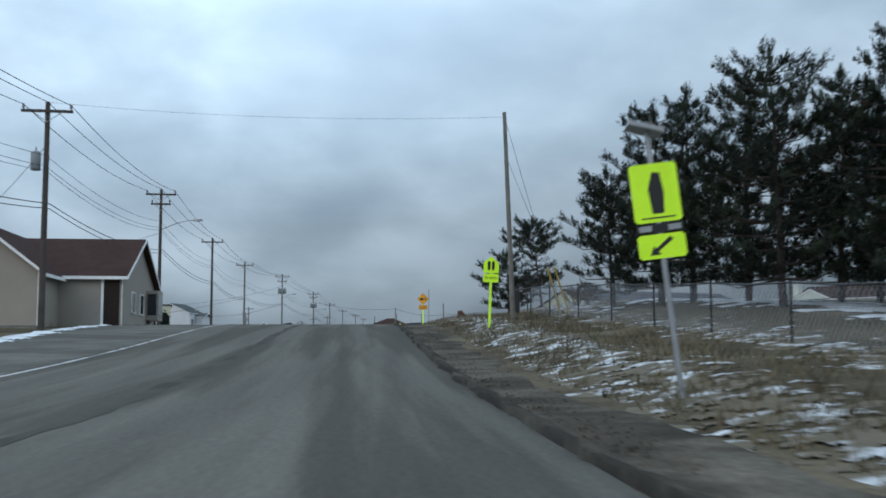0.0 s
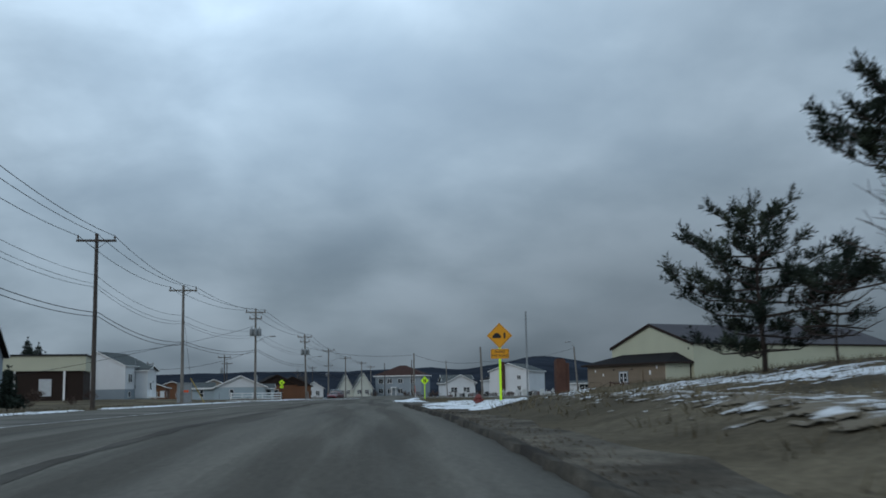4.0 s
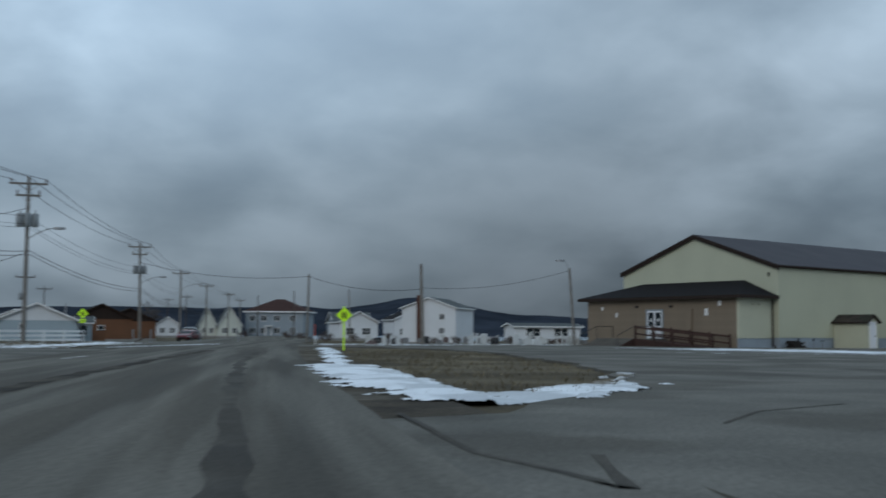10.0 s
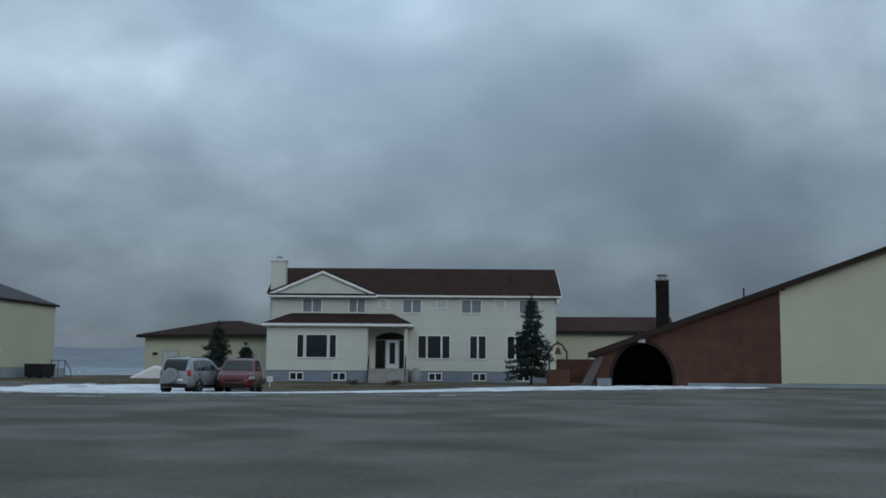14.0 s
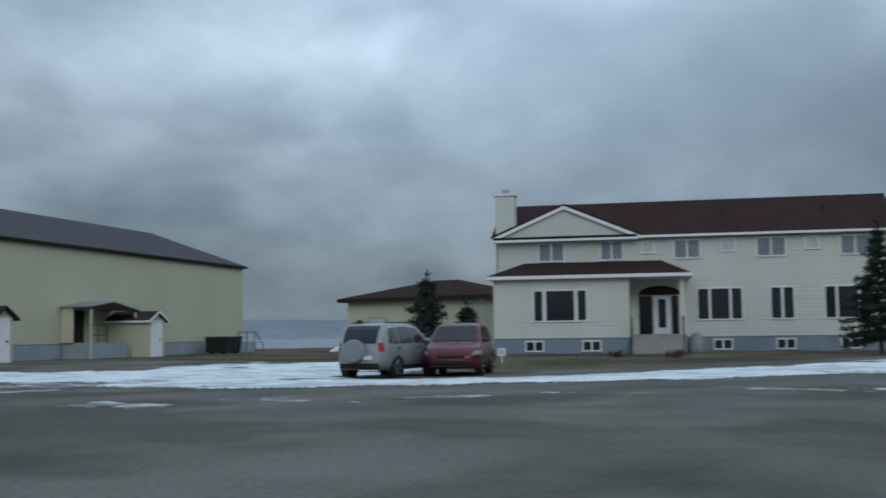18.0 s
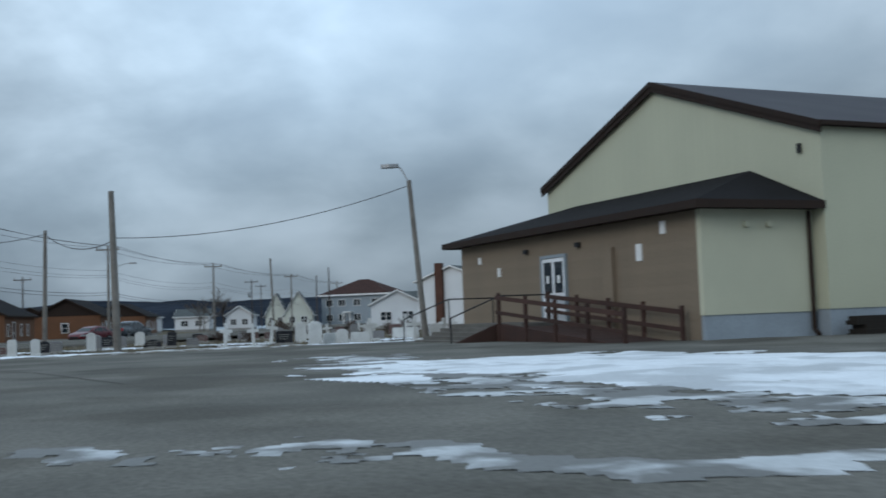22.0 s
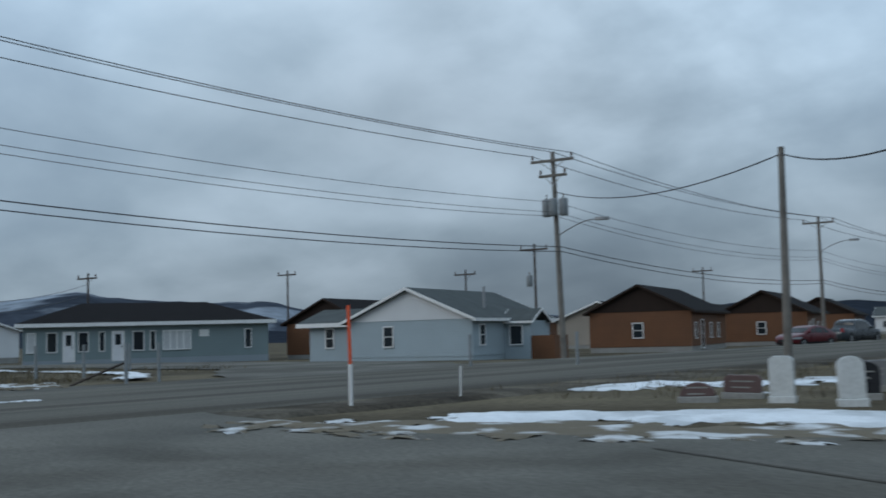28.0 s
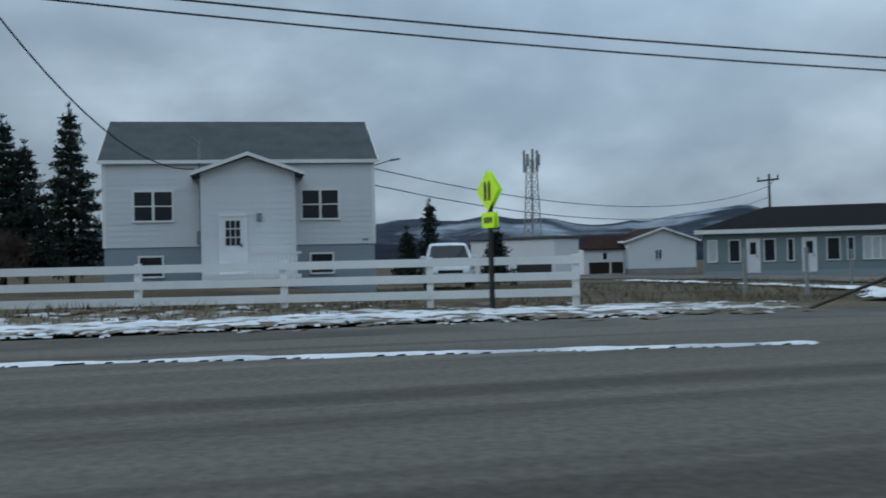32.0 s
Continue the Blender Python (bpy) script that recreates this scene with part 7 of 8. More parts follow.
# switch cabinet with its guarded guy wire on the west verge
cb = thing("switch_cabinet", turned(-17.3, 158.4, ground_z(-17.3, 158.4), (0.95, 0.3)), "grey weathered electrical cabinet with a red label", "cabinet")
bpart("body", TANK_GREY, cb, [(-0.65, 0.65, -0.4, 0.4, -0.1, 1.9)], bevel=0.03)
bpart("lid", TANK_GREY, cb, [(-0.7, 0.7, -0.45, 0.45, 1.9, 1.98)], bevel=0.02)
bpart("label_plate", STAKE_ORANGE, cb, [(-0.1, 0.35, -0.415, -0.4, 1.05, 1.25)])
bpart("footing", CONCRETE, cb, [(-0.75, 0.75, -0.5, 0.5, -0.4, 0.05)])
bm = bmesh.new()
tube(bm, (-15.6, 160.0, ground_z(-15.6, 160.0)), (-16.9, 159.6, 2.9), 0.05)
solo("guy_guard", bm, PLASTIC_YELLOW, "faded yellow plastic guard on a guy wire", "guard", "guy guards")
cable((-16.9, 159.6, 2.9), line[4]["m"], 0.1, 0.012, "steel guy wire of a utility pole")

# ---- trees ----


def tufts(out, c, r, n, length, width, rng, up=0.35):
    """A spray of flat needle bundles round a point, added to a list of corners and one of faces."""
    vs, fs = out
    for _ in range(n):
        d = Vector((rng.gauss(0, 1), rng.gauss(0, 1), rng.gauss(up, 0.8))).normalized()
        o = c + Vector((rng.uniform(-1, 1), rng.uniform(-1, 1), rng.uniform(-0.7, 0.7))) * r
        s = d.cross(Vector((rng.uniform(-1, 1), rng.uniform(-1, 1), rng.uniform(-1, 1)))).normalized() * width
        ln = length * rng.uniform(0.7, 1.3)
        k = len(vs)
        m = o + d * (ln * 0.6)
        vs.extend((o, m + s, o + d * ln, m - s))
        fs.append((k, k + 1, k + 2, k + 3))


def leafage(name, out, mat, parent, label):
    me = bpy.data.meshes.new(name)
    me.from_pydata(out[0], [], out[1])
    me.materials.append(mat)
    ob = new(name, me)
    ob.parent = parent
    ob["label"] = label
    return ob


def pine(x, y, top, spread_, label, seed, bare=0.1, dens=1.0, sparse=False, lean_x=None):
    """A shaggy pine: tapered trunk, level limbs that turn up at the ends, and brushes of needles all along them."""
    rng = random.Random(seed)
    z0 = ground_z(x, y)
    high = top - z0 - 0.35
    t = thing("pine_tree", Matrix.Translation((x, y, z0)), label, "tree", "pine trees")
    trunk, limbs, crown = bmesh.new(), bmesh.new(), ([], [])
    prev = Vector((0, 0, -0.3))
    lean = Vector((rng.uniform(-0.04, 0.04) if lean_x is None else lean_x, rng.uniform(-0.04, 0.04), 1))
    for k in range(1, 9):
        z = high * k / 8
        q = Vector((lean.x * z + 0.06 * rng.uniform(-1, 1), lean.y * z + 0.06 * rng.uniform(-1, 1), z))
        tube(trunk, prev, q, 0.018 * high * (1.05 - (k - 1) / 8), 0.018 * high * (1.05 - k / 8), 8)
        prev = q
    def brush(o, d, length, n):
        """One upturned shoot clothed in needles all round."""
        vs, fs = crown
        e = o + d * length
        u = d.orthogonal().normalized()
        v = d.cross(u)
        for i in range(n):
            g = (i + rng.random()) / n
            w = rng.random() * 6.28
            out = (u * math.cos(w) + v * math.sin(w)) * 0.75 + d * rng.uniform(0.25, 0.9)
            b0 = o.lerp(e, g)
            tipp = b0 + out * (0.22 * rng.uniform(0.75, 1.2) * (1.1 - 0.35 * g))
            sd = out.cross(d).normalized() * 0.021
            k = len(vs)
            vs.extend((b0, b0.lerp(tipp, 0.55) + sd, tipp, b0.lerp(tipp, 0.55) - sd))
            fs.append((k, k + 1, k + 2, k + 3))

    whorls = max(6, int(high * 1.75 * dens))
    for i in range(whorls):
        f = bare + (0.985 - bare) * (i + rng.uniform(-0.25, 0.25)) / whorls
        z = high * f
        u = max(0.0, (f - bare) / (1 - bare))
        full = spread_ * (0.62 + 0.9 * u if u < 0.3 else 0.89 * ((1 - u) / 0.7) ** 0.8) + 0.35
        if sparse:
            full = spread_ * (0.85 if u < 0.45 else 1.15 - max(0.68 - u, (u - 0.68) * 1.45) * 2.2) + 0.25
        turn = rng.random() * 6.28
        for k in range(5 if u < 0.8 else 4):
            a = turn + k * 6.28 / 5 + rng.uniform(-0.4, 0.4)
            reach = full * rng.choice((0.55, 0.8, 0.95, 1.1, 1.28)) * rng.uniform(0.9, 1.1)
            o = Vector((lean.x * z, lean.y * z, z))
            side = Vector((math.cos(a), math.sin(a), 0))
            across = Vector((-side.y, side.x, 0))
            rise = rng.uniform(-0.16, 0.1) + 0.3 * u
            mid = o + side * reach * 0.6 + Vector((0, 0, reach * 0.6 * rise))
            tip = o + side * reach + Vector((0, 0, reach * (rise + 0.2)))
            tube(limbs, o, mid, 0.012 + 0.012 * reach, 0.02, 5, False)
            tube(limbs, mid, tip, 0.02, 0.01, 4, False)
            if rng.random() < 0.12 * (1 - u) or (sparse and u < 0.5 and rng.random() < 0.85):
                for s in range(7):
                    p = o.lerp(mid, 0.3 + 0.7 * rng.random()) if s < 4 else mid.lerp(tip, rng.random())
                    tube(limbs, p, p + across * rng.uniform(-0.5, 0.5) + side * 0.2 + Vector((0, 0, rng.uniform(-0.05, 0.3))), 0.01, 0.006, 3, False)
                continue
            n = max(5, int(reach * 5.6))
            for s in range(n):
                g = 0.28 + 0.72 * (s + rng.random()) / n
                p = o.lerp(mid, g / 0.6) if g < 0.6 else mid.lerp(tip, (g - 0.6) / 0.4)
                w = across * rng.uniform(-0.6, 0.6) * min(1.0, reach * 0.45) * (1.25 - g) + side * 0.12 * rng.random()
                q = p + w + Vector((0, 0, 0.3 * w.length))
                tube(limbs, p, q, 0.011, 0.007, 3, False)
                for _ in range(2):
                    d = (side * 0.35 + across * rng.uniform(-0.6, 0.6) + Vector((0, 0, rng.uniform(0.35, 1.1)))).normalized()
                    brush(q, d, rng.uniform(0.28, 0.5), 18)
            brush(tip, (side * 0.4 + Vector((0, 0, 1))).normalized(), 0.5, 26)
            brush(tip, (side + Vector((0, 0, 0.5))).normalized(), 0.4, 22)
    for w in range(5):
        brush(Vector((lean.x * high, lean.y * high, high - 0.35 + 0.1 * w)), Vector((rng.uniform(-0.35, 0.35), rng.uniform(-0.35, 0.35), 1)).normalized(), 0.5, 26)
    part("trunk", trunk, BARK, t, smooth=True)
    tagged(part("branchwork", limbs, BARK, t), kind="stuff")
    leafage("crown", crown, NEEDLES, t, "dark green needle clumps")
    return t


def spruce(x, y, high, spread_, label, seed, z=None):
    """A spruce: open tiers of uneven, slightly drooping boughs round a straight trunk."""
    rng = random.Random(seed)
    t = thing("spruce_tree", Matrix.Translation((x, y, ground_z(x, y) if z is None else z)), label, "tree", "spruce trees")
    trunk, limbs, crown = bmesh.new(), bmesh.new(), ([], [])
    tube(trunk, (0, 0, -0.3), (0, 0, high), 0.018 * high, 0.012, 8)
    tiers = int(5 + high * 2.1)
    for i in range(tiers):
        f = 0.12 + 0.86 * i / tiers
        r = spread_ * (1 - f) ** 0.9 * rng.uniform(0.8, 1.1) + 0.1
        turn = rng.random() * 6.28
        for k in range(7):
            a = turn + k * 0.9 + rng.uniform(-0.3, 0.3)
            rr = r * rng.uniform(0.55, 1.2)
            o = Vector((0, 0, high * f))
            side = Vector((math.cos(a), math.sin(a), 0))
            tip = o + side * rr + Vector((0, 0, rr * rng.uniform(-0.2, 0.12)))
            tube(limbs, o, tip, 0.016, 0.007, 4, False)
            n = max(4, int(rr * 11))
            for s in range(n):
                g = 0.2 + 0.8 * (s + rng.random()) / n
                p = o.lerp(tip, g) + Vector((-side.y, side.x, 0)) * rng.uniform(-0.3, 0.3) * min(1.0, rr) * (1.15 - g)
                tufts(crown, p, 0.08, 8, 0.2, 0.036, rng, 0.0)
    tufts(crown, Vector((0, 0, high)), 0.05, 14, 0.24, 0.03, rng, 2.0)
    tufts(crown, Vector((0, 0, high - 0.25)), 0.08, 14, 0.24, 0.03, rng, 1.0)
    part("trunk", trunk, BARK, t)
    tagged(part("branchwork", limbs, BARK, t), kind="stuff")
    leafage("crown", crown, SPRUCE, t, "dark green drooping needles")
    return t


def bare_tree(x, y, high, label, seed, mat=None, depth=4, name="bare_tree", many=3, tilt=0.6, r0=None):
    rng = random.Random(seed)
    t = thing(name, Matrix.Translation((x, y, ground_z(x, y))), label, "tree" if name == "bare_tree" else "shrub")
    trunk, twigs = bmesh.new(), bmesh.new()

    def grow(o, d, length, r, k):
        e = o + d * length
        tube(trunk if k == 0 else twigs, o, e, r, r * 0.65, 6 if k < 2 else 4, False)
        if k >= depth:
            return
        for _ in range(many + (1 if k > 1 else 0)):
            nd = (d + Vector((rng.gauss(0, tilt), rng.gauss(0, tilt), rng.gauss(0.15, tilt * 0.5)))).normalized()
            grow(o.lerp(e, rng.uniform(0.55, 1.0)), nd, length * rng.uniform(0.55, 0.8), r * 0.6, k + 1)

    stems = 1 if name == "bare_tree" else 5
    for _ in range(stems):
        d = Vector((rng.gauss(0, 0.1 if stems == 1 else 0.5), rng.gauss(0, 0.1 if stems == 1 else 0.5), 1)).normalized()
        grow(Vector((0, 0, -0.2)), d, high * 0.38, r0 or high * 0.022, 0)
    part("trunk", trunk, mat or TWIGS, t)
    tagged(part("branchwork", twigs, mat or TWIGS, t), kind="stuff")
    return t


# the shaggy pines behind the fence
for k, (x, y, top, sp) in enumerate(((12.6, 44.0, 9.3, 3.0), (15.2, 41.0, 9.6, 3.1), (14.4, 35.5, 9.55, 3.0), (18.0, 39.0, 9.6, 3.4), (17.4, 32.5, 9.9, 3.2), (20.5, 35.0, 10.8, 3.4), (19.8, 29.5, 10.2, 3.4),
                                     (23.5, 38.0, 11.3, 3.4), (12.0, 50.0, 7.6, 2.0), (14.6, 46.0, 10.4, 3.0), (21.5, 43.0, 10.5, 3.2))):
    pine(x, y, top, sp, "tall shaggy dark pine behind the chain-link fence", 100 + k, 0.1, 1.0)
pine(11.5, 81.9, 6.6, 2.3, "dense dark pine on the grass knoll", 210, 0.12, 1.2)
pine(12.75, 73.9, 8.0, 1.45, "thin pine with bare lower limbs on the knoll", 220, 0.18, 1.5, True, -0.12)
pine(12.6, 79.5, 4.4, 1.2, "crooked young pine with bare twigs", 221, 0.3, 0.8, True)
spruce(71.5, 149.9, 5.6, 1.85, "young spruce standing before the rectory wall", 301)
spruce(55.4, 161.5, 3.6, 1.55, "small spruce on the lawn behind the parked cars", 302)
spruce(56.7, 160.6, 2.45, 1.2, "small spruce on the lawn behind the parked cars", 303)
for k, (x, y, h) in enumerate(((-37.0, 178.0, 6.4), (-39.0, 180.5, 7.2), (-36.2, 172.5, 6.0), (-42.0, 174.0, 6.5), (-34.5, 176.0, 3.2), (-36.4, 178.8, 5.4), (-38.0, 176.4, 5.8), (-35.6, 174.4, 4.6), (-40.0, 172.0, 6.2))):
    spruce(x, y, h, 2.1, "tall dark spruce beside the white house", 310 + k)
for k, (x, y, h) in enumerate(((-46.0, 198.5, 4.2), (-44.0, 196.6, 2.7), (-33.5, 197.0, 2.3), (-20.6, 117.0, 2.5))):
    spruce(x, y, h, 1.0, "small dark spruce in the yard", 320 + k)
for k, (x, y, h) in enumerate(((-19.5, 352.6, 9.0), (-17.0, 350.0, 8.5), (-22.5, 353.0, 7.5), (-20.0, 346.0, 7.0))):
    bare_tree(x, y, h, "bare leafless tree in the town", 400 + k)
for k, (x, y, h) in enumerate(((-34.8, 176.5, 2.6), (-36.5, 174.8, 2.8), (-33.6, 174.0, 2.4), (-38.2, 177.0, 2.6), (-32.6, 176.6, 2.6), (-33.0, 178.0, 2.5), (-35.0, 172.6, 2.6), (-32.0, 175.2, 2.2))):
    bare_tree(x, y, h, "dense bare red-brown shrub beside the house", 420 + k, BUSH, 4, "bare_shrub", 4, 0.7)
for k, (x, y, h) in enumerate(((-34.0, 155.0, 1.6), (-31.0, 158.0, 1.8), (-27.0, 162.0, 1.5), (-25.5, 149.0, 1.2), (-24.0, 130.0, 1.6), (-21.0, 100.0, 1.8), (10.2, 262.0, 2.2), (13.0, 258.0, 2.4), (17.0, 260.0, 2.0), (22.5, 262.0, 2.0), (8.0, 266.0, 2.2), (2.0, 300.0, 2.4),
                               (18.2, 203.0, 1.1), (20.8, 206.5, 1.3), (23.4, 204.0, 1.0), (26.2, 207.0, 1.3), (29.4, 203.5, 1.0), (15.6, 208.0, 1.2), (24.8, 210.5, 1.4), (31.5, 208.0, 1.2), (-19.5, 108.0, 1.4), (11.8, 57.0, 1.8), (12.6, 58.5, 1.4))):
    bare_tree(x, y, h, "low bare brown shrub", 440 + k, BUSH, 3, "bare_shrub", 4, 0.7)
for k, (x, y) in enumerate(((67.6, 157.4), (66.2, 160.0), (65.9, 156.8))):
    bare_tree(x, y, 0.75, "low dry brown shrub on the lawn", 470 + k, BUSH, 3, "bare_shrub", 5, 0.8)

# dry grass on the verges
rng = random.Random(5)
bm = bmesh.new()
for (x0, x1, y0, y1, n, hh) in ((3.9, 10.0, 5, 60, 15000, 0.22), (4.2, 16.0, 60, 104, 8000, 0.18), (3.0, 12.0, 122, 166, 7000, 0.12), (-14.5, -10.2, 165, 196, 4500, 0.16), (-30, -14, 190, 205, 2500, 0.2), (50, 70, 158, 180, 3000, 0.14),
                                (6, 32, 190, 205, 4000, 0.16), (8.5, 40, 100, 112, 3500, 0.18), (-20, -13.5, 30, 160, 4000, 0.22)):
    for _ in range(n):
        x, y = rng.uniform(x0, x1), rng.uniform(y0, y1)
        if 0 < x < 80 and inside(LOT_RIM, x, y):
            continue
        if noise.noise(Vector((x * 0.5, y * 0.5, 4))) < -0.15:
            continue
        z = ground_z(x, y)
        a = rng.random() * 6.28
        h = hh * rng.uniform(0.4, 1.3)
        w = 0.012 + 0.01 * rng.random()
        lx, ly = rng.gauss(0, 0.6) * h, rng.gauss(0, 0.6) * h
        v = [bm.verts.new((x - w * math.cos(a), y - w * math.sin(a), z - 0.03)), bm.verts.new((x + w * math.cos(a), y + w * math.sin(a), z - 0.03)), bm.verts.new((x + lx, y + ly, z + h))]
        bm.faces.new(v)
tagged(part("dry_grass", bm, BLADES), "tufts of dry yellow-brown winter grass", "grass", "", "stuff")

# loose stones and grit on the gravel shoulder and along the kerb
rng = random.Random(77)
bm = bmesh.new()
for i in range(3600):
    y = rng.uniform(8, 103)
    x = 2.15 + abs(rng.gauss(0, 0.6))
    r = rng.choice((0.012, 0.016, 0.02, 0.03)) * rng.uniform(0.7, 1.4)
    z = ground_z(x, y) + 0.07
    c = [bm.verts.new((x + r * math.cos(a) * rng.uniform(0.7, 1.3), y + r * math.sin(a) * rng.uniform(0.7, 1.3), z - 0.01)) for a in (0, 1.57, 3.14, 4.71)]
    t = bm.verts.new((x + rng.uniform(-0.3, 0.3) * r, y + rng.uniform(-0.3, 0.3) * r, z + r * rng.uniform(0.6, 1.1)))
    for a, b in zip(c, c[1:] + c[:1]):
        bm.faces.new((a, b, t))
tagged(part("loose_grit", bm, GRAVEL), "loose stones and grit beside the kerb", "gravel", "", "stuff")

# ---- vehicles ----


CAR_SHAPES = {
    # half length, half width, belt height, wheel radius, axles, roof line as (x, z), under line, windscreen and rear window as (x, x), side windows as (x0, x1, x0 top, x1 top)
    "suv": (2.25, 0.91, 1.06, 0.36, (-1.32, 1.32), [(-2.25, 0.62), (-2.22, 1.02), (-2.0, 1.5), (-1.75, 1.66), (-0.9, 1.72), (0.0, 1.71), (0.45, 1.62), (1.2, 1.1), (1.5, 1.03), (1.95, 0.93), (2.15, 0.82), (2.25, 0.62)],
            (0.5, 1.16), (-2.2, -1.83), [(-1.85, -1.2, -1.66, -1.15), (-1.1, -0.12, -1.05, -0.12), (-0.02, 0.92, -0.02, 0.36)]),
    "saloon": (2.3, 0.89, 0.95, 0.32, (-1.4, 1.38), [(-2.3, 0.6), (-2.26, 0.92), (-1.75, 1.0), (-1.05, 1.38), (-0.4, 1.46), (0.1, 1.44), (0.5, 1.33), (1.2, 0.98), (1.6, 0.92), (2.05, 0.8), (2.22, 0.7), (2.3, 0.55)],
               (0.55, 1.16), (-1.7, -1.12), [(-1.35, -0.75, -1.0, -0.72), (-0.65, 0.12, -0.62, 0.1), (0.2, 0.95, 0.2, 0.42)]),
    "pickup": (2.8, 0.98, 1.14, 0.4, (-1.8, 1.85), [(-2.8, 0.7), (-2.78, 1.16), (-1.15, 1.17), (-1.05, 1.72), (-0.6, 1.84), (0.3, 1.85), (0.75, 1.74), (1.45, 1.2), (1.8, 1.14), (2.5, 1.06), (2.72, 0.95), (2.8, 0.65)],
               (0.82, 1.42), (-1.13, -1.06), [(-0.98, -0.2, -0.9, -0.2), (-0.1, 1.15, -0.1, 0.65)]),
}


def car(m, paint, label, kind="suv", spare=False, name="parked_car"):
    """A car with its nose along local +x: one pressed shell, with glass, lamps and trim laid flush on it, and wheels."""
    c = thing(name, m, label, "car", "parked cars")
    hl, hw, belt, wr, axles, roof, screen, back, sides = CAR_SHAPES[kind]
    rx, rz = [q[0] for q in roof], [q[1] for q in roof]

    def top(x):
        return float(np.mean([np.interp(x + d, rx, rz) for d in (-0.05, 0.0, 0.05)]))

    def under(x):
        return 0.27 + 0.14 * max(0.0, (abs(x) - hl + 0.55) / 0.55) ** 2

    def wide(x, z):
        """Half width of the shell at a place of its side view."""
        plan = 1 - 0.30 * max(0.0, (abs(x) - hl + 0.75) / 0.75) ** 2.6
        if z < belt:
            f = 1 - 0.05 * ((z - 0.68) / 0.4) ** 2
        else:
            f = 0.955 - 0.22 * ((z - belt) / 0.65) ** 1.15
        return hw * plan * f

    bm = bmesh.new()
    rings = []
    xs = sorted({round(-hl + 2 * hl * k / 46, 3) for k in range(47)})
    for x in xs:
        z0, z1 = under(x), top(x)
        side = []
        for k in range(9):
            z = z0 + (z1 - 0.03 - z0) * k / 8
            side.append((wide(x, z) * (0.93 if k == 0 else 1.0), z))
        wt = wide(x, z1)
        side += [(wt * 0.93, z1 - 0.008), (wt * 0.5, z1 + 0.012)]
        ring = side + [(-y, z) for y, z in reversed(side)]
        rings.append([bm.verts.new((x, y, z)) for y, z in ring])
    n = len(rings[0])
    for a, b in zip(rings, rings[1:]):
        for i in range(n):
            j = (i + 1) % n
            bm.faces.new((a[i], a[j], b[j], b[i]))
    bm.faces.new(rings[0][::-1])
    bm.faces.new(rings[-1])
    body = part("body", bm, paint, c, smooth=True)

    def patch(name, mat, at, nu=7, nv=4):
        """A thin skin on the shell: at(u, v) gives its places for u and v from 0 to 1."""
        bm = bmesh.new()
        g = [[bm.verts.new(at(i / nu, j / nv)) for j in range(nv + 1)] for i in range(nu + 1)]
        for i in range(nu):
            for j in range(nv):
                bm.faces.new((g[i][j], g[i + 1][j], g[i + 1][j + 1], g[i][j + 1]))
        return part(name, bm, mat, body, smooth=True)

    def on_side(s, a0, a1, b0, b1, z0, z1, off=0.014):
        def at(u, v):
            x = (a0 + (a1 - a0) * u) * (1 - v) + (b0 + (b1 - b0) * u) * v
            z = z0 + (z1 - z0) * v if not callable(z1) else z0 + (z1(x) - z0) * v
            return (x, s * (wide(x, z) + off), z)
        return at

    def on_top(x0, x1, share, off=0.016):
        def at(u, v):
            x = x0 + (x1 - x0) * v
            z = top(x)
            y = wide(x, z) * share * (2 * u - 1)
            return (x + (0.012 if x0 > 0 else -0.012), y, z + off + 0.01 * (1 - abs(2 * u - 1)))
        return at

    patch("windscreen", CAR_GLASS, on_top(*screen, 0.86))
    patch("rear_window", CAR_GLASS, on_top(back[0] + 0.02, back[1], 0.84))
    for s in (-1, 1):
        for a0, a1, b0, b1 in sides:
            patch("side_window", CAR_GLASS, on_side(s, a0, a1, b0, b1, belt + 0.03, lambda x: min(top(x) - 0.12, belt + 0.56)))
        for x in (sides[0][1] + 0.05, sides[-1][0] - 0.05, sides[-1][1] + 0.12):
            patch("door_seam", CAR_PLASTIC, on_side(s, x - 0.008, x + 0.008, x - 0.008, x + 0.008, 0.4, belt, 0.006), 1, 5)
        patch("sill_trim", CAR_PLASTIC, on_side(s, axles[0] + wr + 0.03, axles[1] - wr - 0.03, axles[0] + wr + 0.03, axles[1] - wr - 0.03, 0.28, 0.42, 0.012), 6, 2)
        nose = top(hl - 0.25)
        patch("headlight", LAMP_CLEAR, on_side(s, hl - 0.62, hl - 0.03, hl - 0.78, hl - 0.12, nose - 0.2, nose - 0.06, 0.012), 6, 2)
        patch("tail_light", LAMP_RED, on_side(s, -hl + 0.02, -hl + 0.2, -hl + 0.03, -hl + 0.22, belt - 0.22, belt + 0.06, 0.014), 3, 3)
        bpart("mirror", paint, body, [(screen[1] - 0.42, screen[1] - 0.24, *sorted((s * hw * 0.93, s * (hw + 0.16))), belt + 0.03, belt + 0.17)], bevel=0.04)
        for x in (sides[0][1] - 0.02, sides[-1][0] + 0.12):
            bpart("door_handle", CAR_PLASTIC, body, [(x - 0.09, x + 0.09, *sorted((s * (wide(x, belt - 0.12) - 0.01), s * (wide(x, belt - 0.12) + 0.02))), belt - 0.14, belt - 0.1)])
    nz = top(hl - 0.1)
    bpart("grille", CAR_PLASTIC, body, [(hl - 0.12, hl + 0.015, -hw * 0.5, hw * 0.5, nz - 0.22, nz - 0.1)], bevel=0.02)
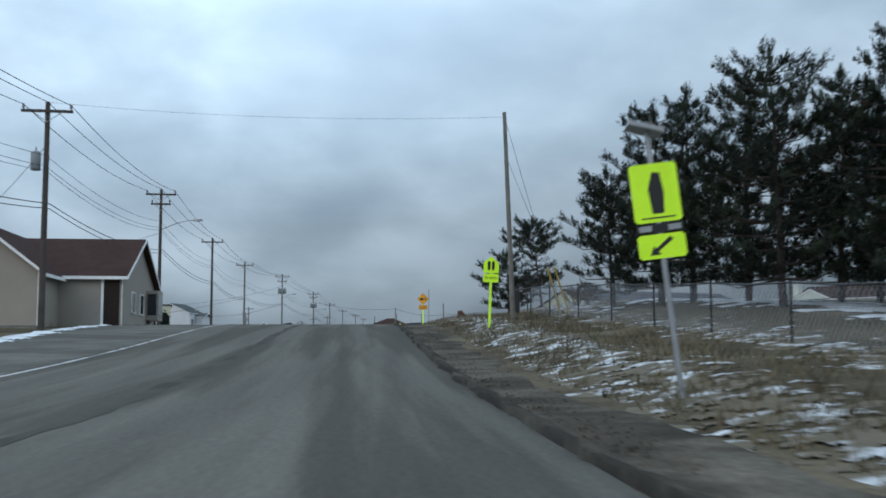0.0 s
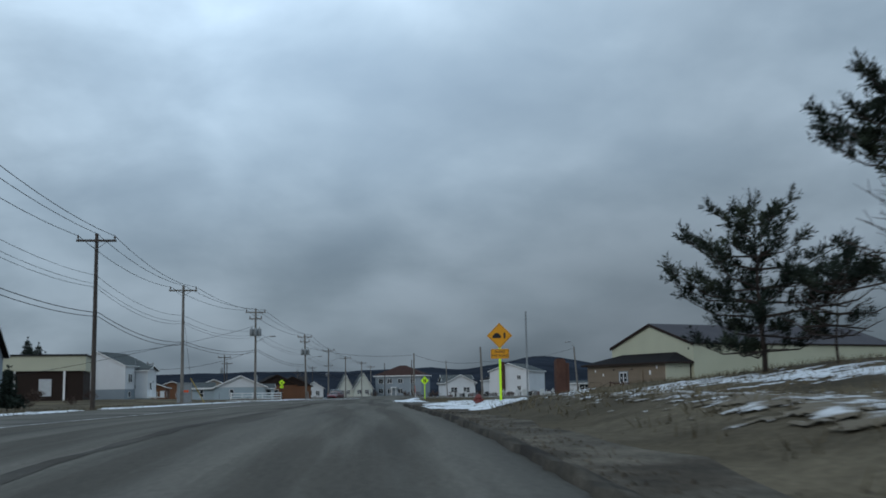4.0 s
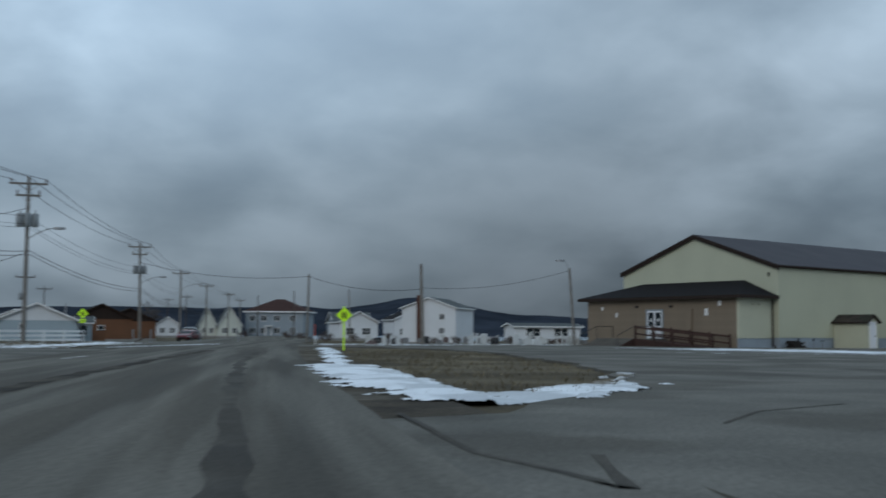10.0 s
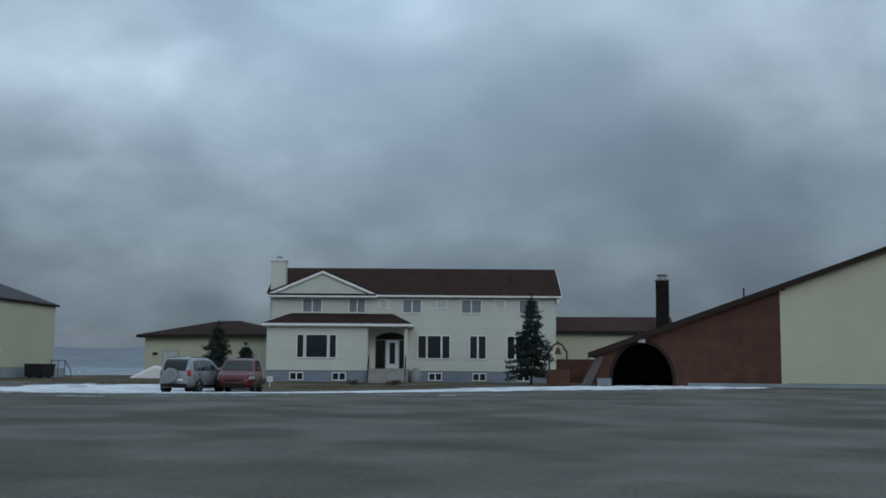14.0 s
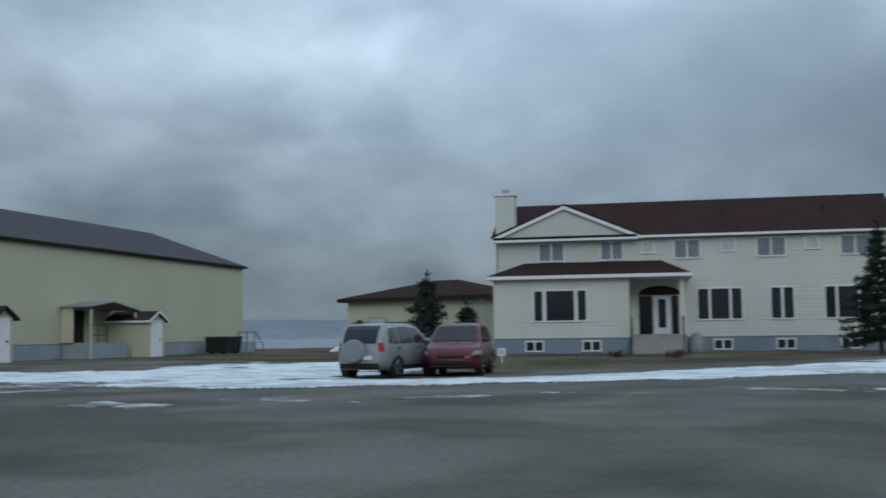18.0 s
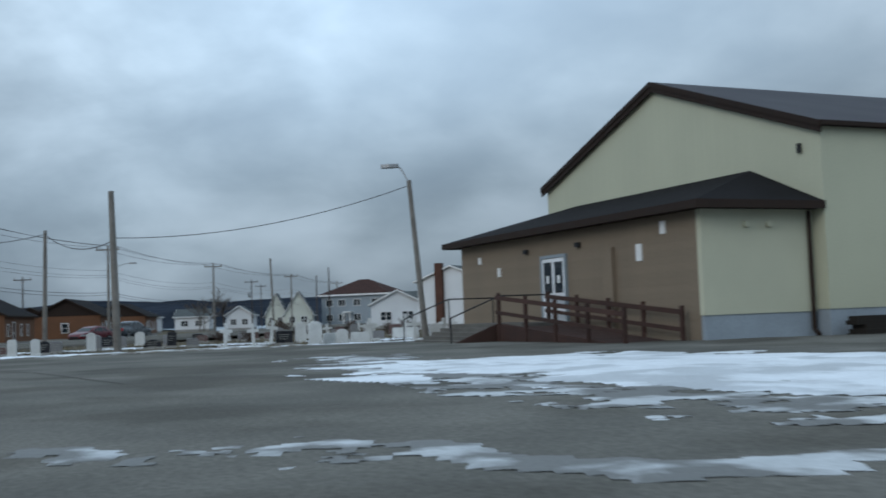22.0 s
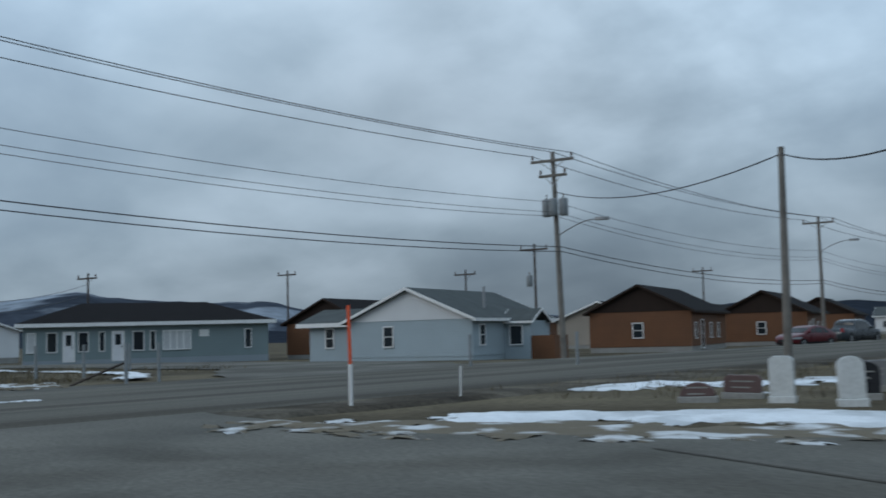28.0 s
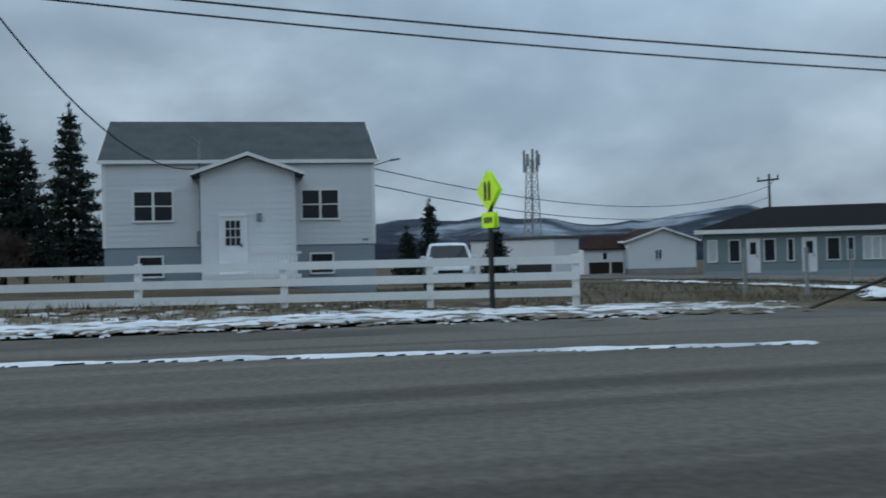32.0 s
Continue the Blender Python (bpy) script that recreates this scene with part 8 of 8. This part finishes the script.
    bpart("lower_intake", CAR_PLASTIC, body, [(hl - 0.12, hl + 0.02, -hw * 0.58, hw * 0.58, 0.42, 0.52)], bevel=0.02)
    bpart("front_skirt", CAR_PLASTIC, body, [(hl - 0.3, hl + 0.0, -hw * 0.7, hw * 0.7, 0.3, 0.4)], bevel=0.03)
    bpart("rear_skirt", CAR_PLASTIC, body, [(-hl - 0.02, -hl + 0.3, -hw * 0.72, hw * 0.72, 0.33, 0.5)], bevel=0.03)
    bpart("rear_plate", TRIM_WHITE, body, [(-hl - 0.03, -hl + 0.02, -0.45 if spare else -0.2, -0.1 if spare else 0.2, 0.6, 0.72)])
    if spare:
        for s in (-1, 1):
            bm = bmesh.new()
            tube(bm, (-1.6, s * 0.56, 1.73), (0.2, s * 0.56, 1.74), 0.02, n=6)
            part("roof_rail", bm, CAR_PLASTIC, body)
        bm = bmesh.new()
        tube(bm, (-hl - 0.2, 0.1, 0.86), (-hl + 0.02, 0.1, 0.86), 0.35, 0.36, 26)
        part("spare_wheel_cover", bm, paint, body, bevel=0.03)
    for x in axles:
        for s in (-1, 1):
            bm = bmesh.new()
            tube(bm, (x, s * (hw - 0.22), wr + 0.03), (x, s * (hw - 0.004), wr + 0.03), wr + 0.06, wr + 0.06, 22)
            part("wheel_arch", bm, CAR_PLASTIC, body)
            bm = bmesh.new()
            tube(bm, (x, s * (hw - 0.2), wr), (x, s * (hw + 0.012), wr), wr, wr, 22)
            w = part("wheel", bm, TYRE, c, bevel=0.02)
            bm = bmesh.new()
            tube(bm, (x, s * (hw + 0.006), wr), (x, s * (hw + 0.02), wr), wr * 0.66, wr * 0.6, 20)
            part("rim", bm, RIM, w)
            # dark bars laid on the closed rim imitate shaded gaps between spokes
            for k in range(5):
                a = k * 1.2566 + 0.3
                bm = bmesh.new()
                tube(bm, (x + wr * 0.22 * math.cos(a), s * (hw + 0.021), wr + wr * 0.22 * math.sin(a)), (x + wr * 0.5 * math.cos(a), s * (hw + 0.021), wr + wr * 0.5 * math.sin(a)), 0.028, 0.045, 6)
                part("rim_gap", bm, TYRE, w)
    return c


def heading(x, y, z, deg):
    a = radians(deg)
    return turned(x, y, z, (math.sin(a), math.cos(a)))


car(heading(49.41, 157.59, lot_z(49.4, 157.6), 71), CAR_SILVER, "silver compact SUV with a covered spare wheel, parked", "suv", True)
car(heading(51.74, 156.63, lot_z(51.7, 156.6), 237), CAR_RED, "dark red compact SUV parked nose to tail in snow", "suv")
for x, y, z, a, p, k, lb in ((-30.6, 193.8, 0.2, 108, CAR_WHITE, "suv", "white car parked nose out behind the rail fence"), (-5.2, 246.0, 0.1, 200, CAR_RED, "saloon", "dark red car parked before the brown bungalow"),
                             (-5.6, 258.5, 0.1, 15, CAR_DARK, "pickup", "dark pickup parked beside a brown bungalow"),
                             (-18.5, 74.0, 0.35, 100, CAR_DARK, "saloon", "dark car parked beside a house")):
    car(heading(x, y, max(z, ground_z(x, y)), a), p, lb, k)

# ---- graveyard ----


def gravestone(x, y, w, h, mat, label, kind="round", turn=0.0, tilt=0.0):
    g = thing("gravestone", Matrix.Translation((x, y, ground_z(x, y))) @ Matrix.Rotation(radians(turn), 4, "Z") @ Matrix.Rotation(radians(tilt), 4, "Y"), label, "gravestone", "gravestones")
    bpart("plinth", CONCRETE if mat is not STONE_WHITE else STONE_WHITE, g, [(-w * 0.56, w * 0.56, -0.13, 0.13, -0.15, 0.1)], bevel=0.01)
    bm = bmesh.new()
    if kind == "round":
        pts = [(-w / 2, 0.1), (w / 2, 0.1)] + [(w / 2 * math.cos(math.pi * k / 8), h - w * 0.35 + w * 0.35 * math.sin(math.pi * k / 8)) for k in range(9)]
        slab(bm, [(a, -0.07, b) for a, b in pts], (0, 0.14, 0))
    elif kind == "cross":
        slab(bm, [(-0.06, -0.05, 0.1), (0.06, -0.05, 0.1), (0.06, -0.05, h * 0.62), (w / 2, -0.05, h * 0.62), (w / 2, -0.05, h * 0.75), (0.06, -0.05, h * 0.75), (0.06, -0.05, h), (-0.06, -0.05, h), (-0.06, -0.05, h * 0.75),
                  (-w / 2, -0.05, h * 0.75), (-w / 2, -0.05, h * 0.62), (-0.06, -0.05, h * 0.62)], (0, 0.1, 0))
    else:
        slab(bm, [(-w / 2, -0.09, 0.1), (w / 2, -0.09, 0.1), (w / 2, -0.09, h - 0.05), (w / 2 - 0.06, -0.09, h), (-w / 2 + 0.06, -0.09, h), (-w / 2, -0.09, h - 0.05)], (0, 0.18, 0))
    part("stone", bm, mat, g, bevel=0.008)
    if kind != "cross" and mat is not STONE_WHITE:
        for k in range(3):
            bpart("inscription", CONCRETE, g, [(-w * 0.3, w * 0.3 - 0.05 * k, -0.096 if kind == "block" else -0.074, -0.09 if kind == "block" else -0.07, h * 0.72 - k * 0.09, h * 0.72 - k * 0.09 + 0.02)])
    return g


rng = random.Random(9)
for x, y, w, h, mt, kd, lb in (
        (10.7, 189.5, 0.5, 0.3, STONE_RED, "round", "low red granite gravestone in the snow"), (11.0, 190.5, 0.55, 0.36, STONE_RED, "block", "low red-brown gravestone in the snow"),
        (11.85, 189.75, 0.33, 0.66, STONE_WHITE, "block", "plain white gravestone in the snow"), (12.9, 189.4, 0.34, 0.66, STONE_WHITE, "round", "plain white gravestone with a rounded top"),
        (12.75, 190.6, 0.4, 0.55, STONE_BLACK, "round", "black polished gravestone in the snow"), (12.4, 192.7, 0.45, 0.5, STONE_GREY, "block", "grey granite gravestone in the grass"),
        (13.2, 194.5, 0.38, 0.8, STONE_WHITE, "round", "white gravestone with a small top"), (12.5, 198.6, 0.6, 0.55, STONE_BLACK, "block", "black polished gravestone with pale lettering"),
        (15.9, 194.3, 0.75, 0.42, STONE_BLACK, "round", "broad dark granite gravestone"), (16.25, 195.9, 0.4, 0.7, STONE_BLACK, "block", "tall black gravestone on a plinth"), (17.3, 195.4, 0.5, 0.4, STONE_GREY, "block", "grey granite gravestone in the snow"),
        (19.6, 191.6, 0.5, 1.0, STONE_WHITE, "cross", "leaning white wooden grave cross"), (20.6, 192.3, 0.45, 0.95, STONE_WHITE, "cross", "thin white wooden grave cross"), (21.6, 193.6, 0.7, 0.6, STONE_BLACK, "block", "black gravestone before a white cross"),
        (23.1, 192.4, 0.55, 0.95, STONE_WHITE, "round", "tall white gravestone with a rounded top"), (23.6, 193.2, 0.6, 0.45, STONE_WHITE, "block", "low white box gravestone"), (24.1, 192.9, 0.5, 0.6, STONE_WHITE, "round", "white gravestone with an opening"),
        (24.9, 192.4, 0.75, 0.45, STONE_WHITE, "block", "low white box gravestone"), (25.1, 195.3, 0.6, 1.0, STONE_WHITE, "cross", "white painted wooden grave cross"), (27.1, 192.6, 0.7, 1.0, STONE_WHITE, "cross", "white painted wooden grave cross"),
        (27.9, 193.6, 0.5, 0.7, STONE_WHITE, "round", "white gravestone with a rounded top"), (28.3, 193.9, 0.4, 0.9, STONE_WHITE, "cross", "white painted wooden grave cross"), (29.0, 194.4, 0.45, 0.65, STONE_WHITE, "round", "white gravestone by the hall steps")):
    gravestone(x, y, w, h, mt, lb, kd, 18 + rng.uniform(-6, 6), rng.uniform(-6, 6) if kd == "cross" else rng.uniform(-2, 2))
kinds = [(STONE_GREY, "block", "grey granite gravestone on a low plinth"), (STONE_BLACK, "block", "black polished gravestone on a low plinth"), (STONE_WHITE, "cross", "white painted wooden grave cross"), (STONE_RED, "block", "red-brown granite gravestone on a plinth"), (STONE_WHITE, "round", "white gravestone with a rounded top"),
         (STONE_GREY, "round", "grey gravestone with a rounded top"), (STONE_WHITE, "cross", "white painted wooden grave cross"), (STONE_WHITE, "round", "white gravestone with a rounded top")]
n = 0
for row in range(7):
    for col in range(10):
        x = 11.5 + col * 2.3 + row * 0.7 + rng.uniform(-0.6, 0.6)
        y = 195.6 + row * 4.4 + col * 0.25 + rng.uniform(-0.8, 0.8)
        if rng.random() < 0.22 or x > 34 + row * 1.2 or math.hypot(x - 13.8, y - 233.7) < 1:
            continue
        mt, kd, lb = kinds[(row * 3 + col * 5 + rng.randrange(3)) % 8]
        hgt = {"block": rng.uniform(0.4, 0.65), "cross": rng.uniform(0.75, 1.05), "round": rng.uniform(0.5, 0.85)}[kd]
        gravestone(x, y, {"block": 0.6, "cross": 0.55, "round": 0.4}[kd] * rng.uniform(0.85, 1.2), hgt, mt, lb, kd, 15 + rng.uniform(-8, 8), rng.uniform(-3, 3) if kd != "cross" else rng.uniform(-7, 7))
gravestone(21.6, 198.0, 0.5, 0.95, STONE_WHITE, "large white gravestone with a rounded top", "round", 12)
bx = thing("white_tomb", Matrix.Translation((26.3, 199.5, ground_z(26.3, 199.5))), "white painted box tomb with a cross on it", "tomb")
bpart("chest", STONE_WHITE, bx, [(-0.6, 0.6, -0.35, 0.35, -0.1, 0.5)], bevel=0.02)
bm = bmesh.new()
box(bm, -0.05, 0.05, -0.04, 0.04, 0.5, 1.15)
box(bm, -0.26, 0.26, -0.04, 0.04, 0.84, 0.94)
part("cross", bm, STONE_WHITE, bx)
